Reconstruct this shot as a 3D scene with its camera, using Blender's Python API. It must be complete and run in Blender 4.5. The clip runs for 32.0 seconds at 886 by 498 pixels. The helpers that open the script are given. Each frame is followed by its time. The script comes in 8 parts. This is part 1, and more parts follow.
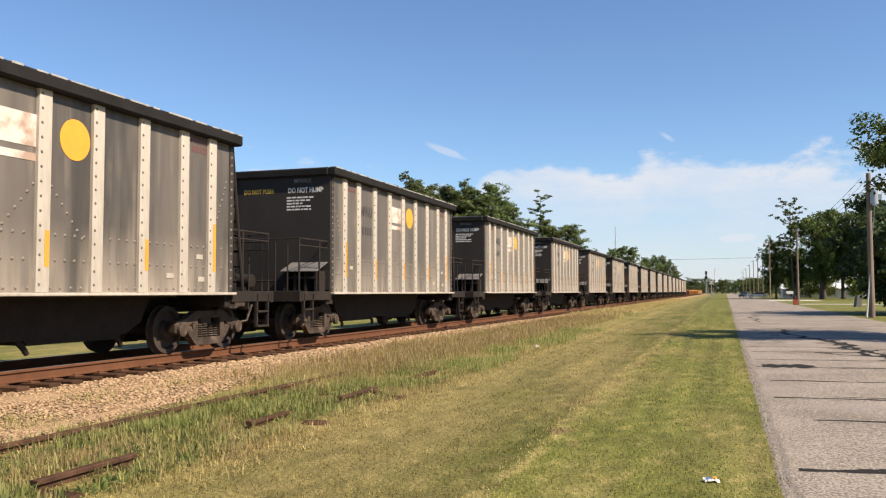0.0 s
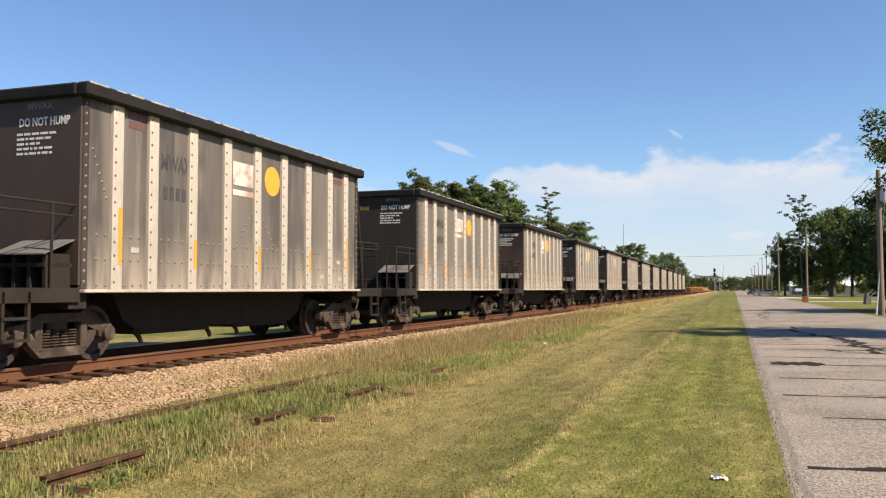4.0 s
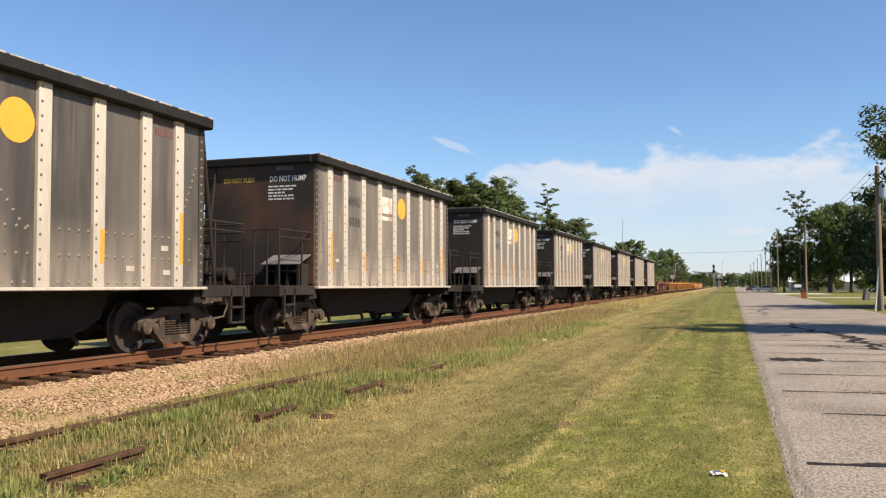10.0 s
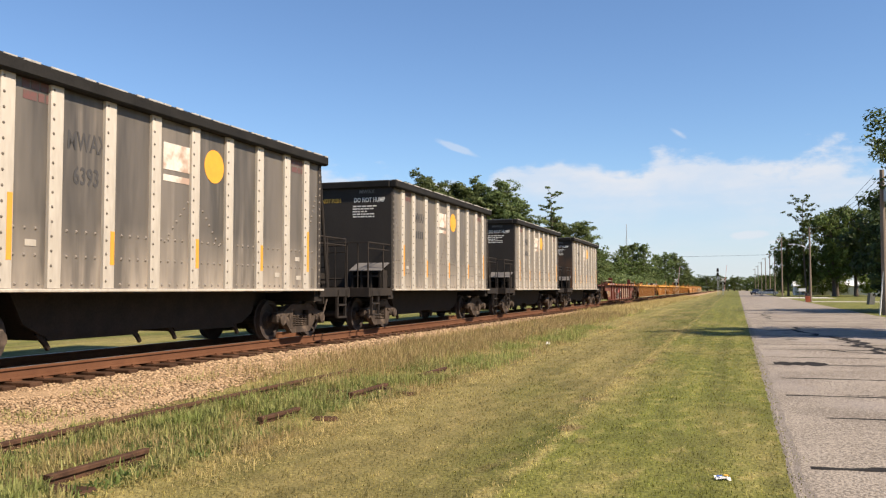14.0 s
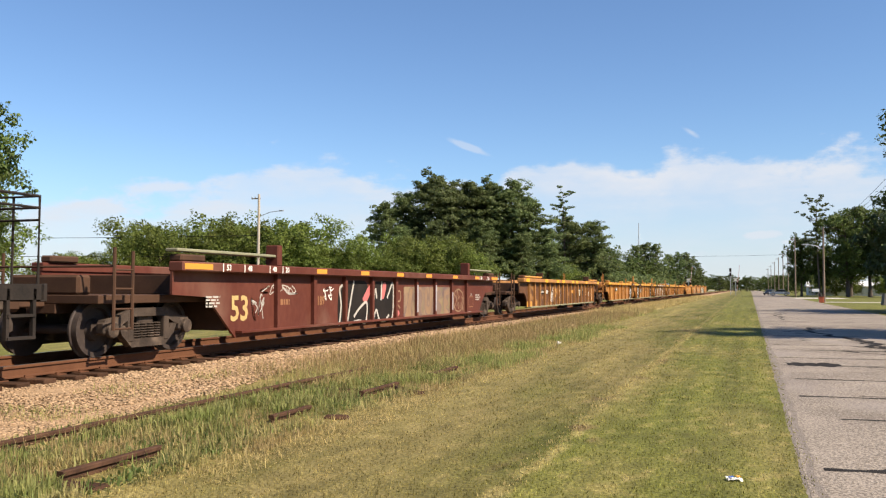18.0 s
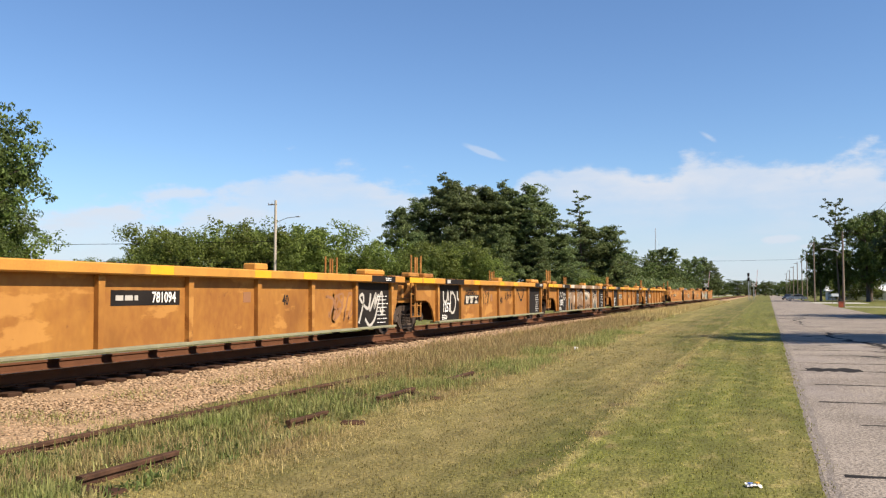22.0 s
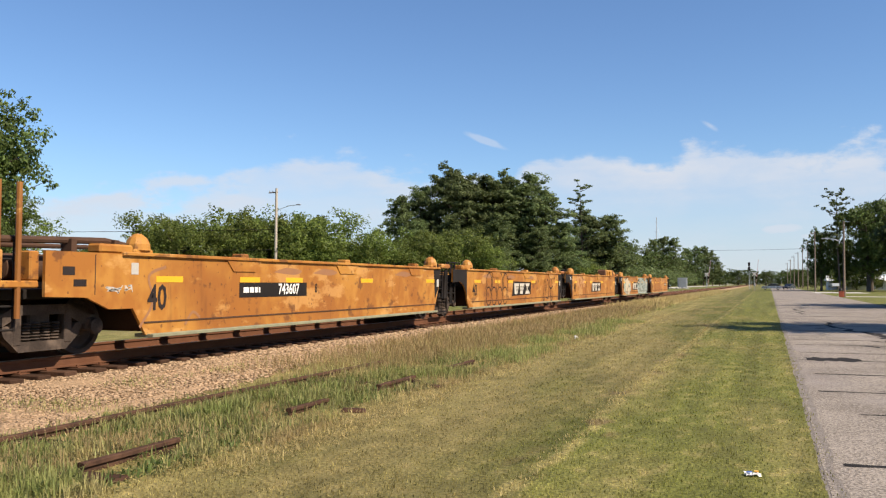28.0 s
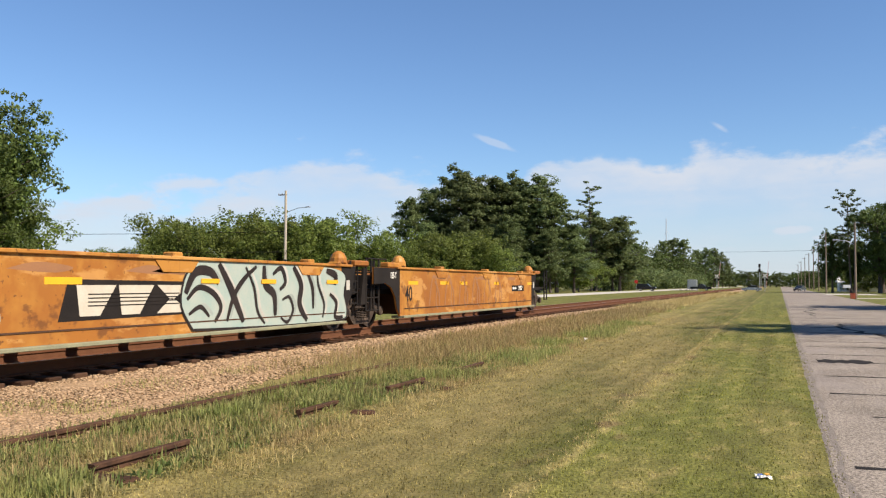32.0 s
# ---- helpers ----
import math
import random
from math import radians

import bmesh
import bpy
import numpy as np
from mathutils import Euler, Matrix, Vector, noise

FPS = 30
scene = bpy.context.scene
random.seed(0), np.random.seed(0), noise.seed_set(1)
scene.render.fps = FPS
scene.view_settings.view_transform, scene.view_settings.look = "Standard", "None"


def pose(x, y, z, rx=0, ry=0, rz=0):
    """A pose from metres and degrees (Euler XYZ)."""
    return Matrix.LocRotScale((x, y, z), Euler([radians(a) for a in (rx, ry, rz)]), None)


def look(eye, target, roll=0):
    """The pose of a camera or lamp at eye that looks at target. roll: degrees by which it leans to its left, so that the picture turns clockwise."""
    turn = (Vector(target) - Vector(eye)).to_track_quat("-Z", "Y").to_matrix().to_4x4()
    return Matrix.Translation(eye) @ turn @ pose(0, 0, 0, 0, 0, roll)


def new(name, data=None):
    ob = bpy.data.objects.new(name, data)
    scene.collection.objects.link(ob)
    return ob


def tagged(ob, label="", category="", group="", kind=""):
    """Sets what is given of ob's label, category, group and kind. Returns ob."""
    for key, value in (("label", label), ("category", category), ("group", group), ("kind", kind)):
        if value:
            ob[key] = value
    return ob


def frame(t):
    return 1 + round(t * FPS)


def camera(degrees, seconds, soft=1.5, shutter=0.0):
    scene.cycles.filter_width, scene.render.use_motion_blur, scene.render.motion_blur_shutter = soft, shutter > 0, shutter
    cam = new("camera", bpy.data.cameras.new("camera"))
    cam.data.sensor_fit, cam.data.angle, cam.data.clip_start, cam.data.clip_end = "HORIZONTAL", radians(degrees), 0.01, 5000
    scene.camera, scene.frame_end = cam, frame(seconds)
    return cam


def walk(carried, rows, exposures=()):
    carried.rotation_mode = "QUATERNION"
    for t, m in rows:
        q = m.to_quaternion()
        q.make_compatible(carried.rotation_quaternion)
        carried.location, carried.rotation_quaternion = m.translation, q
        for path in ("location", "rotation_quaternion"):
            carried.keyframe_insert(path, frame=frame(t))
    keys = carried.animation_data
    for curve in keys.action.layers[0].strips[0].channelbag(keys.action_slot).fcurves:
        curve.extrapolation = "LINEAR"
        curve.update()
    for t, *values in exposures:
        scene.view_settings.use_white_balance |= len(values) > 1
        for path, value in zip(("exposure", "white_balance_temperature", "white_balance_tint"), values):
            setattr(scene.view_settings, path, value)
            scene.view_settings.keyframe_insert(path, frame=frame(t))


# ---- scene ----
# Metres, z up. The track runs along +y to the left of the camera, the street beside it on the right.
EYE = 1.55          # eye height over the lawn
TRACK = -10.6       # centre line of the main track
RAIL = 0.42         # top of the rails
SIDING = -5.85      # centre line of the old overgrown siding
FAR = 900.0

cam = camera(55.5, 32.0, soft=1.25)


def aim(turn, tilt, lean):
    return pose(0, 0, EYE, 90 + tilt, 0, turn) @ pose(0, 0, 0, 0, 0, lean)


walk(cam, [
    (0.0, aim(18.21, 2.94, -0.12)), (0.5, aim(18.37, 2.74, -0.03)), (1.0, aim(18.52, 2.60, 0.07)), (1.5, aim(18.56, 2.72, 0.01)),
    (2.0, aim(18.64, 2.94, -0.08)), (2.5, aim(18.72, 2.97, -0.09)), (3.0, aim(18.72, 2.86, -0.06)), (3.5, aim(18.69, 2.78, -0.09)),
    (5.5, aim(19.00, 2.67, -0.02)), (6.0, aim(18.94, 2.65, -0.10)), (6.5, aim(18.88, 2.73, -0.16)), (7.0, aim(18.89, 2.82, -0.18)),
    (7.5, aim(18.88, 2.79, -0.06)), (8.0, aim(18.86, 2.63, -0.10)), (8.5, aim(18.85, 2.54, -0.09)), (9.0, aim(18.79, 2.51, -0.04)),
    (9.5, aim(18.77, 2.50, 0.00)), (10.0, aim(18.68, 2.53, -0.21)), (10.5, aim(18.68, 2.65, -0.17)), (11.0, aim(18.86, 2.75, 0.05)),
    (11.5, aim(19.00, 2.87, 0.18)), (12.0, aim(19.03, 3.03, 0.15)), (12.5, aim(18.96, 3.07, 0.05)), (13.0, aim(18.90, 2.99, 0.09)),
    (13.5, aim(18.90, 2.83, -0.07)), (14.0, aim(18.93, 2.72, -0.02)), (14.5, aim(19.05, 2.65, 0.02)), (16.5, aim(19.55, 2.42, -0.22)),
    (17.0, aim(19.53, 2.61, -0.15)), (17.5, aim(19.61, 2.66, 0.05)), (18.0, aim(19.71, 2.65, 0.20)), (18.5, aim(19.72, 2.70, 0.27)),
    (19.0, aim(19.81, 2.77, 0.32)), (19.5, aim(20.15, 2.78, 0.30)), (20.0, aim(20.68, 2.91, 0.45)), (20.5, aim(20.95, 3.04, 0.42)),
    (21.0, aim(20.99, 3.08, 0.34)), (21.5, aim(20.91, 3.04, 0.29)), (22.0, aim(20.80, 3.01, 0.10)), (22.5, aim(20.88, 3.09, 0.04)),
    (23.0, aim(21.03, 3.15, 0.13)), (23.5, aim(21.26, 3.20, 0.20)), (24.0, aim(21.51, 3.06, 0.13)), (24.5, aim(21.55, 2.95, 0.13)),
    (25.0, aim(21.43, 2.66, 0.27)), (25.5, aim(21.16, 2.55, 0.20)), (27.5, aim(20.92, 2.23, 0.27)), (28.0, aim(20.85, 2.23, 0.27)),
    (28.5, aim(20.88, 2.35, 0.34)), (29.0, aim(21.00, 2.40, 0.37)), (29.5, aim(21.12, 2.35, 0.41)), (30.0, aim(21.09, 2.35, 0.39)),
    (30.5, aim(21.04, 2.36, 0.34)), (31.0, aim(21.18, 2.34, 0.29)), (31.5, aim(21.32, 2.34, 0.29)), (32.0, aim(21.47, 2.36, 0.23)),
], exposures=((0.0, 1.0, 6500, 10), (16.0, 1.0, 6500, 10), (20.0, 0.98, 6350, 10), (24.0, 0.88, 6250, 10), (32.0, 0.86, 6250, 10)))

# ---- light ----
SUN_TO = Vector((0.70, -0.14, 0.68)).normalized()
world = bpy.data.worlds.new("sky")
scene.world = world
world.use_nodes = True


def build_sky():
    nt = world.node_tree
    N, L = nt.nodes, nt.links
    N.clear()
    out = N.new("ShaderNodeOutputWorld")
    bg = N.new("ShaderNodeBackground")
    sky = N.new("ShaderNodeTexSky")
    sky.sky_type = "NISHITA"
    sky.sun_disc = False
    sky.sun_elevation = math.asin(SUN_TO.z)
    sky.sun_rotation = math.atan2(SUN_TO.x, SUN_TO.y)
    sky.air_density, sky.dust_density, sky.ozone_density = 1.0, 0.10, 2.5
    bg.inputs["Strength"].default_value = 0.062
    co = N.new("ShaderNodeTexCoord")
    sep = N.new("ShaderNodeSeparateXYZ")
    L.new(co.outputs["Generated"], sep.inputs[0])

    def noise_at(scale, where, detail, size):
        mp = N.new("ShaderNodeMapping")
        mp.inputs["Scale"].default_value = scale
        mp.inputs["Location"].default_value = where
        L.new(co.outputs["Generated"], mp.inputs["Vector"])
        nz = N.new("ShaderNodeTexNoise")
        nz.inputs["Scale"].default_value, nz.inputs["Detail"].default_value, nz.inputs["Roughness"].default_value = size, detail, 0.55
        L.new(mp.outputs[0], nz.inputs["Vector"])
        return nz.outputs["Fac"]

    def ramp(value, a, b, c, d, smooth=True):
        r = N.new("ShaderNodeMapRange")
        r.interpolation_type = "SMOOTHSTEP" if smooth else "LINEAR"
        for k, x in zip(("From Min", "From Max", "To Min", "To Max"), (a, b, c, d)):
            r.inputs[k].default_value = x
        L.new(value, r.inputs["Value"])
        return r.outputs[0]

    def maths(op, a, b):
        m = N.new("ShaderNodeMath")
        m.operation = op
        for i, x in enumerate((a, b)):
            if isinstance(x, float):
                m.inputs[i].default_value = x
            else:
                L.new(x, m.inputs[i])
        return m.outputs[0]
    # a low bank of thin cloud with billowed tops, a milky veil below it and a few loose wisps
    z = sep.outputs["Z"]
    across = maths("DIVIDE", sep.outputs["X"], maths("MAXIMUM", sep.outputs["Y"], 0.05))
    tops = N.new("ShaderNodeValToRGB")
    tops.color_ramp.interpolation = "B_SPLINE"
    L.new(ramp(across, -1.1, 0.35, 0.0, 1.0, False), tops.inputs[0])
    heights = ((-1.10, 0.092), (-0.98, 0.098), (-0.80, 0.108), (-0.71, 0.126), (-0.64, 0.146), (-0.58, 0.158), (-0.51, 0.150), (-0.44, 0.140), (-0.36, 0.128), (-0.315, 0.128), (-0.28, 0.150), (-0.23, 0.163), (-0.165, 0.160), (-0.12, 0.138), (-0.095, 0.134), (-0.075, 0.166), (-0.015, 0.172), (0.025, 0.146), (0.05, 0.140), (0.09, 0.154), (0.13, 0.160), (0.35, 0.13))
    stops = tops.color_ramp.elements
    while len(stops) < len(heights):
        stops.new(0.5)
    for e, (u, h) in zip(stops, heights):
        e.position, e.color = (u + 1.1) / 1.45, (h * 4, h * 4, h * 4, 1)
    swell = maths("MULTIPLY", tops.outputs["Color"], 0.25)
    billow = noise_at((1.0, 1.0, 1.7), (0.35, 0.2, 0.0), 12.0, 20.0)
    shred = noise_at((1.0, 1.0, 3.2), (2.35, 1.2, 0.6), 12.0, 9.0)
    streak = noise_at((1.0, 1.0, 6.0), (1.7, 0.4, 0.3), 7.0, 4.5)
    roof = maths("ADD", maths("ADD", ramp(billow, 0.25, 0.75, -0.028, 0.022, False), ramp(shred, 0.25, 0.75, -0.026, 0.022, False)), swell)
    height = maths("SUBTRACT", roof, z)
    body = ramp(height, -0.006, 0.022, 0.0, 1.0)
    cover = maths("MULTIPLY", body, maths("MULTIPLY", ramp(streak, 0.36, 0.60, 0.70, 1.0), ramp(shred, 0.34, 0.60, 0.72, 1.0)))
    cover = maths("MULTIPLY", cover, ramp(height, 0.012, 0.075, 1.0, 0.58))

    def puff(u0, z0, wide, tall, slope, most):
        """One loose scrap of cloud, torn by the fine noise."""
        du = maths("SUBTRACT", across, u0)
        dz = maths("SUBTRACT", maths("SUBTRACT", z, z0), maths("MULTIPLY", du, slope))
        a, b = maths("DIVIDE", du, wide), maths("DIVIDE", dz, tall)
        r = maths("SQRT", maths("ADD", maths("MULTIPLY", a, a), maths("MULTIPLY", b, b)), 0.0)
        return ramp(maths("ADD", r, ramp(billow, 0.3, 0.7, 0.55, -0.55, False)), 0.25, 1.0, most, 0.0)
    for q in ((-0.325, 0.166, 0.034, 0.004, -0.33, 0.42), (-0.055, 0.176, 0.016, 0.006, -0.6, 0.45), (0.02, 0.060, 0.040, 0.008, 0.0, 0.8), (0.055, 0.052, 0.030, 0.006, 0.0, 0.8), (-0.05, 0.040, 0.02, 0.008, 0.0, 0.5), (-0.78, 0.112, 0.08, 0.010, 0.05, 0.75)):
        cover = maths("MAXIMUM", cover, puff(*q))
    haze = ramp(z, -0.02, 0.16, 0.40, 0.0)
    tint = N.new("ShaderNodeMix")
    tint.data_type, tint.blend_type = "RGBA", "MULTIPLY"
    tint.inputs["Factor"].default_value = 1.0
    tint.inputs["B"].default_value = (0.945, 1.07, 1.23, 1)
    L.new(sky.outputs[0], tint.inputs["A"])
    last = tint.outputs["Result"]
    for fac, col in ((haze, (3.45, 4.3, 5.9, 1)), (cover, (6.3, 6.55, 7.05, 1))):
        mix = N.new("ShaderNodeMix")
        mix.data_type = "RGBA"
        mix.inputs["B"].default_value = col
        L.new(fac, mix.inputs["Factor"])
        L.new(last, mix.inputs["A"])
        last = mix.outputs["Result"]
    L.new(last, bg.inputs["Color"])
    L.new(bg.outputs[0], out.inputs[0])


build_sky()
sun = new("sun", bpy.data.lights.new("sun", "SUN"))
sun.data.energy, sun.data.angle, sun.data.color = 4.8, radians(0.55), (1.0, 0.865, 0.70)
sun.matrix_basis = look(tuple(SUN_TO * 50), (0, 0, 0))


# ---- materials ----
def mat(name, base, other=None, rough=0.6, metal=0.0, scale=3.0, fine=40.0, amount=0.5, bump=0.15, streak=0.0, dirt=None, dirt_amount=0.0, vary=0.0, leafy=0.0, soft=0.22, along=1.0, grain=0.45, spec=0.5, sheen=0.0):
    """Two colours mixed by noise at two scales, with fine relief; streak stretches the pattern upright; dirt lies in patches."""
    m = bpy.data.materials.new(name)
    m.use_nodes = True
    nt = m.node_tree
    N, L = nt.nodes, nt.links
    b = N["Principled BSDF"]
    b.inputs["Metallic"].default_value = metal
    b.inputs["Specular IOR Level"].default_value = spec
    if sheen:
        b.inputs["Sheen Weight"].default_value, b.inputs["Sheen Roughness"].default_value = sheen, 0.45
        b.inputs["Sheen Tint"].default_value = (1.0, 0.86, 0.68, 1)
    co = N.new("ShaderNodeTexCoord")
    mp = N.new("ShaderNodeMapping")
    mp.inputs["Scale"].default_value = (1, along, 1 - streak * 0.93)
    L.new(co.outputs["Object"], mp.inputs["Vector"])
    big, small = N.new("ShaderNodeTexNoise"), N.new("ShaderNodeTexNoise")
    for n, s, d in ((big, scale, 5.0), (small, fine, 3.0)):
        n.inputs["Scale"].default_value, n.inputs["Detail"].default_value = s, d
        L.new(mp.outputs[0], n.inputs["Vector"])
    other = other or tuple(c * 0.7 for c in base)
    mid = N.new("ShaderNodeMath")
    mid.operation = "MULTIPLY_ADD"
    mid.inputs[1].default_value, mid.inputs[2].default_value = grain, 0.0
    L.new(small.outputs["Fac"], mid.inputs[0])
    sm = N.new("ShaderNodeMath")
    sm.operation = "MULTIPLY_ADD"
    sm.inputs[1].default_value = 0.75
    L.new(big.outputs["Fac"], sm.inputs[0])
    L.new(mid.outputs[0], sm.inputs[2])
    ramp = N.new("ShaderNodeMapRange")
    ramp.inputs["From Min"].default_value, ramp.inputs["From Max"].default_value = 0.375 + grain / 2 - soft, 0.375 + grain / 2 + soft
    ramp.inputs["To Max"].default_value = amount * 2 if amount < 0.5 else 1.0
    L.new(sm.outputs[0], ramp.inputs["Value"])
    mix = N.new("ShaderNodeMix")
    mix.data_type = "RGBA"
    mix.inputs["A"].default_value, mix.inputs["B"].default_value = (*base, 1), (*other, 1)
    L.new(ramp.outputs[0], mix.inputs["Factor"])
    last = mix.outputs["Result"]
    if dirt:
        dn = N.new("ShaderNodeTexNoise")
        dn.inputs["Scale"].default_value, dn.inputs["Detail"].default_value = scale * 0.6, 6.0
        mp2 = N.new("ShaderNodeMapping")
        mp2.inputs["Location"].default_value = (5.2, 1.3, 8.1)
        L.new(mp.outputs[0], mp2.inputs["Vector"])
        L.new(mp2.outputs[0], dn.inputs["Vector"])
        dr = N.new("ShaderNodeMapRange")
        dr.inputs["From Min"].default_value, dr.inputs["From Max"].default_value = 0.62 - dirt_amount * 0.3, 0.78 - dirt_amount * 0.3
        L.new(dn.outputs["Fac"], dr.inputs["Value"])
        mx = N.new("ShaderNodeMix")
        mx.data_type = "RGBA"
        mx.inputs["B"].default_value = (*dirt, 1)
        L.new(dr.outputs[0], mx.inputs["Factor"])
        L.new(last, mx.inputs["A"])
        last = mx.outputs["Result"]
    if vary:
        inf = N.new("ShaderNodeObjectInfo") if not leafy else N.new("ShaderNodeNewGeometry")
        hv = N.new("ShaderNodeHueSaturation")
        vr = N.new("ShaderNodeMapRange")
        vr.inputs["To Min"].default_value, vr.inputs["To Max"].default_value = 1 - vary, 1 + vary
        L.new(inf.outputs["Random" if not leafy else "Random Per Island"], vr.inputs["Value"])
        L.new(vr.outputs[0], hv.inputs["Value"])
        L.new(last, hv.inputs["Color"])
        last = hv.outputs["Color"]
        if leafy > 0.01:
            whole, hue = N.new("ShaderNodeObjectInfo"), N.new("ShaderNodeHueSaturation")
            for key, lo, hi in (("Value", 0.78, 1.25), ("Hue", 0.488, 0.508)):
                vr = N.new("ShaderNodeMapRange")
                vr.inputs["To Min"].default_value, vr.inputs["To Max"].default_value = lo, hi
                L.new(whole.outputs["Random"], vr.inputs["Value"])
                L.new(vr.outputs[0], hue.inputs[key])
            L.new(last, hue.inputs["Color"])
            last = hue.outputs["Color"]
    L.new(last, b.inputs["Base Color"])
    rr = N.new("ShaderNodeMapRange")
    rr.inputs["To Min"].default_value, rr.inputs["To Max"].default_value = max(0.05, rough - 0.12), min(1.0, rough + 0.12)
    L.new(big.outputs["Fac"], rr.inputs["Value"])
    L.new(rr.outputs[0], b.inputs["Roughness"])
    if bump:
        bp = N.new("ShaderNodeBump")
        bp.inputs["Strength"].default_value, bp.inputs["Distance"].default_value = bump, 0.02
        L.new(small.outputs["Fac"], bp.inputs["Height"])
        L.new(bp.outputs[0], b.inputs["Normal"])
    if leafy:
        b.inputs["Specular IOR Level"].default_value = 0.25
        tr = N.new("ShaderNodeBsdfTranslucent")
        L.new(last, tr.inputs["Color"])
        ms = N.new("ShaderNodeMixShader")
        ms.inputs["Fac"].default_value = leafy
        L.new(b.outputs[0], ms.inputs[1])
        L.new(tr.outputs[0], ms.inputs[2])
        L.new(ms.outputs[0], N["Material Output"].inputs["Surface"])
    return m


# ---- mesh building ----
class Shape:
    """Collects faces of one part."""

    def __init__(self):
        self.v, self.f = [], []

    def add(self, verts, faces):
        n = len(self.v)
        self.v += [tuple(p) for p in verts]
        self.f += [tuple(i + n for i in q) for q in faces]
        return self

    def box(self, x0, x1, y0, y1, z0, z1, b=0.0, m=None):
        """A box, with its twelve edges cut back by b."""
        if b <= 0:
            v = [(x, y, z) for z in (z0, z1) for y in (y0, y1) for x in (x0, x1)]
            f = [(0, 2, 3, 1), (4, 5, 7, 6), (0, 1, 5, 4), (2, 6, 7, 3), (0, 4, 6, 2), (1, 3, 7, 5)]
        else:
            cx, cy, cz, hx, hy, hz = (x0 + x1) / 2, (y0 + y1) / 2, (z0 + z1) / 2, (x1 - x0) / 2, (y1 - y0) / 2, (z1 - z0) / 2
            b = min(b, hx * 0.9, hy * 0.9, hz * 0.9)
            v, idx, f = [], {}, []
            for sx in (-1, 1):
                for sy in (-1, 1):
                    for sz in (-1, 1):
                        for a in range(3):
                            h = [hx - b, hy - b, hz - b]
                            h[a] += b
                            idx[sx, sy, sz, a] = len(v)
                            v.append((cx + sx * h[0], cy + sy * h[1], cz + sz * h[2]))
            for a in range(3):
                o1, o2 = (a + 1) % 3, (a + 2) % 3
                for s in (-1, 1):
                    q = []
                    for p1, p2 in ((-1, -1), (1, -1), (1, 1), (-1, 1)):
                        k = [0, 0, 0]
                        k[a], k[o1], k[o2] = s, p1, p2
                        q.append(idx[k[0], k[1], k[2], a])
                    f.append(tuple(q if s > 0 else q[::-1]))
                for p1 in (-1, 1):
                    for p2 in (-1, 1):
                        q = []
                        for s, ax in ((-1, o1), (1, o1), (1, o2), (-1, o2)):
                            k = [0, 0, 0]
                            k[a], k[o1], k[o2] = s, p1, p2
                            q.append(idx[k[0], k[1], k[2], ax])
                        f.append(tuple(q if p1 * p2 < 0 else q[::-1]))
            for sx in (-1, 1):
                for sy in (-1, 1):
                    for sz in (-1, 1):
                        q = [idx[sx, sy, sz, a] for a in range(3)]
                        f.append(tuple(q if sx * sy * sz > 0 else q[::-1]))
        if m is not None:
            v = [m @ Vector(p) for p in v]
        return self.add(v, f)

    def prism(self, outline, axis, a, b):
        """A closed outline (counter-clockwise seen against the axis) drawn out along axis from a to b."""
        n = len(outline)

        def at(p, w):
            return (w, p[0], p[1]) if axis == "x" else (p[0], w, p[1]) if axis == "y" else (p[0], p[1], w)
        v = [at(p, a) for p in outline] + [at(p, b) for p in outline]
        f = [tuple(range(n))[::-1], tuple(range(n, 2 * n))] + [(i, (i + 1) % n, n + (i + 1) % n, n + i) for i in range(n)]
        return self.add(v, f)

    def tube(self, pts, radii, seg=8, caps=True):
        """A round bar through pts."""
        pts = [Vector(p) for p in pts]
        if not hasattr(radii, "__len__"):
            radii = [radii] * len(pts)
        v, f = [], []
        for i, p in enumerate(pts):
            d = (pts[min(i + 1, len(pts) - 1)] - pts[max(i - 1, 0)]).normalized()
            u = d.cross(Vector((0, 0, 1)) if abs(d.z) < 0.9 else Vector((1, 0, 0))).normalized()
            w = d.cross(u)
            for k in range(seg):
                a = 2 * math.pi * k / seg
                v.append(p + (u * math.cos(a) + w * math.sin(a)) * radii[i])
        for i in range(len(pts) - 1):
            for k in range(seg):
                k2 = (k + 1) % seg
                f.append((i * seg + k, i * seg + k2, (i + 1) * seg + k2, (i + 1) * seg + k))
        if caps:
            f += [tuple(range(seg))[::-1], tuple(range((len(pts) - 1) * seg, len(pts) * seg))]
        return self.add(v, f)

    def lathe(self, profile, axis="x", seg=24, centre=(0, 0, 0)):
        """Turns (along, radius) pairs round an axis through centre."""
        v, f = [], []
        for s, r in profile:
            for k in range(seg):
                a = 2 * math.pi * k / seg
                c, d = r * math.cos(a), r * math.sin(a)
                p = (s, c, d) if axis == "x" else (c, s, d) if axis == "y" else (c, d, s)
                v.append((p[0] + centre[0], p[1] + centre[1], p[2] + centre[2]))
        for i in range(len(profile) - 1):
            for k in range(seg):
                k2 = (k + 1) % seg
                f.append((i * seg + k, i * seg + k2, (i + 1) * seg + k2, (i + 1) * seg + k))
        n = len(profile)
        f += [tuple(range(seg))[::-1], tuple(range((n - 1) * seg, n * seg))]
        return self.add(v, f)

    def mesh(self, name, material, smooth=False):
        me = bpy.data.meshes.new(name)
        me.from_pydata(self.v, [], self.f)
        me.materials.append(material)
        if smooth:
            me.polygons.foreach_set("use_smooth", [True] * len(me.polygons))
            me.set_sharp_from_angle(angle=radians(40))
        me.update()
        return me


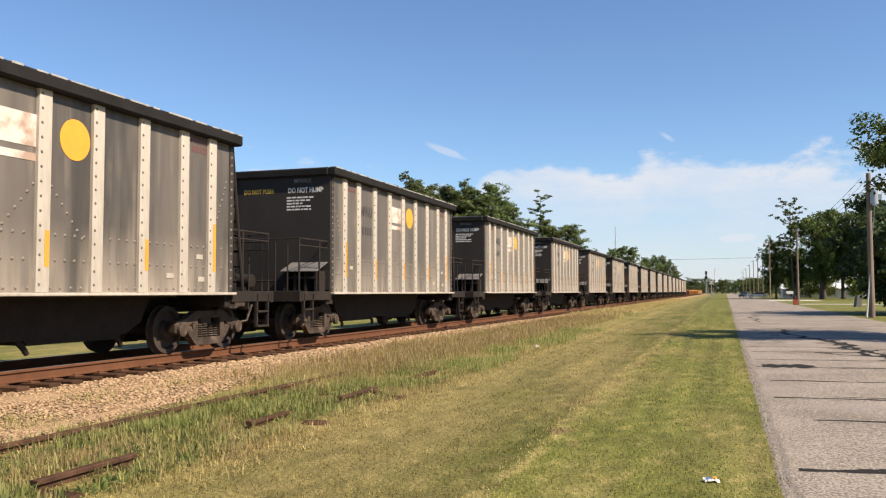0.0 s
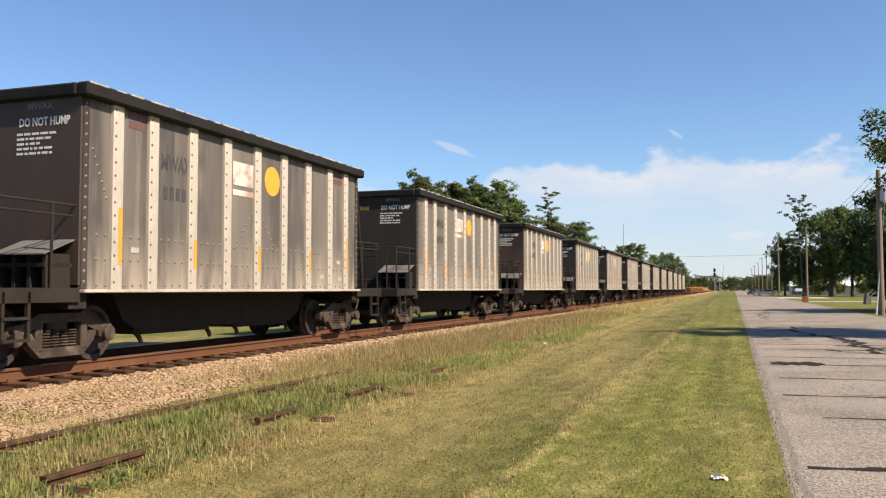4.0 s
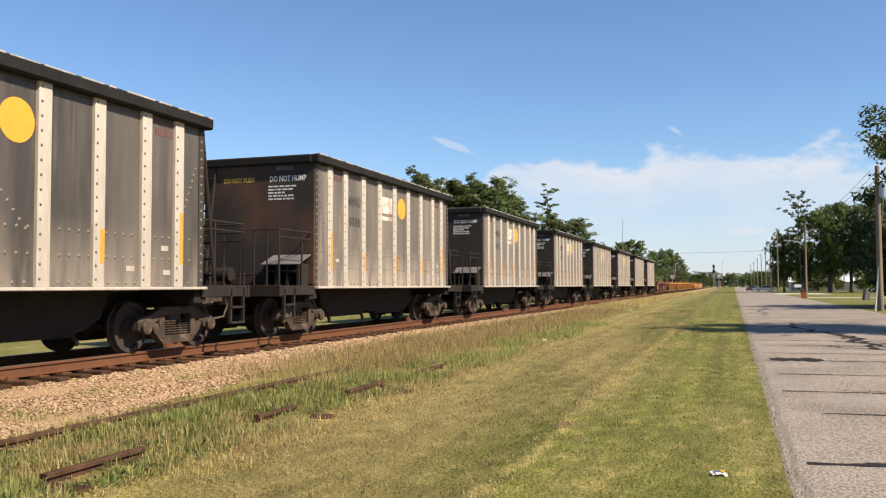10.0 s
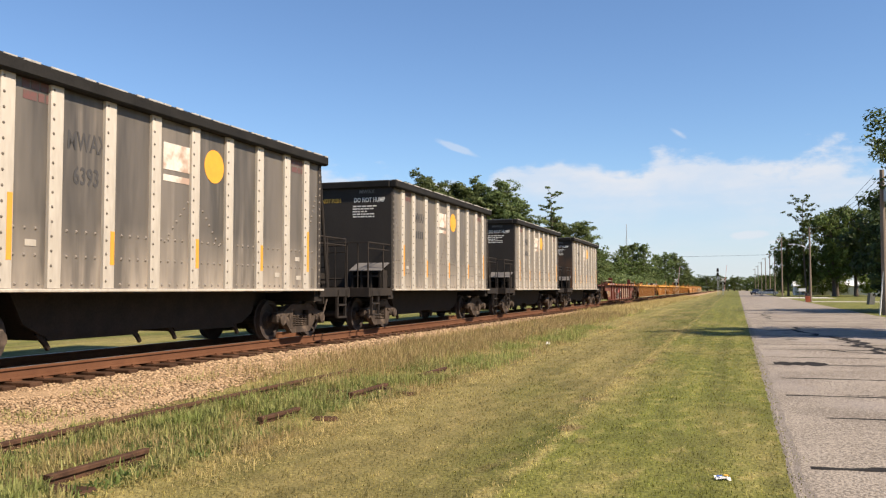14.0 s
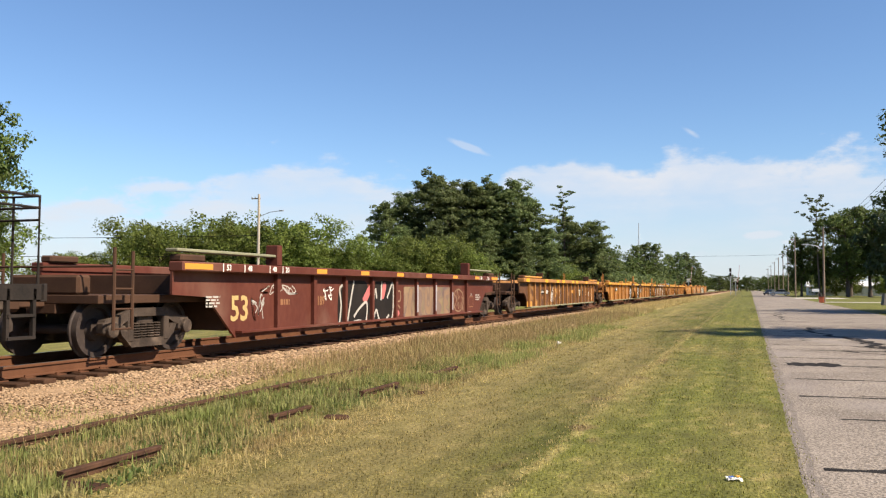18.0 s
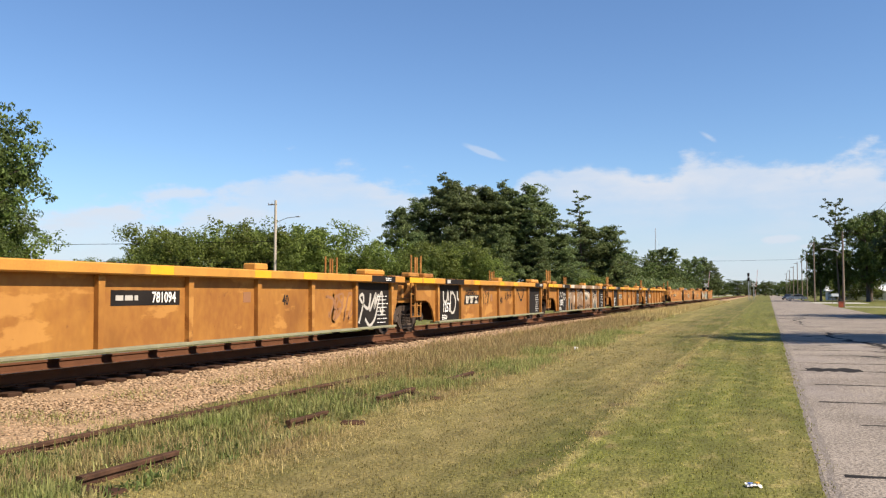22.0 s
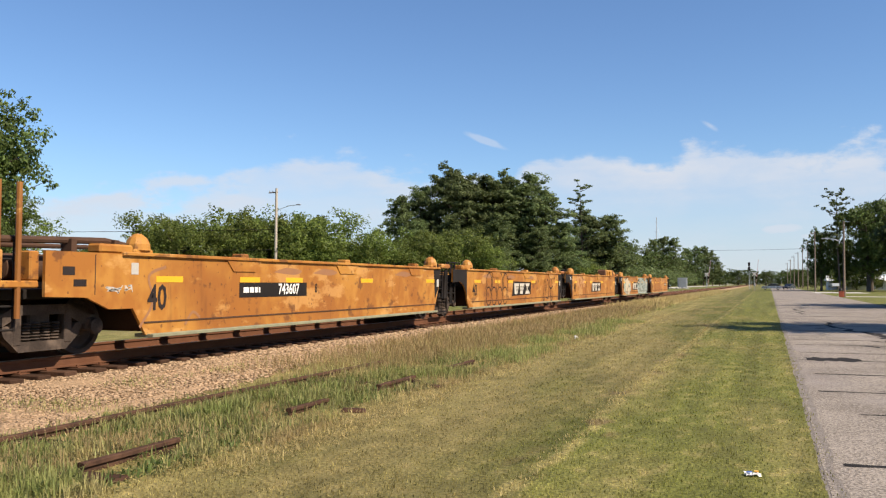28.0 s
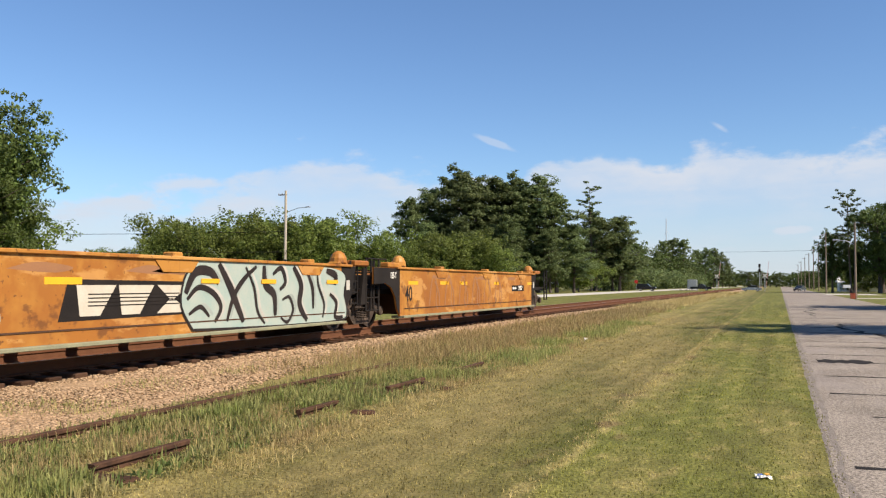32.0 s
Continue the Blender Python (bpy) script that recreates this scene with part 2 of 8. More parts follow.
def part(name, shape, material, parent, label="", smooth=False, at=None):
    """One mesh object under a thing or a part; shape may be a Shape or a finished mesh."""
    me = shape if isinstance(shape, bpy.types.Mesh) else shape.mesh(name, material, smooth)
    ob = new(name, me)
    ob.parent = parent
    if at is not None:
        ob.matrix_basis = at
    return tagged(ob, label=label)


def thing(name, label, category, m=None, group="", kind="", shape=None, material=None, smooth=False):
    ob = new(name, shape.mesh(name, material, smooth) if shape else None)
    if m is not None:
        ob.matrix_basis = m
    return tagged(ob, label, category, group, kind)


def lettering(text, size, material, depth=0.004, wide=1.0, bold=0.018):
    """A mesh of upright letters in the xz plane, centred, facing -y."""
    cu = bpy.data.curves.new("letters", "FONT")
    cu.body, cu.size, cu.extrude = text, size, depth / 2
    cu.align_x, cu.align_y = "CENTER", "CENTER"
    cu.resolution_u = 2
    cu.offset = bold * size
    ob = bpy.data.objects.new("letters", cu)
    me = bpy.data.meshes.new_from_object(ob)
    bpy.data.objects.remove(ob)
    bpy.data.curves.remove(cu)
    me.transform(Matrix.Diagonal((wide, 1, 1, 1)))
    me.transform(pose(0, 0, 0, 90, 0, 0))
    me.materials.clear()
    me.materials.append(material)
    return me


def from_arrays(name, verts, faces, material):
    """A mesh from numpy arrays: verts (n, 3), faces (m, 3 or 4)."""
    k = faces.shape[1]
    me = bpy.data.meshes.new(name)
    me.vertices.add(len(verts))
    me.vertices.foreach_set("co", verts.astype(np.float32).ravel())
    me.loops.add(faces.size)
    me.loops.foreach_set("vertex_index", faces.astype(np.int32).ravel())
    me.polygons.add(len(faces))
    me.polygons.foreach_set("loop_start", np.arange(0, faces.size, k, dtype=np.int32))
    me.polygons.foreach_set("loop_total", np.full(len(faces), k, dtype=np.int32))
    me.materials.append(material)
    me.update(calc_edges=True)
    return me


# ---- palette ----
def lawn_mat(name, gain, leafy=0.0):
    """Patchy mown turf: green to tan drifts drawn out by the mower, straw flecks and one dead line."""
    m = bpy.data.materials.new(name)
    m.use_nodes = True
    N, L = m.node_tree.nodes, m.node_tree.links
    b = N["Principled BSDF"]
    b.inputs["Roughness"].default_value, b.inputs["Specular IOR Level"].default_value = 0.9, 0.2
    co = N.new("ShaderNodeTexCoord")
    sep = N.new("ShaderNodeSeparateXYZ")
    L.new(co.outputs["Object"], sep.inputs[0])

    def nz(sx, sy, detail=4.0, at=0.0):
        mp, n = N.new("ShaderNodeMapping"), N.new("ShaderNodeTexNoise")
        mp.inputs["Scale"].default_value, mp.inputs["Location"].default_value = (sx, sy, 0.05), (at, at * 0.7, 0)
        L.new(co.outputs["Object"], mp.inputs["Vector"])
        L.new(mp.outputs[0], n.inputs["Vector"])
        n.inputs["Scale"].default_value, n.inputs["Detail"].default_value = 1.0, detail
        return n.outputs["Fac"]

    def ramp(v, a, c, d, e):
        r = N.new("ShaderNodeMapRange")
        for k, x in zip(("From Min", "From Max", "To Min", "To Max"), (a, c, d, e)):
            r.inputs[k].default_value = x
        L.new(v, r.inputs["Value"])
        return r.outputs[0]

    def op(kind, u, v):
        q = N.new("ShaderNodeMath")
        q.operation = kind
        for i, x in enumerate((u, v)):
            if isinstance(x, float):
                q.inputs[i].default_value = x
            else:
                L.new(x, q.inputs[i])
        return q.outputs[0]

    def blend(fac, u, v, kind="MIX"):
        q = N.new("ShaderNodeMix")
        q.data_type, q.blend_type, q.clamp_factor = "RGBA", kind, True
        if isinstance(fac, float):
            q.inputs["Factor"].default_value = fac
        else:
            L.new(fac, q.inputs["Factor"])
        for k, x in (("A", u), ("B", v)):
            if isinstance(x, tuple):
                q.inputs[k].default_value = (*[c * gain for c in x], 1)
            else:
                L.new(x, q.inputs[k])
        return q.outputs["Result"]
    x, y = sep.outputs["X"], sep.outputs["Y"]
    drift, lanes, clump, fleck = nz(0.6, 0.17, 5.0), nz(2.6, 0.07, 3.0, 3.0), nz(4.5, 2.2, 5.0, 7.0), nz(30.0, 22.0, 2.0, 11.0)
    tan = op("ADD", op("ADD", ramp(drift, 0.36, 0.64, 0.0, 1.0), ramp(x, -4.0, -0.8, 0.72, -0.38)), op("ADD", ramp(y, 22.0, 60.0, 0.0, -0.55), ramp(x, -12.5, -9.5, -0.9, 0.0)))
    col = blend(tan, (0.157, 0.160, 0.033), (0.295, 0.240, 0.084))
    col = blend(op("MULTIPLY", ramp(clump, 0.54, 0.72, 0.0, 0.75), ramp(drift, 0.3, 0.6, 0.35, 1.0)), col, (0.33, 0.255, 0.105))
    col = blend(op("MULTIPLY", ramp(nz(0.9, 0.5, 4.0, 21.0), 0.55, 0.68, 0.0, 0.5), ramp(fleck, 0.4, 0.6, 0.3, 1.0)), col, (0.088, 0.078, 0.026))
    away = op("ABSOLUTE", op("ADD", op("ADD", x, 1.80), ramp(drift, 0.3, 0.7, -0.14, 0.14)), 0.0)
    col = blend(op("MULTIPLY", ramp(away, 0.02, 0.11, 0.80, 0.0), ramp(clump, 0.38, 0.56, 0.05, 1.0)), col, (0.35, 0.29, 0.105))
    col = blend(op("MULTIPLY", ramp(away, 0.10, 0.45, 0.9, 0.0), ramp(nz(1.6, 0.9, 3.0, 31.0), 0.56, 0.66, 0.0, 0.9)), col, (0.19, 0.125, 0.058))
    tone = op("MULTIPLY", op("MULTIPLY", ramp(lanes, 0.32, 0.68, 0.78, 1.18), ramp(clump, 0.30, 0.70, 0.78, 1.20)), ramp(fleck, 0.30, 0.70, 0.58, 1.42))
    # the mower's last pass: duller turf on the track's side of the dead line
    side = op("ADD", op("ADD", x, 1.75), ramp(nz(1.4, 0.5, 3.0, 41.0), 0.3, 0.7, -0.22, 0.22))
    tone = op("MULTIPLY", tone, op("MAXIMUM", ramp(side, -0.08, 0.08, 0.84, 1.06), ramp(x, -3.2, -4.6, 0.8, 1.04)))
    if leafy:
        geo = N.new("ShaderNodeNewGeometry")
        tone = op("MULTIPLY", tone, ramp(geo.outputs["Random Per Island"], 0.0, 1.0, 0.44, 1.52))
    hv = N.new("ShaderNodeHueSaturation")
    L.new(tone, hv.inputs["Value"])
    L.new(col, hv.inputs["Color"])
    L.new(hv.outputs[0], b.inputs["Base Color"])
    if leafy:
        tr, ms = N.new("ShaderNodeBsdfTranslucent"), N.new("ShaderNodeMixShader")
        L.new(hv.outputs[0], tr.inputs["Color"])
        ms.inputs["Fac"].default_value = leafy
        L.new(b.outputs[0], ms.inputs[1])
        L.new(tr.outputs[0], ms.inputs[2])
        L.new(ms.outputs[0], N["Material Output"].inputs["Surface"])
    else:
        bp = N.new("ShaderNodeBump")
        bp.inputs["Strength"].default_value, bp.inputs["Distance"].default_value = 0.7, 0.03
        L.new(fleck, bp.inputs["Height"])
        L.new(bp.outputs[0], b.inputs["Normal"])
    return m


def rusted(m, rust, worn, least):
    """Adds sharp-edged rust scabs with runs below them and rubbed lighter patches to a paint."""
    N, L = m.node_tree.nodes, m.node_tree.links
    b = N["Principled BSDF"]
    last = b.inputs["Base Color"].links[0].from_socket
    co, inf = N.new("ShaderNodeTexCoord"), N.new("ShaderNodeObjectInfo")
    shift, spread = N.new("ShaderNodeVectorMath"), N.new("ShaderNodeVectorMath")
    shift.operation, spread.operation = "ADD", "SCALE"
    spread.inputs[0].default_value = (0, 83.0, 0)
    L.new(inf.outputs["Random"], spread.inputs["Scale"])
    L.new(co.outputs["Object"], shift.inputs[0])
    L.new(spread.outputs[0], shift.inputs[1])
    for col, scale, size, a, c, most in ((worn, (1, 0.45, 1.1), 1.5, 0.56, 0.60, 0.55), (rust, (1, 3.0, 0.35), 1.1, least + 0.02, least + 0.14, 0.55), (rust, (1, 0.7, 1.0), 2.2, least, least + 0.05, 0.75), (rust, (1, 1.0, 1.0), 9.0, least + 0.03, least + 0.06, 0.8)):
        mp, n, r, mx = N.new("ShaderNodeMapping"), N.new("ShaderNodeTexNoise"), N.new("ShaderNodeMapRange"), N.new("ShaderNodeMix")
        mp.inputs["Scale"].default_value, mp.inputs["Location"].default_value = scale, (0, size, 0)
        n.inputs["Scale"].default_value, n.inputs["Detail"].default_value, n.inputs["Roughness"].default_value = size, 7.0, 0.6
        for k, x in zip(("From Min", "From Max", "To Min", "To Max"), (a, c, 0.0, most)):
            r.inputs[k].default_value = x
        mx.data_type = "RGBA"
        mx.inputs["B"].default_value = (*col, 1)
        L.new(shift.outputs[0], mp.inputs["Vector"])
        L.new(mp.outputs[0], n.inputs["Vector"])
        L.new(n.outputs["Fac"], r.inputs["Value"])
        L.new(r.outputs[0], mx.inputs["Factor"])
        L.new(last, mx.inputs["A"])
        last = mx.outputs["Result"]
    L.new(last, b.inputs["Base Color"])
    return m


# lower gain on the ground: shade between the blades is put into its colour
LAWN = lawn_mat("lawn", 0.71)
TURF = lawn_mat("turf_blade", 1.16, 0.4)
BLADE = mat("grass_blade", (0.241, 0.249, 0.071), (0.363, 0.304, 0.130), rough=0.7, scale=1.3, fine=9.0, bump=0.0, vary=0.4, leafy=0.4, soft=0.16)
GREENBLADE = mat("lush_grass_blade", (0.182, 0.225, 0.055), (0.284, 0.276, 0.099), rough=0.65, scale=1.6, fine=9.0, bump=0.0, vary=0.4, leafy=0.4, soft=0.16)
WEED = mat("broad_weed_leaf", (0.085, 0.120, 0.030), (0.150, 0.180, 0.050), rough=0.6, scale=1.6, fine=9.0, bump=0.0, vary=0.4, leafy=0.35, soft=0.2)
DRYBLADE = mat("dry_grass_blade", (0.300, 0.237, 0.091), (0.435, 0.332, 0.158), rough=0.75, scale=0.7, fine=8.0, bump=0.0, vary=0.3, leafy=0.4)
ASPHALT = mat("worn_pale_asphalt", (0.305, 0.258, 0.207), (0.138, 0.114, 0.090), rough=0.9, scale=0.5, fine=38.0, bump=0.8, dirt=(0.25, 0.215, 0.19), dirt_amount=0.25, soft=0.13, grain=1.9, spec=0.3)
TAR = mat("crack_filler", (0.028, 0.025, 0.023), rough=0.9, scale=4, spec=0.08)
BALLAST = mat("ballast_bed", (0.353, 0.239, 0.139), (0.244, 0.160, 0.091), rough=0.95, scale=5.0, fine=26.0, bump=1.0, spec=0.1)
STONE = mat("ballast_stone", (0.353, 0.242, 0.141), (0.260, 0.171, 0.099), rough=0.9, scale=9.0, fine=50.0, bump=0.3, vary=0.4, leafy=0.001, spec=0.1)
RUST = mat("rail_rust", (0.085, 0.034, 0.016), (0.130, 0.056, 0.027), rough=0.85, scale=3.0, fine=60.0, bump=0.2, spec=0.2)
STEEL = mat("worn_steel", (0.42, 0.40, 0.38), (0.30, 0.26, 0.23), rough=0.35, metal=0.9, scale=6.0)
TIE = mat("creosoted_timber", (0.034, 0.019, 0.012), (0.082, 0.043, 0.025), rough=0.95, scale=3.0, fine=30.0, bump=0.5, vary=0.25, spec=0.1)
OLDRUST = mat("old_siding_rust", (0.038, 0.021, 0.014), (0.095, 0.050, 0.030), rough=0.95, scale=5.0, spec=0.1)
BLACK = mat("black_underframe", (0.014, 0.012, 0.0105), (0.034, 0.026, 0.021), rough=0.85, scale=2.5, fine=30, spec=0.15)
TRUCKM = mat("dusty_cast_steel", (0.030, 0.022, 0.017), (0.075, 0.055, 0.042), rough=0.75, scale=5.0, fine=40, dirt=(0.135, 0.098, 0.071), dirt_amount=0.30, spec=0.15)
WHEELM = mat("dark_wheel_steel", (0.030, 0.022, 0.019), (0.060, 0.045, 0.037), rough=0.65, scale=7.0, spec=0.2)
def sheet_mat():
    """Grimy grey sheet: upright streaks, and pale stone dust washed down and lying thickest low on the side."""
    m = mat("grimy_grey_sheet", (0.036, 0.031, 0.026), (0.075, 0.063, 0.052), rough=0.5, sheen=0.45, vary=0.22, scale=1.0, fine=7.0, streak=0.92, dirt=(0.145, 0.122, 0.098), dirt_amount=0.22, bump=0.05, soft=0.10)
    N, L = m.node_tree.nodes, m.node_tree.links
    b = N["Principled BSDF"]
    last = b.inputs["Base Color"].links[0].from_socket
    co, sep, inf = N.new("ShaderNodeTexCoord"), N.new("ShaderNodeSeparateXYZ"), N.new("ShaderNodeObjectInfo")
    L.new(co.outputs["Object"], sep.inputs[0])
    shift = N.new("ShaderNodeVectorMath")
    shift.operation = "ADD"
    spread = N.new("ShaderNodeVectorMath")
    spread.operation = "SCALE"
    spread.inputs[0].default_value = (0, 57.0, 0)
    L.new(inf.outputs["Random"], spread.inputs["Scale"])
    L.new(co.outputs["Object"], shift.inputs[0])
    L.new(spread.outputs[0], shift.inputs[1])

    def streaks(sy, sz, detail):
        mp, n = N.new("ShaderNodeMapping"), N.new("ShaderNodeTexNoise")
        mp.inputs["Scale"].default_value = (1, sy, sz)
        L.new(shift.outputs[0], mp.inputs["Vector"])
        L.new(mp.outputs[0], n.inputs["Vector"])
        n.inputs["Scale"].default_value, n.inputs["Detail"].default_value = 1.0, detail
        return n.outputs["Fac"]

    def ramp(v, a, c, d, e):
        r = N.new("ShaderNodeMapRange")
        for k, x in zip(("From Min", "From Max", "To Min", "To Max"), (a, c, d, e)):
            r.inputs[k].default_value = x
        L.new(v, r.inputs["Value"])
        return r.outputs[0]

    def times(u, v):
        q = N.new("ShaderNodeMath")
        q.operation = "MULTIPLY"
        L.new(u, q.inputs[0])
        L.new(v, q.inputs[1])
        return q.outputs[0]
    low = times(ramp(sep.outputs["Z"], 1.2, 2.2, 0.85, 0.0), ramp(streaks(3.2, 0.5, 5.0), 0.38, 0.60, 0.12, 1.0))
    run = times(ramp(streaks(5.5, 0.22, 4.0), 0.52, 0.72, 0.0, 0.55), ramp(streaks(0.9, 0.9, 4.0), 0.42, 0.6, 0.1, 1.0))
    for fac, col in ((run, (0.25, 0.205, 0.160, 1)), (low, (0.31, 0.255, 0.198, 1))):
        mx = N.new("ShaderNodeMix")
        mx.data_type = "RGBA"
        mx.inputs["B"].default_value = col
        L.new(times(fac, ramp(inf.outputs["Random"], 0.0, 1.0, 0.55, 1.1)), mx.inputs["Factor"])
        L.new(last, mx.inputs["A"])
        last = mx.outputs["Result"]
    L.new(last, b.inputs["Base Color"])
    return m


PANEL = sheet_mat()
RIBM = mat("cream_rib_paint", (0.45, 0.395, 0.325), (0.30, 0.26, 0.21), rough=0.55, sheen=0.25, scale=1.6, fine=12.0, streak=0.85, bump=0.05, soft=0.16)
CAPM = mat("black_top_chord", (0.010, 0.0095, 0.009), (0.024, 0.022, 0.020), rough=0.8, scale=2.0, spec=0.1)
ENDM = mat("black_end_sheet", (0.026, 0.023, 0.021), (0.042, 0.036, 0.031), rough=0.75, scale=1.2, streak=0.6, spec=0.15, dirt=(0.085, 0.046, 0.028), dirt_amount=0.26)
ENDMIX = mat("rust_stained_end_sheet", (0.032, 0.027, 0.024), (0.050, 0.041, 0.034), rough=0.75, scale=0.7, streak=0.4, spec=0.15, dirt=(0.115, 0.060, 0.034), dirt_amount=0.62)
ENDBROWN = mat("rust_brown_end_sheet", (0.070, 0.041, 0.028), (0.042, 0.029, 0.022), rough=0.65, scale=1.2, streak=0.6)
WHITEP = mat("white_paint", (0.78, 0.76, 0.70), (0.66, 0.62, 0.55), rough=0.6, scale=4.0, bump=0)
DOTM = mat("yellow_dot_paint", (0.66, 0.31, 0.025), (0.56, 0.26, 0.025), rough=0.55, scale=4.0, bump=0)
YELLOWT = mat("yellow_letter_paint", (0.80, 0.48, 0.06), rough=0.6, bump=0)
ORANGE = mat("orange_marker", (0.66, 0.285, 0.03), (0.52, 0.23, 0.03), rough=0.45, bump=0)
REFLECT = mat("yellow_marker", (0.72, 0.37, 0.012), (0.62, 0.30, 0.012), rough=0.4, bump=0)
GHOST = mat("faded_dark_letters", (0.035, 0.032, 0.030), (0.055, 0.05, 0.047), rough=0.6, scale=8, bump=0)
REDFADE = mat("faded_red_paint", (0.12, 0.048, 0.041), (0.085, 0.060, 0.050), rough=0.6, scale=5, fine=20, soft=0.15, bump=0)
MAROON = mat("maroon_car_paint", (0.080, 0.022, 0.014), (0.118, 0.038, 0.025), rough=0.6, scale=0.8, fine=9, streak=0.4, dirt=(0.17, 0.09, 0.062), dirt_amount=0.14, bump=0.05, soft=0.17, spec=0.15)
BROWNY = rusted(mat("rust_streaked_brown_paint", (0.122, 0.055, 0.027), (0.074, 0.035, 0.019), rough=0.65, scale=0.9, fine=10, streak=0.6, dirt=(0.30, 0.150, 0.058), dirt_amount=0.14, bump=0.05, soft=0.17, spec=0.15), (0.055, 0.030, 0.020), (0.36, 0.185, 0.06), 0.60)
YELLOW = rusted(mat("weathered_yellow_paint", (0.347, 0.160, 0.034), (0.239, 0.097, 0.023), rough=0.55, scale=0.8, fine=8, streak=0.4, dirt=(0.155, 0.058, 0.016), dirt_amount=0.18, bump=0.05, soft=0.17, spec=0.2), (0.13, 0.052, 0.019), (0.47, 0.235, 0.06), 0.66)
SMOOTHY = rusted(mat("rust_mottled_yellow_paint", (0.374, 0.171, 0.033), (0.287, 0.111, 0.021), rough=0.55, scale=0.7, fine=4, streak=0.2, dirt=(0.24, 0.088, 0.020), dirt_amount=0.42, bump=0.05, soft=0.07, spec=0.2), (0.115, 0.045, 0.017), (0.50, 0.27, 0.085), 0.60)
CHORD = mat("bright_yellow_chord", (0.52, 0.255, 0.045), (0.40, 0.18, 0.036), rough=0.5, scale=1.5, dirt=(0.24, 0.11, 0.03), dirt_amount=0.14, bump=0.03, spec=0.25)
BLACKP = mat("black_panel_paint", (0.011, 0.0095, 0.0088), (0.024, 0.019, 0.016), rough=0.7, scale=2, bump=0.03, spec=0.12)
GRIMEP = mat("rusty_end_platform", (0.051, 0.028, 0.018), (0.084, 0.045, 0.027), rough=0.8, scale=3, spec=0.12)
POLEPALE = mat("sun_bleached_pole_wood", (0.44, 0.38, 0.30), (0.30, 0.255, 0.20), rough=0.9, scale=3, fine=30, streak=0.9, bump=0.3)
POSTY = mat("scuffed_tan_yellow_post", (0.40, 0.19, 0.055), (0.25, 0.115, 0.042), rough=0.6, scale=2.0, streak=0.5, bump=0.05, spec=0.2)
DARKLEAF = mat("dark_shade_leaf", (0.034, 0.054, 0.016), (0.055, 0.078, 0.024), rough=0.6, scale=0.6, bump=0, vary=0.35, leafy=0.25)
LEAF = mat("leaf", (0.060, 0.091, 0.019), (0.094, 0.121, 0.029), rough=0.55, scale=0.6, fine=6, bump=0, vary=0.4, leafy=0.35)
PINE = mat("pine_needles", (0.100, 0.138, 0.049), (0.149, 0.181, 0.064), rough=0.6, scale=0.5, fine=6, bump=0, vary=0.4, leafy=0.45)
SHRUB = mat("shrub_leaf", (0.100, 0.140, 0.024), (0.155, 0.180, 0.040), rough=0.55, scale=0.3, fine=6, bump=0, vary=0.4, leafy=0.45)
BARK = mat("bark", (0.11, 0.082, 0.060), (0.065, 0.05, 0.038), rough=0.95, scale=5, fine=30, streak=0.6, bump=0.6)
POLEM = mat("weathered_pole_wood", (0.23, 0.175, 0.13), (0.14, 0.105, 0.078), rough=0.9, scale=3, fine=30, streak=0.9, bump=0.3)
GALV = mat("galvanised_steel", (0.45, 0.46, 0.47), (0.34, 0.35, 0.36), rough=0.45, metal=0.6, scale=8)
CONCRETE = mat("pale_concrete", (0.46, 0.43, 0.38), (0.36, 0.33, 0.29), rough=0.9, scale=0.6)
HOUSEW = mat("white_siding", (0.78, 0.77, 0.73), (0.68, 0.67, 0.64), rough=0.7, scale=1)
GLASS = mat("dark_glass", (0.02, 0.024, 0.03), rough=0.08, scale=3, bump=0)
TYRE = mat("tyre_rubber", (0.02, 0.02, 0.02), rough=0.85, scale=5)


# ---- the ground ----
def bank(x):
    """Height of the ballast bed over the lawn, across the main track."""
    d = abs(x - TRACK)
    if d < 1.40:
        return 0.165
    if d < 3.15:
        return 0.165 * (1 - (d - 1.40) / 1.75)
    return 0.0


def ballast_edge(y):
    """Where the stones give way to grass on the camera's side."""
    return -6.75 - min(1.15, max(0.0, (y - 6.5) * 0.17)) + 0.16 * noise.noise((y * 0.8, 2.0, 3.0)) + 0.10 * noise.noise((y * 2.7, 2.0, 3.0))


def lawn_height(x, y):
    near = max(0.0, 1 - abs(x + 3) / 30) * (1.0 if -20 < y < 120 else 0.0)
    h = 0.03 * noise.noise((x * 0.35, y * 0.2, 0.0)) + 0.014 * noise.noise((x * 1.6, y * 1.3, 5.0))
    edge = min(1.0, max(0.0, (0.3 + 0.006 * y - x) / 0.8)) if x < 3 else 0.0
    return h * near * edge


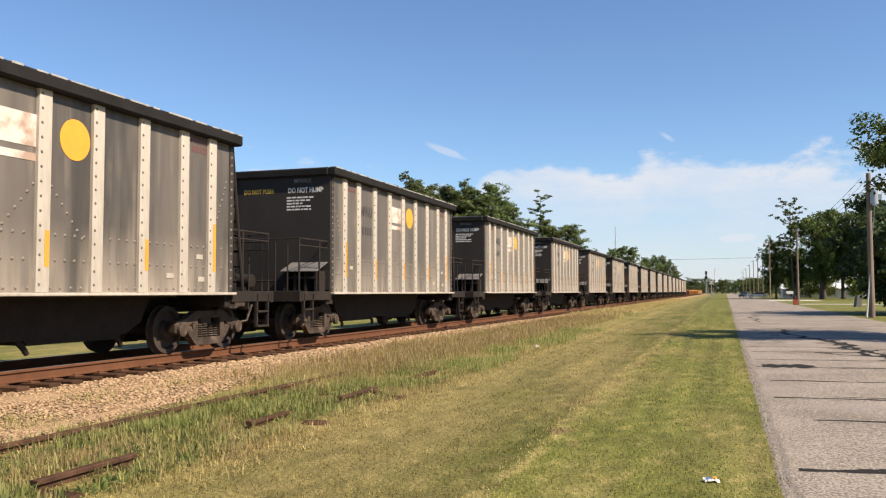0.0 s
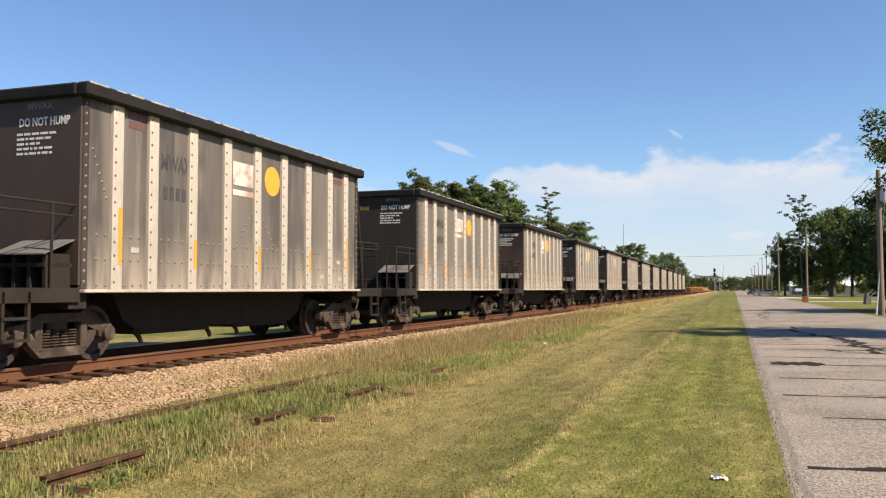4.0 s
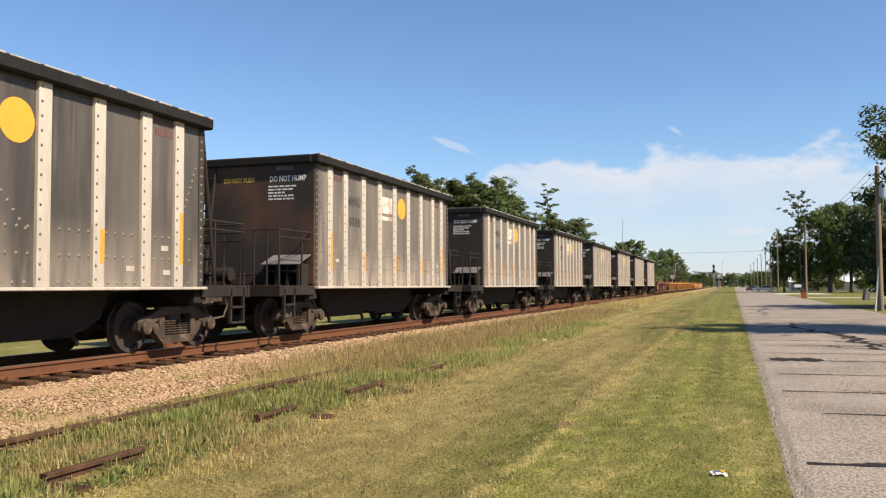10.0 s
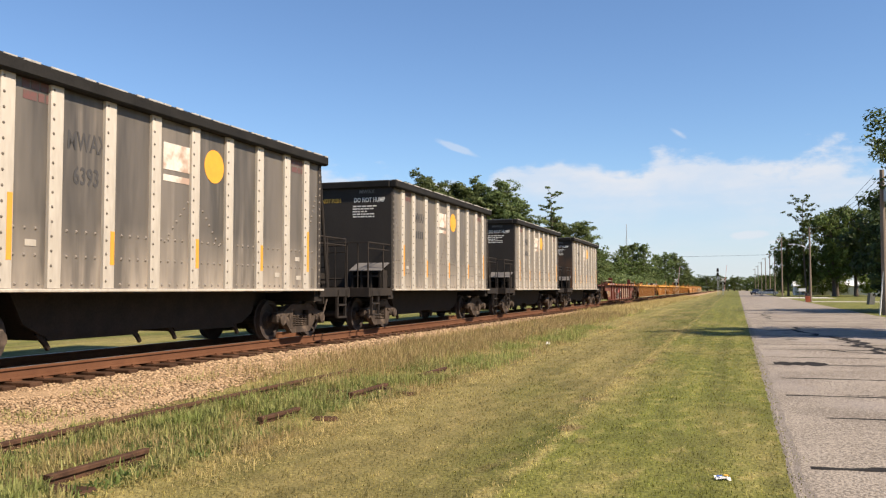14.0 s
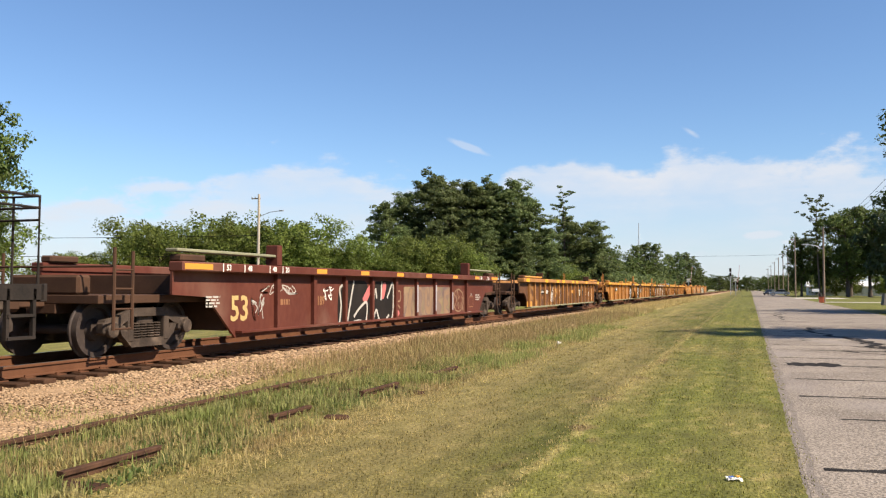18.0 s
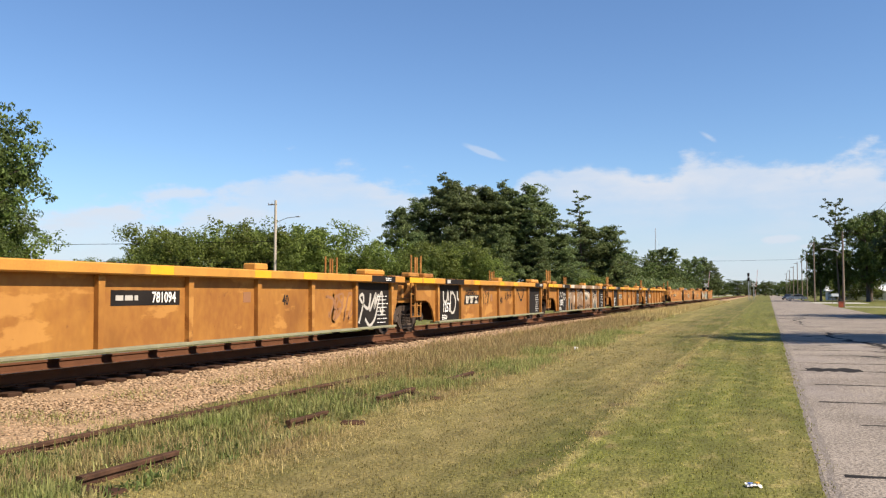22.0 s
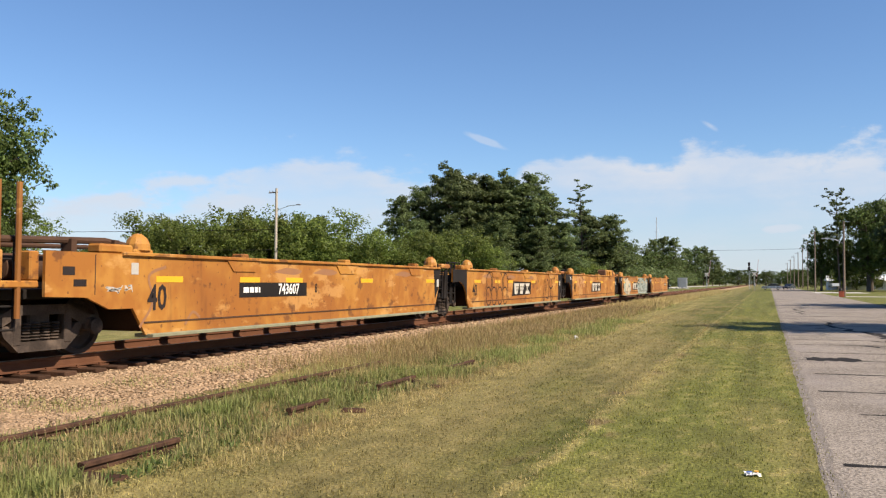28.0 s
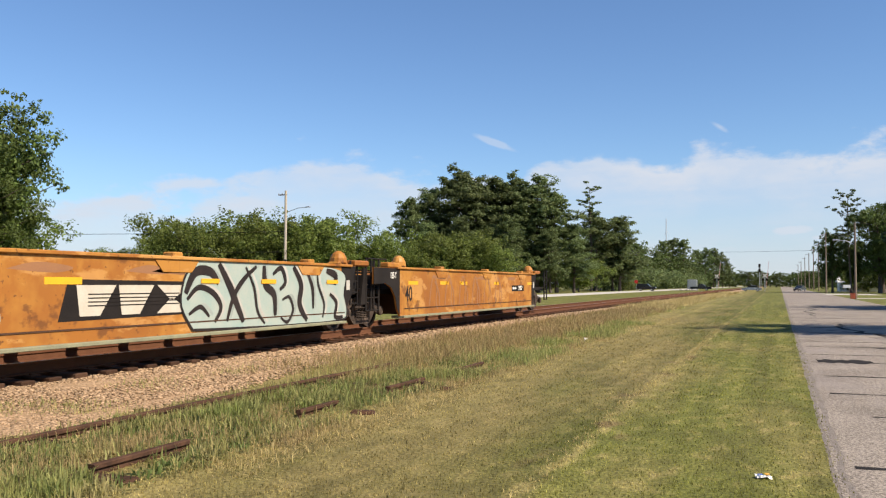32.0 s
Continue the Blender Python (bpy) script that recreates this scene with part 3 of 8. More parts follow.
def ground():
    xs = sorted(set([-3000, -1500, -700, -350, -180, -110, -70, -45, -30, -22, -17] + [-14 + 0.35 * i for i in range(0, 44)] + [2, 4, 6, 8, 10, 14, 20, 30, 45, 70, 110, 180, 350, 700, 1500, 3000]))
    ys = sorted(set([-800, -300, -120, -60, -30, -12, -5, 0, 2] + [3 + 0.4 * i for i in range(0, 110)] + [48, 52, 57, 63, 70, 78, 88, 100, 115, 135, 160, 200, 260, 350, 500, 800, 1400, 2200, 4500]))
    v = [(x, y, lawn_height(x, y)) for y in ys for x in xs]
    w = len(xs)
    f = [(j * w + i, j * w + i + 1, (j + 1) * w + i + 1, (j + 1) * w + i) for j in range(len(ys) - 1) for i in range(w - 1)]
    s = Shape().add(v, f)
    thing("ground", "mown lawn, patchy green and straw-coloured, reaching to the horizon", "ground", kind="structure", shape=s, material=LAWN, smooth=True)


def road_left(y):
    return 0.42 + 0.0058 * y


def road():
    ys = [-440, -200] + [-60 + 4 * i for i in range(40)] + [110 + 30 * i for i in range(27)]
    v, f = [], []
    for y in ys:
        wob = 0.05 * noise.noise((y * 0.7, 3.0, 0.0)) + 0.03 * noise.noise((y * 2.3, 7.0, 0.0))
        for dx, z in ((wob, -0.03), (wob + 0.015, 0.004), (1.2, 0.012), (3.6, 0.02), (6.0, 0.012), (7.1 - wob, 0.004), (7.12 - wob, -0.03)):
            v.append((road_left(y) + dx, y, z))
    for j in range(len(ys) - 1):
        for i in range(6):
            f.append((j * 7 + i, j * 7 + i + 1, j * 7 + 8 + i, j * 7 + 7 + i))
    rd = thing("road", "pale worn asphalt street with cross joints and tarred cracks", "road", kind="structure", shape=Shape().add(v, f), material=ASPHALT, smooth=True)

    edge = Shape()
    v, f = [], []
    n = 360
    for k in range(n):
        y = 4 + 0.0009 * k * k + 0.05 * k
        a = road_left(y) - 0.10
        b = road_left(y) + 0.09 + 0.07 * noise.noise((y * 1.1, 0.0, 9.0)) + 0.03 * noise.noise((y * 6.0, 2.0, 9.0))
        v += [(a, y, -0.004), (b, y, 0.0085)]
    edge.add(v, [(2 * k, 2 * k + 1, 2 * k + 3, 2 * k + 2) for k in range(n - 1)])
    part("crumbled_edge", edge, mat("dark_gritty_edge", (0.165, 0.142, 0.118), (0.25, 0.215, 0.183), rough=0.95, scale=4.0, fine=55.0, bump=1.0, grain=1.3, soft=0.2, spec=0.1), rd, "dark gritty crumbling edge of the asphalt")

    def ribbon(pts, w):
        s = Shape()
        v, f = [], []
        for i, p in enumerate(pts):
            a, b = pts[max(i - 1, 0)], pts[min(i + 1, len(pts) - 1)]
            d = Vector((b[0] - a[0], b[1] - a[1], 0)).normalized()
            n = Vector((-d.y, d.x, 0)) * w / 2 * random.uniform(0.6, 1.4)
            dx = p[0] - road_left(p[1])
            z = 0.007 + 0.0165 * (1 - abs(dx - 3.6) / 3.6)
            v += [(p[0] + n.x, p[1] + n.y, z), (p[0] - n.x, p[1] - n.y, z)]
        f = [(2 * i, 2 * i + 1, 2 * i + 3, 2 * i + 2) for i in range(len(pts) - 1)]
        return s.add(v, f)
    rnd = random.Random(4)
    for y, x0, x1, w in ((8.0, 0.62, 3.4, 0.05), (11.1, 1.05, 6.5, 0.045), (13.3, 0.72, 7.2, 0.055), (15.8, 0.80, 6.9, 0.05), (18.6, 0.66, 7.2, 0.06), (20.6, 0.7, 6.4, 0.05), (23.2, 0.72, 7.3, 0.055), (25.3, 0.75, 5.9, 0.05), (30.2, 0.85, 7.3, 0.055), (33.6, 1.2, 7.0, 0.05), (37.5, 0.9, 7.2, 0.07), (43.0, 0.9, 7.0, 0.07), (49.0, 0.9, 7.2, 0.08), (57.0, 0.9, 7.2, 0.09)):
        pts = [(x0 + (x1 - x0) * k / 24, y + rnd.uniform(-0.02, 0.02) + 0.16 * k / 24) for k in range(25)]
        part("cross_joint", ribbon(pts, w * 2.0), TAR, rd)
        if w > 0.052:
            part("cross_joint", ribbon([(px, py + 0.22 - 0.012 * i) for i, (px, py) in enumerate(pts[3:20])], w * 0.9), TAR, rd)
    part("tar_patch", ribbon([(0.80 + 0.085 * k, 18.85 + 0.004 * k) for k in range(13)], 0.80), TAR, rd, "dark tarred joint repair")
    part("tar_patch", ribbon([(0.9 + 0.06 * k, 8.02 + 0.02 * k) for k in range(12)], 0.09), TAR, rd, "dark tarred joint repair")
    # a web of filled cracks wandering down the middle of the street
    def wander(x, y, dx, dy, n, w):
        pts = [(x, y)]
        for k in range(n):
            kick = rnd.choice((-1, 1)) * rnd.uniform(0.05, 0.22)
            pts.append((pts[-1][0] + dx + kick, pts[-1][1] + dy + rnd.uniform(-0.12, 0.12)))
        part("tarred_crack", ribbon(pts, w), TAR, rd, "ragged crack filled with tar")
        return pts
    main = wander(2.35, 37.0, 0.012, -0.42, 44, 0.21)
    second = wander(2.9, 30.0, 0.035, -0.36, 30, 0.19)
    for q in range(3, 42, 4):
        wander(*main[q], rnd.choice((-0.10, 0.15)), rnd.uniform(-0.2, 0.25), rnd.randrange(3, 8), 0.15)
    for q in range(2, 28, 5):
        wander(*second[q], rnd.choice((-0.14, 0.12)), rnd.uniform(-0.2, 0.25), rnd.randrange(3, 7), 0.15)
    wander(1.75, 46.0, 0.01, 0.7, 30, 0.14)
    for x, y in ((1.45, 29.5), (1.7, 31.5), (1.6, 27.6)):
        wander(x, y, 0.10, 0.05, 3, 0.14)


def street_beyond():
    s = Shape()
    s.box(-31.5, -25.5, -440, 900, -0.1, 0.03)
    thing("road_beyond_track", "pale concrete road running beside the far side of the railway", "road", kind="structure", shape=s, material=CONCRETE)


def railway():
    bed = Shape()
    prof = [(-3.3, -0.15), (-3.1, 0.0), (-1.55, 0.235), (1.55, 0.235), (3.1, 0.0), (3.3, -0.15)]
    ys = [-440, -300, -150] + [-60 + 1.0 * i for i in range(130)] + [70 + 20 * i for i in range(43)]
    v, f = [], []
    xs = [-3.3, -3.0, -2.3, -1.6, -0.5, 0.5, 1.5, 1.8, 2.1, 2.4, 2.7, 3.0, 3.2]
    for y in ys:
        wide = (ballast_edge(y) - TRACK - 2.1) / 1.1 if 3 < y < 40 else 1.0
        for x in xs:
            q = 2.1 + (x - 2.1) * wide if x > 2.1 else x
            z = max(bank(TRACK + q) + 0.03 * noise.noise((q * 2.1, y * 1.7, 1.0)), lawn_height(TRACK + q, y) + 0.012 if q > 2.6 else 0.0)
            v.append((TRACK + q, y, z - (0.12 if x > 3.1 or x < -3.1 else 0)))
    w = len(xs)
    for j in range(len(ys) - 1):
        for i in range(w - 1):
            f.append((j * w + i, j * w + i + 1, (j + 1) * w + i + 1, (j + 1) * w + i))
    bed.add(v, f)
    thing("ballast_bed", "low bank of tan crushed stone under the railway", "ballast", kind="structure", shape=bed, material=BALLAST, smooth=True)
    tr = thing("railway_track", "rusty running rails on dark timber sleepers in tan ballast", "railway track", kind="structure")
    prof = [(-0.075, 0), (0.075, 0), (0.075, 0.015), (0.012, 0.03), (0.010, 0.125), (0.036, 0.135), (0.036, 0.165), (0.028, 0.172), (-0.028, 0.172), (-0.036, 0.165), (-0.036, 0.135), (-0.010, 0.125), (-0.012, 0.03), (-0.075, 0.015)]
    for sx in (-1, 1):
        r = Shape().prism([(TRACK + sx * 0.7535 + a, RAIL - 0.172 + b) for a, b in prof], "y", FAR, -440)
        rail = part("rail", r, RUST, tr, "rust-brown steel rail")
        part("rail_head", Shape().box(TRACK + sx * 0.7535 - 0.022, TRACK + sx * 0.7535 + 0.026, -440, FAR, RAIL - 0.003, RAIL + 0.002), STEEL, rail, "bright worn running surface")
    tie = Shape().box(-1.3, 1.3, -0.115, 0.115, -0.17, 0.0, b=0.012)
    plate = Shape()
    for sx in (-1, 1):
        plate.box(sx * 0.7535 - 0.18, sx * 0.7535 + 0.18, -0.09, 0.09, 0.0, 0.014)
        for q in (-0.11, 0.11):
            plate.box(sx * 0.7535 + q - 0.014, sx * 0.7535 + q + 0.014, -0.05, -0.02, 0.014, 0.04)
    tmesh, pmesh = tie.mesh("sleeper", TIE), plate.mesh("tie_plate", RUST)
    rnd = random.Random(2)
    far = Shape()
    for i in range(2660):
        y = -430 + 0.5 * i + rnd.uniform(-0.03, 0.03)
        m = pose(TRACK + rnd.uniform(-0.05, 0.05), y, RAIL - 0.176 - 0.014 + rnd.uniform(-0.004, 0.002), 0, rnd.uniform(-0.5, 0.5), rnd.uniform(-1, 1))
        if 2 < y < 90:
            t = part("sleeper", tmesh, None, tr, at=m)
            part("tie_plate", pmesh, None, t)
        else:
            far.box(-1.3, 1.3, -0.115, 0.115, -0.17, 0.0, m=m)
    tagged(part("far_sleepers", far, TIE, tr, "dark sleepers running into the distance"), kind="stuff")
    # the disused siding, its rails sunk in grass
    sd = thing("old_siding", "rusted disused siding rails half sunk in grass", "railway track", kind="structure")
    for sx, spans in ((-0.75, ((3, 9.6), (9.68, 14.3))), (0.75, ((5.3, 6.5), (8.45, 9.35), (10.85, 12.15), (13.6, 15.0)))):
        for a, b in spans:
            r = Shape().prism([(SIDING + sx + p, -0.078 + q) for p, q in prof], "y", b, a)
            part("rail", r, OLDRUST, sd)
    stie = Shape().box(-1.2, 1.2, -0.1, 0.1, -0.12, 0.035, b=0.02)
    smesh = stie.mesh("sleeper", TIE)
    for y, dx in ((5.25, 0.0), (6.2, 0.05), (11.6, 0.22)):
        part("sleeper", smesh, None, sd, at=pose(SIDING + dx, y, -0.012, 0, rnd.uniform(-1, 1), rnd.uniform(-6, 6)))


ground()
road()
street_beyond()
railway()


# ---- rolling stock ----
WHEEL_R = 0.44


def wheelset_mesh(r=WHEEL_R):
    s = Shape()
    for sx in (-1, 1):
        prof = [(0.62, 0.10), (0.62, r * 0.62), (0.66, r * 0.80), (0.655, r + 0.025), (0.685, r + 0.025), (0.70, r + 0.002), (0.80, r - 0.004), (0.80, r * 0.82), (0.735, r * 0.78), (0.72, r * 0.42), (0.80, r * 0.36), (0.80, 0.10)]
        s.lathe([(sx * a, b) for a, b in (prof if sx > 0 else prof)], "x", 28)
    s.lathe([(-1.0, 0.07), (-0.6, 0.085), (0.6, 0.085), (1.0, 0.07)], "x", 10)
    return s.mesh("wheelset", WHEELM, True)


def bogie_parts():
    fr = Shape()
    out = [(-1.09, 0.36), (-1.09, 0.56), (-0.80, 0.60), (-0.45, 0.76), (0.45, 0.76), (0.80, 0.60), (1.09, 0.56), (1.09, 0.36), (0.99, 0.36), (0.99, 0.46), (0.80, 0.46), (0.80, 0.36), (0.62, 0.36), (0.42, 0.15), (-0.42, 0.15), (-0.62, 0.36), (-0.80, 0.36), (-0.80, 0.46), (-0.99, 0.46), (-0.99, 0.36)]
    top = [(-1.09, 0.50), (-1.05, 0.60), (-0.78, 0.63), (-0.45, 0.78), (0.45, 0.78), (0.78, 0.63), (1.05, 0.60), (1.09, 0.50), (0.72, 0.48), (0.40, 0.64), (-0.40, 0.64), (-0.72, 0.48)]
    low = [(-0.74, 0.50), (-0.66, 0.34), (-0.42, 0.13), (0.42, 0.13), (0.66, 0.34), (0.74, 0.50), (0.60, 0.50), (0.40, 0.27), (-0.40, 0.27), (-0.60, 0.50)]
    fr.prism([(a, b) for a, b in top[::-1]], "x", 0.93, 1.07)
    fr.prism([(a, b) for a, b in low[::-1]], "x", 0.93, 1.07)
    for sy in (-1, 1):
        fr.box(0.92, 1.08, sy * 0.45 - 0.07, sy * 0.45 + 0.07, 0.22, 0.70, b=0.015)
        fr.box(0.90, 1.10, sy * 0.94 - 0.15, sy * 0.94 + 0.15, 0.36, 0.58, b=0.04)
    springs = Shape()
    for dy in (-0.26, -0.09, 0.09, 0.26):
        for k in range(6):
            springs.lathe([(0.285 + k * 0.043, 0.062), (0.30 + k * 0.043, 0.078), (0.315 + k * 0.043, 0.062)], "z", 8, (1.0, dy, 0))
    caps = Shape().lathe([(1.08, 0.125), (1.15, 0.125), (1.165, 0.10), (1.165, 0.0)], "x", 12, (0, 0, 0.44))
    bol = Shape().box(-1.0, 1.0, -0.20, 0.20, 0.45, 0.72, b=0.03).box(-0.90, 0.90, -0.38, 0.38, 0.20, 0.449, b=0.02)
    return fr.mesh("side_frame", TRUCKM), springs.mesh("spring_nest", TRUCKM, True), caps.mesh("bearing_cap", TRUCKM, True), bol.mesh("bolster", TRUCKM)


FRAME_ME, SPRING_ME, CAP_ME, BOL_ME = bogie_parts()
WHEELSET_ME = wheelset_mesh()
WHEELSETS = []


def bogie(car, y, half=0.94):
    """A two-axle truck at y along the car; its wheelsets roll."""
    b = part("bogie", BOL_ME, None, car, "dusty dark three-piece freight truck", at=pose(0, y, 0))
    for turn in (0, 180):
        f = part("side_frame", FRAME_ME, None, b, at=pose(0, 0, 0, 0, 0, turn))
        tagged(part("spring_nest", SPRING_ME, None, b, at=pose(0, 0, 0, 0, 0, turn)), kind="stuff")
        for sy in (-0.94, 0.94):
            part("bearing_cap", CAP_ME, None, b, at=pose(0, 0, 0, 0, 0, turn) @ pose(0, sy, 0))
    for sy in (-1, 1):
        w = part("wheelset", WHEELSET_ME, None, b, at=pose(0, sy * half, WHEEL_R))
        WHEELSETS.append((w, sy))
    return b


def rivets(pts, r=0.016):
    s = Shape()
    for x, y, z, sx in pts:
        ring = [(x, y + r * math.cos(a), z + r * math.sin(a)) for a in (0.0, 1.257, 2.513, 3.770, 5.027)]
        s.add(ring + [(x + sx * r * 0.8, y, z)], [(i, (i + 1) % 5, 5) if sx > 0 else ((i + 1) % 5, i, 5) for i in range(5)])
    return s


HALF = 4.90            # half the body's length
RIBS = [-4.16, -3.29, -2.19, -1.09, 0.0, 1.09, 2.19, 3.29, 4.16]


def hopper_meshes():
    M = {}
    M["side"] = Shape().box(1.44, 1.485, -HALF, HALF, 1.13, 4.08).mesh("side_wall", PANEL)
    rib = Shape().prism([(1.486, -0.14), (1.535, -0.135), (1.545, -0.122), (1.545, 0.095), (1.510, 0.135), (1.486, 0.14)], "z", 1.14, 4.03)
    M["rib"] = rib.mesh("rib", RIBM)
    pts = []
    for y in RIBS:
        for k in range(14):
            pts.append((1.546, y - 0.085, 1.25 + 0.208 * k, 1))
    # cream rivets on the ribs, with their own shadow put into a dark colour
    M["rivets"] = rivets(pts, 0.026).mesh("rivet_band", mat("grimy_rivet", (0.15, 0.125, 0.10), rough=0.7, bump=0, spec=0.2))
    pts = []
    for z in (1.60, 1.97):
        for k in range(49):
            y = -HALF + 0.13 + 0.1935 * k
            if min(abs(y - r) for r in RIBS) > 0.16:
                pts.append((1.486, y, z, 1))
    for k in range(7):
        for sy in (-1, 1):
            pts.append((1.486, sy * (0.17 + 0.105 * k), 2.66 - 0.12 * k, 1))
            pts.append((1.486, sy * (HALF - 0.52 + 0.05 * k), 2.55 + 0.12 * k, 1))
    for k in range(46):
        y = -HALF + 0.13 + 0.206 * k
        if min(abs(y - r) for r in RIBS) > 0.16:
            pts.append((1.486, y, 1.20, 1))
    for k in range(18):
        pts += [(1.503, -HALF + 0.06, 1.25 + 0.158 * k, 1), (1.503, HALF - 0.06, 1.25 + 0.158 * k, 1)]
    M["corner_post"] = Shape().box(1.4855, 1.503, -0.065, 0.065, 1.14, 4.02, b=0.006).mesh("corner_post", mat("dark_corner_angle", (0.030, 0.025, 0.022), (0.055, 0.045, 0.037), rough=0.7, scale=1.5, streak=0.8, spec=0.2))
    M["seam_rivets"] = rivets(pts, 0.032).mesh("seam_rivet_band", mat("grimy_seam_rivet", (0.20, 0.17, 0.14), rough=0.75, bump=0, spec=0.2))
    sill = Shape().box(1.40, 1.60, -HALF - 0.02, HALF + 0.02, 1.085, 1.135, b=0.01)
    M["sill"] = sill.mesh("side_sill", RIBM)
    end = Shape().box(-1.485, 1.485, -HALF - 0.045, -HALF, 1.20, 4.08)
    M["end"] = end
    M["cap"] = [Shape().box(sx * 1.55 - 0.11, sx * 1.55 + 0.11, -HALF - 0.10, HALF + 0.10, 4.02, 4.235, b=0.03).mesh("top_chord", CAPM) for sx in (-1, 1)]
    M["cap"] += [Shape().box(-1.45, 1.45, sy * (HALF + 0.02) - 0.11, sy * (HALF + 0.02) + 0.11, 4.025, 4.225, b=0.03).mesh("end_chord", CAPM) for sy in (-1, 1)]
    lip = Shape()
    lip.box(1.50, 1.56, -HALF, HALF, 4.235, 4.25).box(-1.56, -1.50, -HALF, HALF, 4.235, 4.25).box(-1.4, 1.4, -HALF - 0.01, -HALF + 0.05, 4.225, 4.245)
    M["lip"] = lip.mesh("scuffed_lip", STEEL)
    dust, rd = Shape(), random.Random(12)
    y = -HALF - 0.05
    while y < HALF:
        w = rd.uniform(0.15, 0.7)
        h = rd.uniform(0.004, 0.016)
        dust.box(1.585, 1.652, y, min(y + w, HALF + 0.08), 4.21, 4.232 + h, b=0.006)
        y += w + rd.uniform(0.02, 0.25)
    M["dust"] = dust.mesh("dust_line", mat("pale_stone_dust", (0.40, 0.37, 0.33), (0.22, 0.20, 0.18), rough=0.95, scale=6.0, spec=0.1))
    M["chute"] = [Shape().prism([(c - 1.75, 1.10), (c - 1.0, 0.34), (c + 1.0, 0.34), (c + 1.75, 1.10)][::-1], "x", -0.74, 0.74).mesh("hopper_chute", BLACK) for c in (-1.55, 1.55)]
    M["floor"] = Shape().prism([(-4.6, 2.3), (-3.2, 1.10), (3.2, 1.10), (4.6, 2.3), (4.6, 2.25), (3.2, 1.05), (-3.2, 1.05), (-4.6, 2.25)], "x", -1.43, 1.43).mesh("slope_sheet", BLACK)
    M["skirt"] = Shape().prism([(-3.35, 1.085), (-3.1, 0.62), (-2.7, 0.42), (2.7, 0.42), (3.1, 0.62), (3.35, 1.085)], "x", 0.72, 0.78).mesh("side_skirt", BLACK)
    M["gate"] = Shape().tube([(0.70, -0.16, 0.46), (0.72, 0, 0.30), (0.68, 0.10, 0.22)], 0.045, 6).mesh("gate_latch", BLACK)
    cs = Shape().box(-0.17, 0.17, -6.55, 6.55, 0.74, 1.10)
    for sy in (-1, 1):
        cs.box(-1.45, 1.45, sy * 4.9 - 0.18, sy * 4.9 + 0.18, 0.85, 1.12)
    M["centre_sill"] = cs.mesh("centre_sill", BLACK)
    plat = Shape()
    plat.box(-1.45, 1.45, -6.45, -HALF, 1.10, 1.16).box(-1.5, 1.5, -6.52, -6.40, 0.92, 1.17, b=0.01).box(1.40, 1.5, -6.45, -HALF, 0.95, 1.16).box(-1.5, -1.40, -6.45, -HALF, 0.95, 1.16)
    M["platform"] = plat.mesh("end_platform", BLACK)
    R = 0.023

    def bars_of(lines, name, material=BLACK):
        s = Shape()
        for pts, r in lines:
            s.tube(pts, r, 6)
        return s.mesh(name, material)
    lo, hi = 1.16, 2.38
    left = [([(-1.42, -6.42, lo), (-1.42, -6.42, hi), (-0.30, -6.42, hi), (-0.30, -6.42, lo)], R)]
    left += [([(-1.42, -6.42, z), (-0.30, -6.42, z)], R * 0.8) for z in (2.05, 2.22)] + [([(x, -6.42, lo), (x, -6.42, hi)], R * 0.8) for x in (-0.95, -0.62)]
    right = [([(0.45, -6.42, lo), (0.45, -6.42, hi), (1.42, -6.42, hi), (1.42, -6.42, lo)], R)] + [([(x, -6.42, lo), (x, -6.42, hi)], R * 0.8) for x in (0.8, 1.12)]
    M["railing"] = [bars_of(left, "railing"), bars_of(right, "railing")]
    for x in (-1.42, 1.42):
        M["railing"].append(bars_of([([(x, -6.42, hi), (x, -HALF - 0.05, hi)], R), ([(x, -5.4, lo), (x, -5.4, hi)], R), ([(x, -6.42, 2.22), (x, -5.0, 2.22)], R * 0.8)], "side_railing"))
    M["step"] = []
    for x in (1.47, -1.47):
        st = Shape()
        for y in (-6.30, -5.86):
            st.box(x - 0.03, x + 0.03, y - 0.025, y + 0.025, 0.42, 1.10)
        st.box(x - 0.05, x + 0.05, -6.31, -5.85, 0.42, 0.46).box(x - 0.05, x + 0.05, -6.31, -5.85, 0.72, 0.76)
        M["step"].append(st.mesh("sill_step", BLACK))
    lad = Shape()
    for x in (1.18, 1.44):
        lad.tube([(x, HALF + 0.48, 1.16), (x, HALF + 0.05, 4.0)], 0.034, 6)
    for k in range(9):
        z = 1.35 + 0.3 * k
        y = HALF + 0.48 - (z - 1.16) * 0.43 / 2.84
        lad.tube([(1.18, y, z), (1.44, y, z)], 0.02, 6)
    M["ladder"] = lad.mesh("ladder", BLACK)
    bx = Shape().box(0.48, 1.38, -HALF - 0.58, -HALF - 0.05, 1.46, 1.52).box(0.50, 1.36, -HALF - 0.12, -HALF - 0.06, 1.16, 1.50)
    M["valve"] = bx.mesh("brake_valve_box", BLACK)
    M["valve_leg"] = Shape().box(-0.03, 0.03, -HALF - 0.56, -HALF - 0.10, 1.16, 1.655).mesh("equipment_bracket", BLACK)
    rf = Shape().prism([(-HALF - 0.64, 1.655), (-HALF - 0.05, 1.88), (-HALF - 0.05, 1.86), (-HALF - 0.64, 1.635)], "x", 0.44, 1.42)
    M["valve_roof"] = rf.mesh("sheet_cover", mat("dusty_grey_sheet", (0.15, 0.14, 0.13), (0.10, 0.09, 0.085), rough=0.75, spec=0.15))
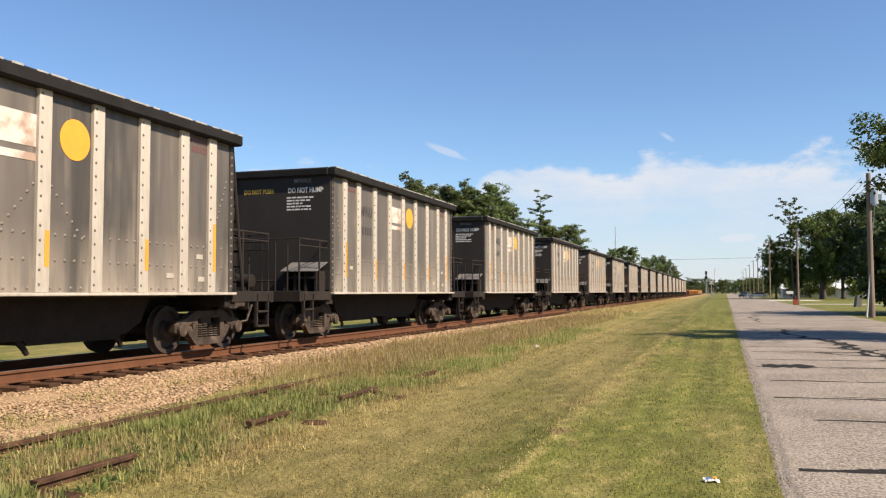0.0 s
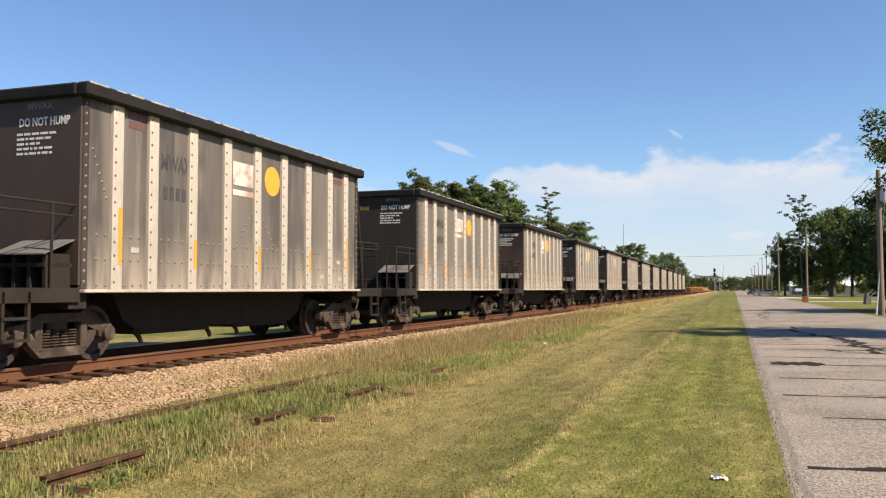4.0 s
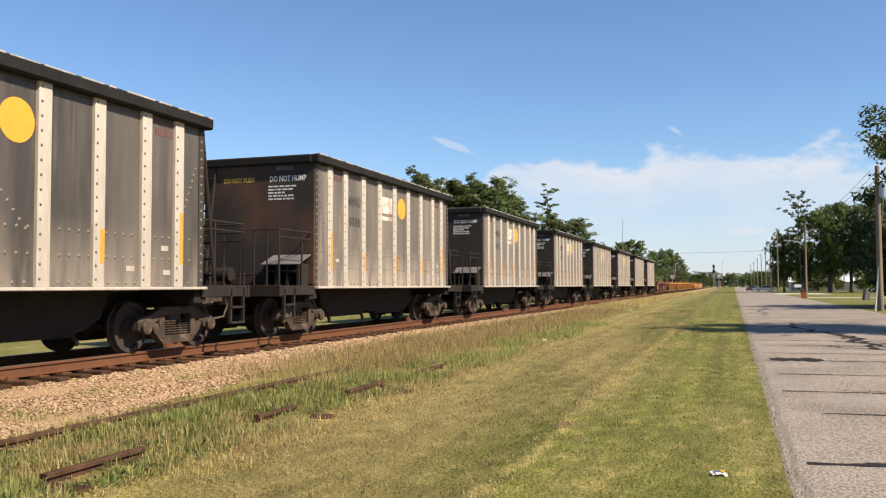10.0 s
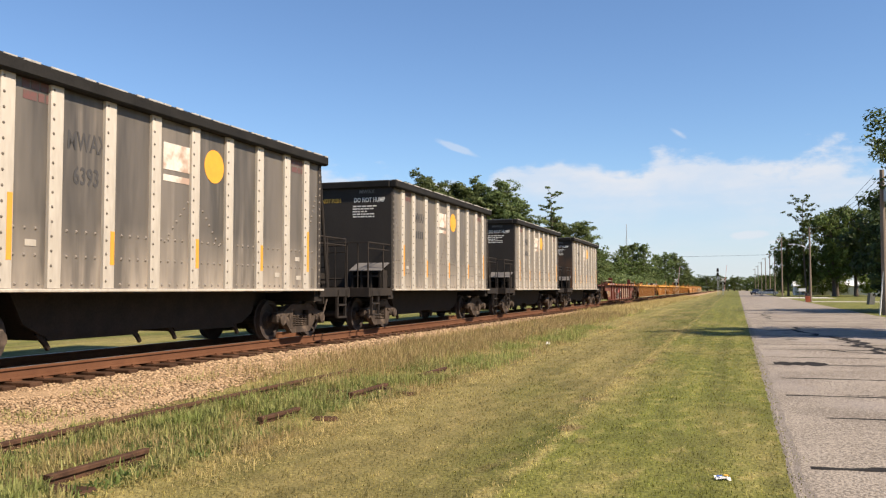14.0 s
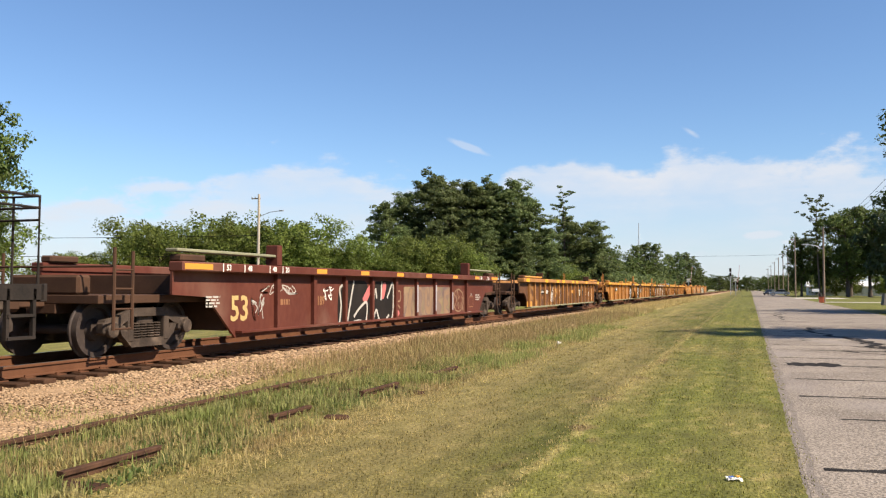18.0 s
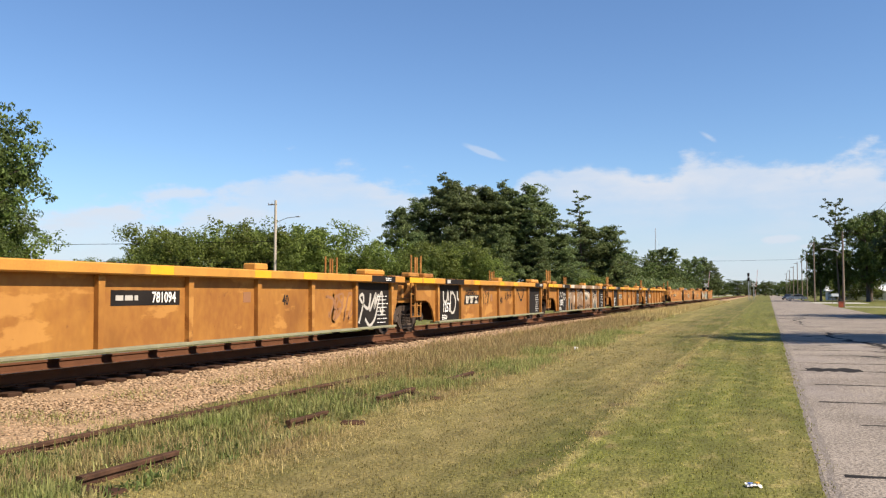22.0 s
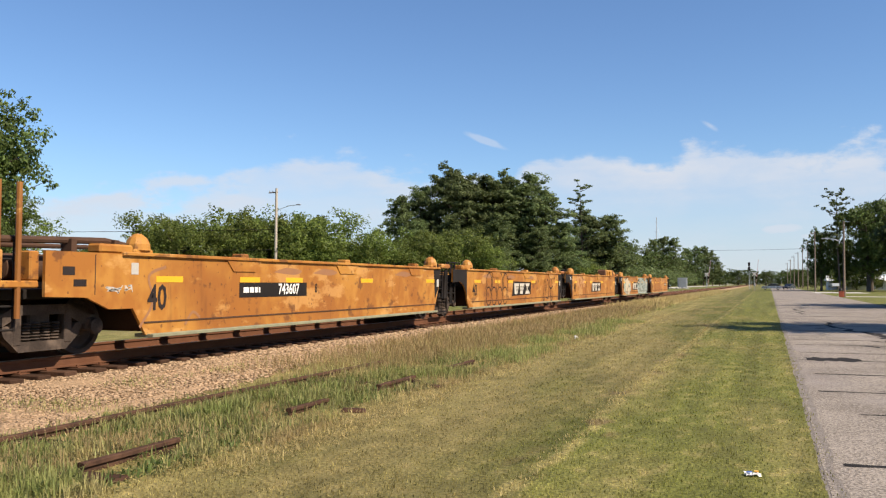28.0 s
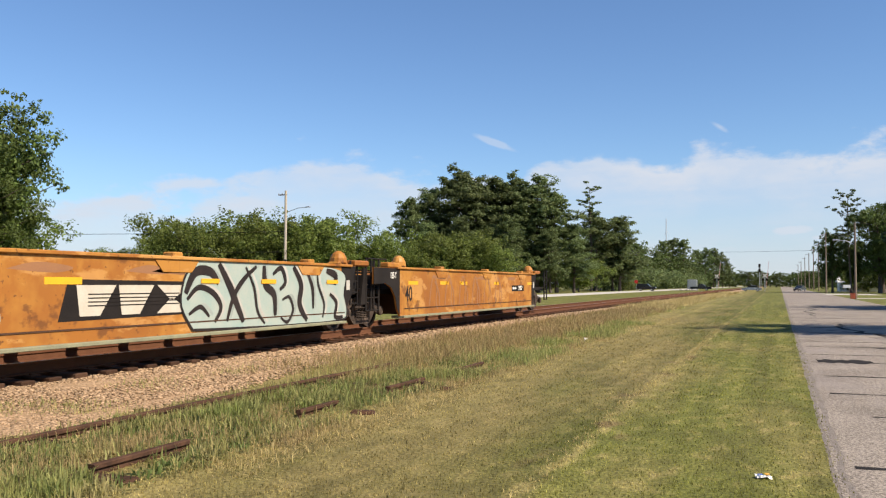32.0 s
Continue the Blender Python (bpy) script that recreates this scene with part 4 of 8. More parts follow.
    cyl = Shape().lathe([(-0.3, 0.0), (-0.3, 0.17), (0.3, 0.17), (0.3, 0.0)], "x", 14, (-0.75, -5.35, 1.42))
    cyl.tube([(-0.3, -5.35, 1.42), (0.2, -5.35, 1.42)], 0.03, 6).box(-0.95, -0.55, -5.5, -5.2, 1.16, 1.27)
    M["cylinder"] = cyl.mesh("brake_cylinder", BLACK, True)
    bw = Shape()
    ring = [(-0.62 + 0.26 * math.cos(a), -6.50, 1.85 + 0.26 * math.sin(a)) for a in [2 * math.pi * k / 16 for k in range(17)]]
    bw.tube(ring, 0.018, 6)
    for a in (0.3, 1.35, 2.4):
        c, q = 0.26 * math.cos(a), 0.26 * math.sin(a)
        bw.tube([(-0.62 - c, -6.50, 1.85 - q), (-0.62 + c, -6.50, 1.85 + q)], 0.012, 5)
    bw.box(-0.72, -0.52, -6.47, -6.38, 1.6, 2.0)
    M["brake_wheel"] = bw.mesh("brake_wheel", BLACK)
    cp = Shape().box(-0.08, 0.08, -7.0, -6.5, 0.80, 0.96, b=0.02).box(-0.16, 0.14, -7.12, -6.9, 0.74, 1.02, b=0.05)
    cp.tube([(0.3, -6.6, 0.85), (0.32, -6.85, 0.5), (0.2, -7.1, 0.45)], 0.025, 6)
    M["coupler"] = cp.mesh("coupler", TRUCKM)
    M["marker"] = Shape().box(1.5455, 1.5485, 0.0, 0.09, 1.50, 2.02).mesh("orange_marker", ORANGE)
    M["long_marker"] = Shape().box(1.5455, 1.5485, 0.0, 0.09, 1.52, 2.42).mesh("orange_marker", ORANGE)
    dot = [(0.31 * math.cos(2 * math.pi * k / 32), 0.31 * math.sin(2 * math.pi * k / 32)) for k in range(32)]
    M["dot"] = Shape().prism(dot, "x", 1.487, 1.491).mesh("yellow_disc", DOTM)
    pt = Shape().box(1.487, 1.491, -0.41, 0.40, 3.18, 3.64).box(1.487, 1.492, -0.41, 0.40, 2.98, 3.09)
    M["patch"] = pt.mesh("white_stencil_panel", mat("faded_white_panel", (0.60, 0.535, 0.455), (0.45, 0.39, 0.325), rough=0.7, scale=5, fine=20, soft=0.2, bump=0, dirt=(0.34, 0.235, 0.175), dirt_amount=0.40, spec=0.2))
    gh = Shape()
    for i, (a, b) in enumerate(((-0.32, -0.12), (-0.06, 0.14), (0.2, 0.34))):
        gh.box(1.4915, 1.493, a, b, 3.48, 3.60).box(1.4915, 1.493, a, b, 3.30, 3.42)
    M["patch_mark"] = gh.mesh("faded_mark", mat("faded_cream", (0.46, 0.41, 0.35), rough=0.6, bump=0))
    red = Shape()
    for z, spans in ((3.66, ((-0.28, -0.15), (-0.12, 0.02), (0.05, 0.27))), (3.50, ((-0.26, -0.02), (0.01, 0.12), (0.15, 0.26)))):
        for p, q in spans:
            red.box(1.487, 1.490, p, q, z - 0.06, z + 0.06)
    M["red"] = red.mesh("faded_red_patch", REDFADE)
    M["tagw"] = Shape().box(1.488, 1.494, -0.10, 0.10, 1.36, 1.45).mesh("data_plate", RIBM)
    return M


HM = hopper_meshes()
END_BLACK, END_BROWN, END_MIX = HM["end"].mesh("end_wall", ENDM), HM["end"].mesh("end_wall", ENDBROWN), HM["end"].mesh("end_wall", ENDMIX)
T_HUMP = lettering("DO NOT HUMP", 0.185, WHITEP, wide=0.74)
T_PUSH = lettering("DO NOT PUSH", 0.165, YELLOWT, wide=0.76)
bars = Shape()
_r = random.Random(5)
for k in range(5):
    x = -0.52
    while x < 0.12 - 0.2 * (k == 2):
        w = _r.uniform(0.04, 0.15)
        bars.box(x, x + w, -0.003, 0.0, -0.035 - 0.075 * k - 0.036, -0.035 - 0.075 * k)
        x += w + 0.03
T_LINES = bars.mesh("small_print", WHITEP)
T_MARK = lettering("MWAX", 0.15, mat("grey_stencil_paint", (0.17, 0.16, 0.15), (0.10, 0.095, 0.09), rough=0.7, scale=6, bump=0))
T_BIG = lettering("MWAX", 0.39, GHOST, wide=0.66)
number_bars = Shape()
for q in range(4):
    number_bars.box(-0.32 + 0.17 * q, -0.22 + 0.17 * q, -0.003, 0.0, -0.11, 0.11)
T_BARS = number_bars.mesh("stencilled_number", GHOST)


def hopper(n, number="", end=None):
    y0 = 0.0
    car = thing("hopper_car", "open-top aggregate hopper with grey sides, cream ribs and a yellow disc" if end != "brown" else "open-top aggregate hopper with cream ribs, yellow disc and rust-brown end sheet", "hopper car", pose(TRACK, 0, RAIL), group="coupled aggregate hoppers")
    flip = pose(0, 0, 0, 0, 0, 180)
    for m in (None, flip):
        w = part("side_wall", HM["side"], None, car, "grimy grey riveted sheet", at=m)
        tagged(part("rivet_band", HM["rivets"], None, w), kind="stuff")
        tagged(part("seam_rivet_band", HM["seam_rivets"], None, w), kind="stuff")
        part("side_sill", HM["sill"], None, car, at=m)
        for y in RIBS:
            part("rib", HM["rib"], None, w, at=pose(0, y, 0))
        for sy in (-1, 1):
            part("corner_post", HM["corner_post"], None, w, at=pose(0, sy * (HALF - 0.065), 0))
    near = [o for o in car.children if o.name.startswith("side_wall")][0]
    for k in (0, 2, 4, 6, 8):
        part("orange_marker", HM["marker" if k in (2, 4, 6) else "long_marker"], None, near, at=pose(0, RIBS[k], 0))
    part("yellow_disc", HM["dot"], None, near, at=pose(0, 0.62, 3.41))
    p = part("white_stencil_panel", HM["patch"], None, near, at=pose(0, -0.46, 0))
    if n in (1, 4, 6, 8, 15):
        tagged(part("faded_mark", HM["patch_mark"], None, near, at=pose(0, -0.46, 0)), kind="stuff")
    tagged(part("faded_red_marking", HM["red"], None, near, at=pose(0, 3.80, 0.27)), kind="stuff")
    tagged(part("faded_red_marking", HM["red"], None, near, at=pose(0, -3.62, 0.30)), kind="stuff")
    for y, z in ((2.94, 0.025), (3.81, 0.385), (3.87, -0.025), (-3.70, 0.365)):
        part("data_plate", HM["tagw"], None, near, at=pose(0, y, z))
    part("stencilled_mark", T_BIG, None, near, at=pose(1.488, -2.65, 3.30, 0, 0, 90))
    if number:
        part("stencilled_number", lettering(number, 0.37, GHOST, wide=0.74), None, near, at=pose(1.488, -2.66, 2.79, 0, 0, 90))
    else:
        part("stencilled_number", T_BARS, None, near, at=pose(1.488, -2.66, 2.79, 0, 0, 90))
    for m in (None, flip):
        e = part("end_wall", {None: END_BLACK, "brown": END_BROWN, "mix": END_MIX}[end], None, car, {None: "near-black end sheet", "brown": "rust-brown end sheet", "mix": "black end sheet stained with rust"}[end], at=m)
        part("white_lettering", T_HUMP, None, e, at=pose(0.80, -HALF - 0.047, 3.68))
        part("yellow_lettering", T_PUSH, None, e, at=pose(-0.52, -HALF - 0.047, 3.68))
        part("small_print", T_LINES, None, e, at=pose(0.80, -HALF - 0.046, 3.56))
        part("grey_mark", T_MARK, None, e, at=pose(0.72, -HALF - 0.047, 3.92))
        part("end_platform", HM["platform"], None, car, at=m)
        for me in HM["railing"] + HM["step"]:
            part(me.name.split(".")[0], me, None, car, at=m)
        part("ladder", HM["ladder"], None, car, at=m)
    v = part("brake_valve_box", HM["valve"], None, car)
    for x in (0.51, 0.79, 1.07, 1.35):
        part("equipment_bracket", HM["valve_leg"], None, v, at=pose(x, 0, 0))
    part("sheet_cover", HM["valve_roof"], None, v, "bare metal cover")
    part("brake_cylinder", HM["cylinder"], None, car)
    part("brake_wheel", HM["brake_wheel"], None, car)
    for me in HM["cap"]:
        part(me.name.split(".")[0], me, None, car, "black top chord")
    part("scuffed_lip", HM["lip"], None, car)
    tagged(part("dust_line", HM["dust"], None, car, "pale stone dust along the top edge"), kind="stuff")
    for me in HM["chute"]:
        c = part("hopper_chute", me, None, car)
    for y in (-2.6, -0.5, 0.5, 2.6):
        part("gate_latch", HM["gate"], None, car, at=pose(0, y, 0))
    part("slope_sheet", HM["floor"], None, car)
    for m in (None, flip):
        part("side_skirt", HM["skirt"], None, car, at=m)
    part("centre_sill", HM["centre_sill"], None, car)
    for m in (None, flip):
        part("coupler", HM["coupler"], None, car, at=m)
    bogie(car, -4.78)
    bogie(car, 4.78)
    return car


TRAIN = []             # (thing, place along the train)
NUMBERS = {1: "6644", 2: "6364", 5: "6400", 11: "6645", 12: "6393", 15: "6615"}
for n in range(-1, 16):
    TRAIN.append((hopper(n, NUMBERS.get(n, ""), {3: "brown", 5: "mix", 9: "mix", 15: "mix"}.get(n)), -184.41 + 14.235 * n))


# ---- well cars ----
def stroke(points, width, x, taper=True):
    """A flat painted stroke through (y, z) points, standing on the side at x."""
    s = Shape()
    n = len(points)
    v = []
    for i, (y, z) in enumerate(points):
        a, b = points[max(i - 1, 0)], points[min(i + 1, n - 1)]
        d = Vector((b[0] - a[0], b[1] - a[1]))
        d = d.normalized() if d.length > 1e-6 else Vector((1, 0))
        w = width * (0.55 + 0.45 * math.sin(math.pi * (i + 0.5) / n)) / 2 if taper else width / 2
        v += [(x, y - d.y * w, z + d.x * w), (x, y + d.y * w, z - d.x * w)]
    return s.add(v, [(2 * i, 2 * i + 1, 2 * i + 3, 2 * i + 2) for i in range(n - 1)])


def curve_points(ctrl, k=8):
    """A smooth line through control points."""
    c = [ctrl[0]] + list(ctrl) + [ctrl[-1]]
    out = []
    for i in range(1, len(c) - 2):
        for j in range(k):
            t = j / k
            out.append(tuple(0.5 * (2 * c[i][d] + (c[i + 1][d] - c[i - 1][d]) * t + (2 * c[i - 1][d] - 5 * c[i][d] + 4 * c[i + 1][d] - c[i + 2][d]) * t * t + (3 * c[i][d] - c[i - 1][d] - 3 * c[i + 1][d] + c[i + 2][d]) * t ** 3) for d in (0, 1)))
    out.append(tuple(ctrl[-1]))
    return out


def scrawl(seed, y0, y1, z0, z1, width, x, letters=4):
    """Looping tag-like strokes that fill a field; no words."""
    rnd = random.Random(seed)
    out = []
    step = (y1 - y0) / letters
    for k in range(letters):
        a = y0 + step * k
        for q in range(2):
            pts = [(a + step * rnd.uniform(-0.05, 1.05), z0 + (z1 - z0) * rnd.random()) for _ in range(5)]
            pts.sort(key=lambda p: rnd.random())
            out.append(stroke(curve_points(pts), width, x + 0.001 * q + 0.0001 * k))
    return out


def bubble(rnd, cy, cz, ry, rz, x, n=22):
    pts = []
    ph = rnd.uniform(0, 6)
    for k in range(n):
        a = 2 * math.pi * k / n
        r = 1 + 0.22 * math.sin(2 * a + ph) + 0.14 * math.sin(3 * a + 2 * ph)
        pts.append((x, cy + ry * r * math.cos(a), cz + rz * r * math.sin(a)))
    return pts


PAINTGREEN = mat("faded_grey_green_rail", (0.25, 0.24, 0.14), (0.15, 0.145, 0.09), rough=0.7, bump=0)
SILVER = mat("silver_spray_paint", (0.33, 0.34, 0.30), (0.22, 0.25, 0.22), rough=0.5, scale=3, bump=0)
MINT = mat("pale_mint_spray_paint", (0.25, 0.33, 0.29), (0.36, 0.37, 0.31), rough=0.5, scale=3, bump=0)
TAN = mat("tan_spray_paint", (0.27, 0.165, 0.085), (0.18, 0.11, 0.07), rough=0.6, scale=2, bump=0)
MAUVE = mat("mauve_spray_paint", (0.125, 0.078, 0.070), (0.20, 0.135, 0.095), rough=0.6, scale=2, bump=0)
PINKP = mat("pink_spray_paint", (0.48, 0.13, 0.12), (0.40, 0.12, 0.11), rough=0.6, scale=2, bump=0)
TEAL = mat("teal_spray_paint", (0.010, 0.030, 0.030), (0.020, 0.050, 0.046), rough=0.6, scale=2, bump=0)
INK = mat("dark_spray_paint", (0.016, 0.013, 0.013), (0.035, 0.026, 0.023), rough=0.7, scale=3, bump=0, spec=0.1)
FAINT = mat("faded_brown_spray_paint", (0.22, 0.10, 0.045), (0.28, 0.13, 0.05), rough=0.6, scale=3, bump=0)
GREYW = mat("grey_white_spray_paint", (0.46, 0.43, 0.37), (0.34, 0.31, 0.27), rough=0.6, scale=3, bump=0)


def lettered_block(car, text, y, z, h, material, x, backing=None, wide=0.8, pad=0.0):
    me = lettering(text, h * 1.35, material, 0.003, wide)
    part("stencilled_marking", me, None, car, at=pose(x + 0.006, y, z, 0, 0, 90))
    if backing:
        w = pad or h * len(text) * 0.42
        part("marking_panel", Shape().box(x, x + 0.004, y - w / 2, y + w / 2, z - h * 0.75, z + h * 0.75), backing, car)


CREAMP = mat("cream_emblem_paint", (0.52, 0.47, 0.38), (0.42, 0.36, 0.27), rough=0.6, scale=4, bump=0)


def fleet_emblem(car, y, z, w, h, x, back=True):
    """The owner's emblem as plain slanted bars on a dark field."""
    if back:
        part("emblem_field", Shape().add([(x + 0.003, y - w * 0.62, z - h * 0.62), (x + 0.003, y + w * 0.58, z - h * 0.55), (x + 0.003, y + w * 0.62, z + h * 0.60), (x + 0.003, y - w * 0.55, z + h * 0.66)], [(0, 1, 2, 3)]), BLACKP, car)
    s = Shape()

    def slab(a, b, c, d, lift=0.0):
        s.add([(x + 0.007 + lift, y + p * w, z + q * h) for p, q in (a, b, c, d)], [(0, 1, 2, 3)])
    for o in (-0.5, -0.16):
        slab((o + 0.04, -0.48), (o + 0.20, -0.48), (o + 0.33, 0.48), (o + 0.01, 0.48))
        part("emblem_block", s, CREAMP, car)
        s = Shape()
    slab((0.20, -0.48), (0.54, -0.48), (0.36, 0.02), (0.33, 0.02))
    part("emblem_block", s, CREAMP, car)
    s = Shape()
    slab((0.33, -0.02), (0.36, -0.02), (0.53, 0.48), (0.20, 0.48))
    part("emblem_block", s, CREAMP, car)
    for q in (-0.16, -0.04, 0.08, 0.2):
        s = Shape()
        slab((-0.40, q - 0.02), (0.42, q - 0.02), (0.42, q + 0.015), (-0.40, q + 0.015), 0.004)
        part("emblem_stripe", s, BLACKP, car)


def well_car(style, front, rear, label, group="", shared_front=False, own_rear=True, seed=0, panels=None):
    """A low well car between truck centres front and rear (metres along the train). style: maroon, ribbed or smooth."""
    rnd = random.Random(seed)
    mid = (front + rear) / 2
    a, b = front - mid, rear - mid
    main = {"maroon": MAROON, "brown": BROWNY, "ribbed": YELLOW, "smooth": SMOOTHY}[style]
    chord = {"maroon": MAROON, "brown": POSTY, "ribbed": CHORD, "smooth": SMOOTHY}[style]
    ribbed = style != "smooth"
    car = thing("well_car", label, "well car", pose(TRACK, 0, RAIL), group=group)
    top = 1.40 if ribbed else 1.53
    xo = 1.45 if ribbed else 1.55
    # side walls, cut back over the trucks
    if style == "maroon":
        out = [(a + 0.1, 1.0), (a + 1.1, 0.95), (a + 2.0, 0.17), (b - 2.0, 0.17), (b - 1.1, 0.95), (b - 0.1, 1.0), (b - 0.1, top), (a + 0.1, top)]
    elif style == "smooth" and shared_front:
        out = [(a - 0.30, 1.12), (a + 0.35, 1.14), (a + 0.70, 1.04), (a + 0.95, 0.80), (a + 1.05, 0.50), (a + 1.25, 0.28), (b - 1.9, 0.28), (b - 1.75, 0.50), (b - 1.45, 0.90), (b - 1.25, top), (a - 0.30, top)]
    elif style == "smooth":
        out = [(a - 0.45, 0.90), (a + 0.3, 0.88), (a + 0.75, 0.70), (a + 1.25, 0.70), (a + 1.55, 0.28), (b - 1.9, 0.28), (b - 1.75, 0.55), (b - 1.55, 0.95), (b - 1.35, top), (a - 0.45, top)]
    else:
        ra = b - 0.2 if own_rear else b - 1.35
        out = [(a - 0.2, 0.92), (a + 0.55, 0.92), (a + 0.85, 0.83), (a + 1.05, 0.66), (a + 1.25, 0.27), (b - 1.9, 0.27)]
        out += [(b - 1.7, 0.66), (b - 1.45, 0.83), (b - 1.1, 0.92), (b - 0.2, 0.92), (b - 0.2, top)] if own_rear else [(b - 1.55, 0.85), (b - 1.45, top)]
        out += [(a - 0.2, top)]
    for sx in (-1, 1):
        x0, x1 = sorted((sx * (xo - 0.05), sx * xo))
        w = part("side_wall", Shape().prism(out, "x", x0, x1), main, car)
        if sx > 0:
            near = w
    ya, yb = out[0][0], out[-2][0]
    if ribbed:
        for sx in (-1, 1):
            x0, x1 = sorted((sx * 1.36, sx * 1.66))
            part("top_chord", Shape().box(x0, x1, ya, max(p[0] for p in out), top, top + 0.17, b=0.02), chord, car, "yellow top chord" if chord is CHORD else "maroon top chord")
        n = {"maroon": 9, "brown": 17}.get(style, 7)
        g = Shape().prism([(-0.055, 0.27), (0.055, 0.27), (0.05, 0.40), (0.07, top), (-0.07, top), (-0.05, 0.40)], "x", xo, xo + 0.09)
        pm = g.mesh("side_post", POSTY if style == "brown" else main)
        y_lo, y_hi = out[4 if style != "maroon" else 2][0] + 0.1, b - 2.0
        if style == "maroon":
            y_lo, y_hi = -6.31, 6.26
        elif style == "brown":
            y_hi = 8.49
        for k in range(n):
            y = y_lo + (y_hi - y_lo) * k / (n - 1)
            part("side_post", pm, None, near, at=pose(0, y, 0))
    else:
        part("lower_seam", Shape().box(xo, xo + 0.012, a + 1.5, b - 1.8, 0.46, 0.485), GRIMEP, near)
        lg = Shape()
        for sx in (-1, 1):
            lg.box(sx * xo - 0.05, sx * xo + 0.05, a + 1.0, b - 1.5, top - 0.03, top + 0.03, b=0.012)
        part("top_edge", lg, main, car)
        for k in range(3):
            y = a + 4.2 + (b - a - 7.5) * k / 2
            part("top_bracket", Shape().prism([(y - 0.55, 1.5), (y + 0.55, 1.5), (y + 0.35, 1.30), (y - 0.35, 1.30)][::-1], "x", xo, xo + 0.02), main, near)
            part("top_bracket", Shape().box(xo - 0.2, xo + 0.03, y - 0.12, y + 0.12, top, top + 0.10, b=0.02), main, near)
    # the foot of the well
    ft = Shape()
    for sx in (-1, 1):
        x0, x1 = sorted((sx * 1.30, sx * (xo + (0.16 if ribbed else 0.12))))
        ft.box(x0, x1, out[2][0] if style == "maroon" else a + (1.25 if ribbed or shared_front else 1.58), b - 1.9, 0.235 if style == "smooth" else 0.252, 0.292 if style == "smooth" else 0.305, b=0.008)
    part("bottom_sill", ft, main if style == "maroon" else PAINTGREEN, car)
    beam = Shape().box(-1.36, 1.36, -0.12, 0.12, 0.308, 0.42).mesh("cross_member", GRIMEP)
    y = a + 2.2
    while y < b - 2.0:
        part("cross_member", beam, None, car, at=pose(0, y, 0))
        y += 1.25
    for y in (a + 1.85, b - 1.95):
        part("well_bulkhead", Shape().box(-1.34, 1.34, y - 0.05, y + 0.05, 0.31, 1.2), GRIMEP, car)
    # end platforms over the trucks
    for e, sy in ((a, 1), (b, -1)):
        own = sy > 0 or own_rear
        y0, y1 = sorted((e - sy * (1.3 if (sy > 0 and not shared_front) or (sy < 0 and own_rear) else 0.0), e + sy * 1.8))
        pm2 = {"ribbed": main, "smooth": BLACKP}.get(style, GRIMEP)
        pl = part("end_platform", Shape().box(-1.15, 1.15, y0, y1, 0.86, 1.0, b=0.01), pm2, car)
        part("draft_sill", Shape().box(-0.30, 0.30, y0, y1, 0.70, 0.858, b=0.01), GRIMEP, pl)
        part("end_crossbeam", Shape().box(-1.35, 1.35, e + sy * 0.9 - 0.06, e + sy * 0.9 + 0.06, 1.002, 1.35, b=0.01), pm2, pl)
        gm = GRIMEP if style == "maroon" else main
        for sx in (-1, 1):
            yy = e + sy * (0.55 if ribbed else 0.9)
            part("container_guide", Shape().box(sx * 1.42 - 0.13, sx * 1.42 + 0.13, yy - 0.35, yy + 0.35, top + (0.17 if ribbed else 0.0), top + (0.30 if ribbed else 0.14), b=0.03), gm, car)
        end_y = e - sy * (1.2 if own and not (sy > 0 and shared_front) else 0.35)
        lm = {"smooth": BLACKP, "ribbed": YELLOW}.get(style, GRIMEP)
        hi = 1.75 if style != "ribbed" else 2.2
        for x in (1.36, -1.36):
            rl = Shape().tube([(x, end_y, 0.45), (x, end_y, hi)], 0.028, 6).tube([(x, end_y + sy * 0.42, 0.45), (x, end_y + sy * 0.42, hi - 0.05)], 0.028, 6)
            for z in (0.47, 0.78, 1.1, 1.4):
                rl.tube([(x, end_y, z), (x, end_y + sy * 0.42, z)], 0.018, 6)
            part("ladder", rl, lm, car)
        part("handrail", Shape().tube([(-1.36, end_y, 1.45), (1.36, end_y, 1.45)], 0.02, 6), lm, car)
        if own and not (sy > 0 and shared_front):
            c = Shape().box(-0.08, 0.08, min(e - sy * 1.2, e - sy * 1.9), max(e - sy * 1.2, e - sy * 1.9), 0.80, 0.96, b=0.02).box(-0.16, 0.14, min(e - sy * 1.8, e - sy * 2.1), max(e - sy * 1.8, e - sy * 2.1), 0.74, 1.02, b=0.05)
            c.box(-0.7, 0.7, e - sy * 1.1 - 0.15, e - sy * 1.1 + 0.15, 1.0, 1.32, b=0.04)
            part("coupler", c, GRIMEP, car)
    if style == "smooth" and shared_front:
        # the joint over the shared truck: connector casting, walkway, grab irons, brake reservoir
        part("connector", Shape().box(-0.55, 0.55, a - 1.5, a + 0.6, 0.78, 1.06, b=0.05).lathe([(0.74, 0.30), (0.80, 0.36), (1.10, 0.36), (1.14, 0.30)], "z", 14, (0, a, 0)), TRUCKM, car, "cast articulated connector")
        part("walkway", Shape().box(-1.2, 1.30, a - 1.35, a - 0.36, 1.36, 1.41, b=0.01), BLACKP, car, "dark grating walkway")
        part("reservoir", Shape().lathe([(-0.45, 0.02), (-0.42, 0.15), (0.42, 0.15), (0.45, 0.02)], "x", 12, (0.55, a - 0.75, 1.20)), BLACKP, car, smooth=True)
        gi = Shape()
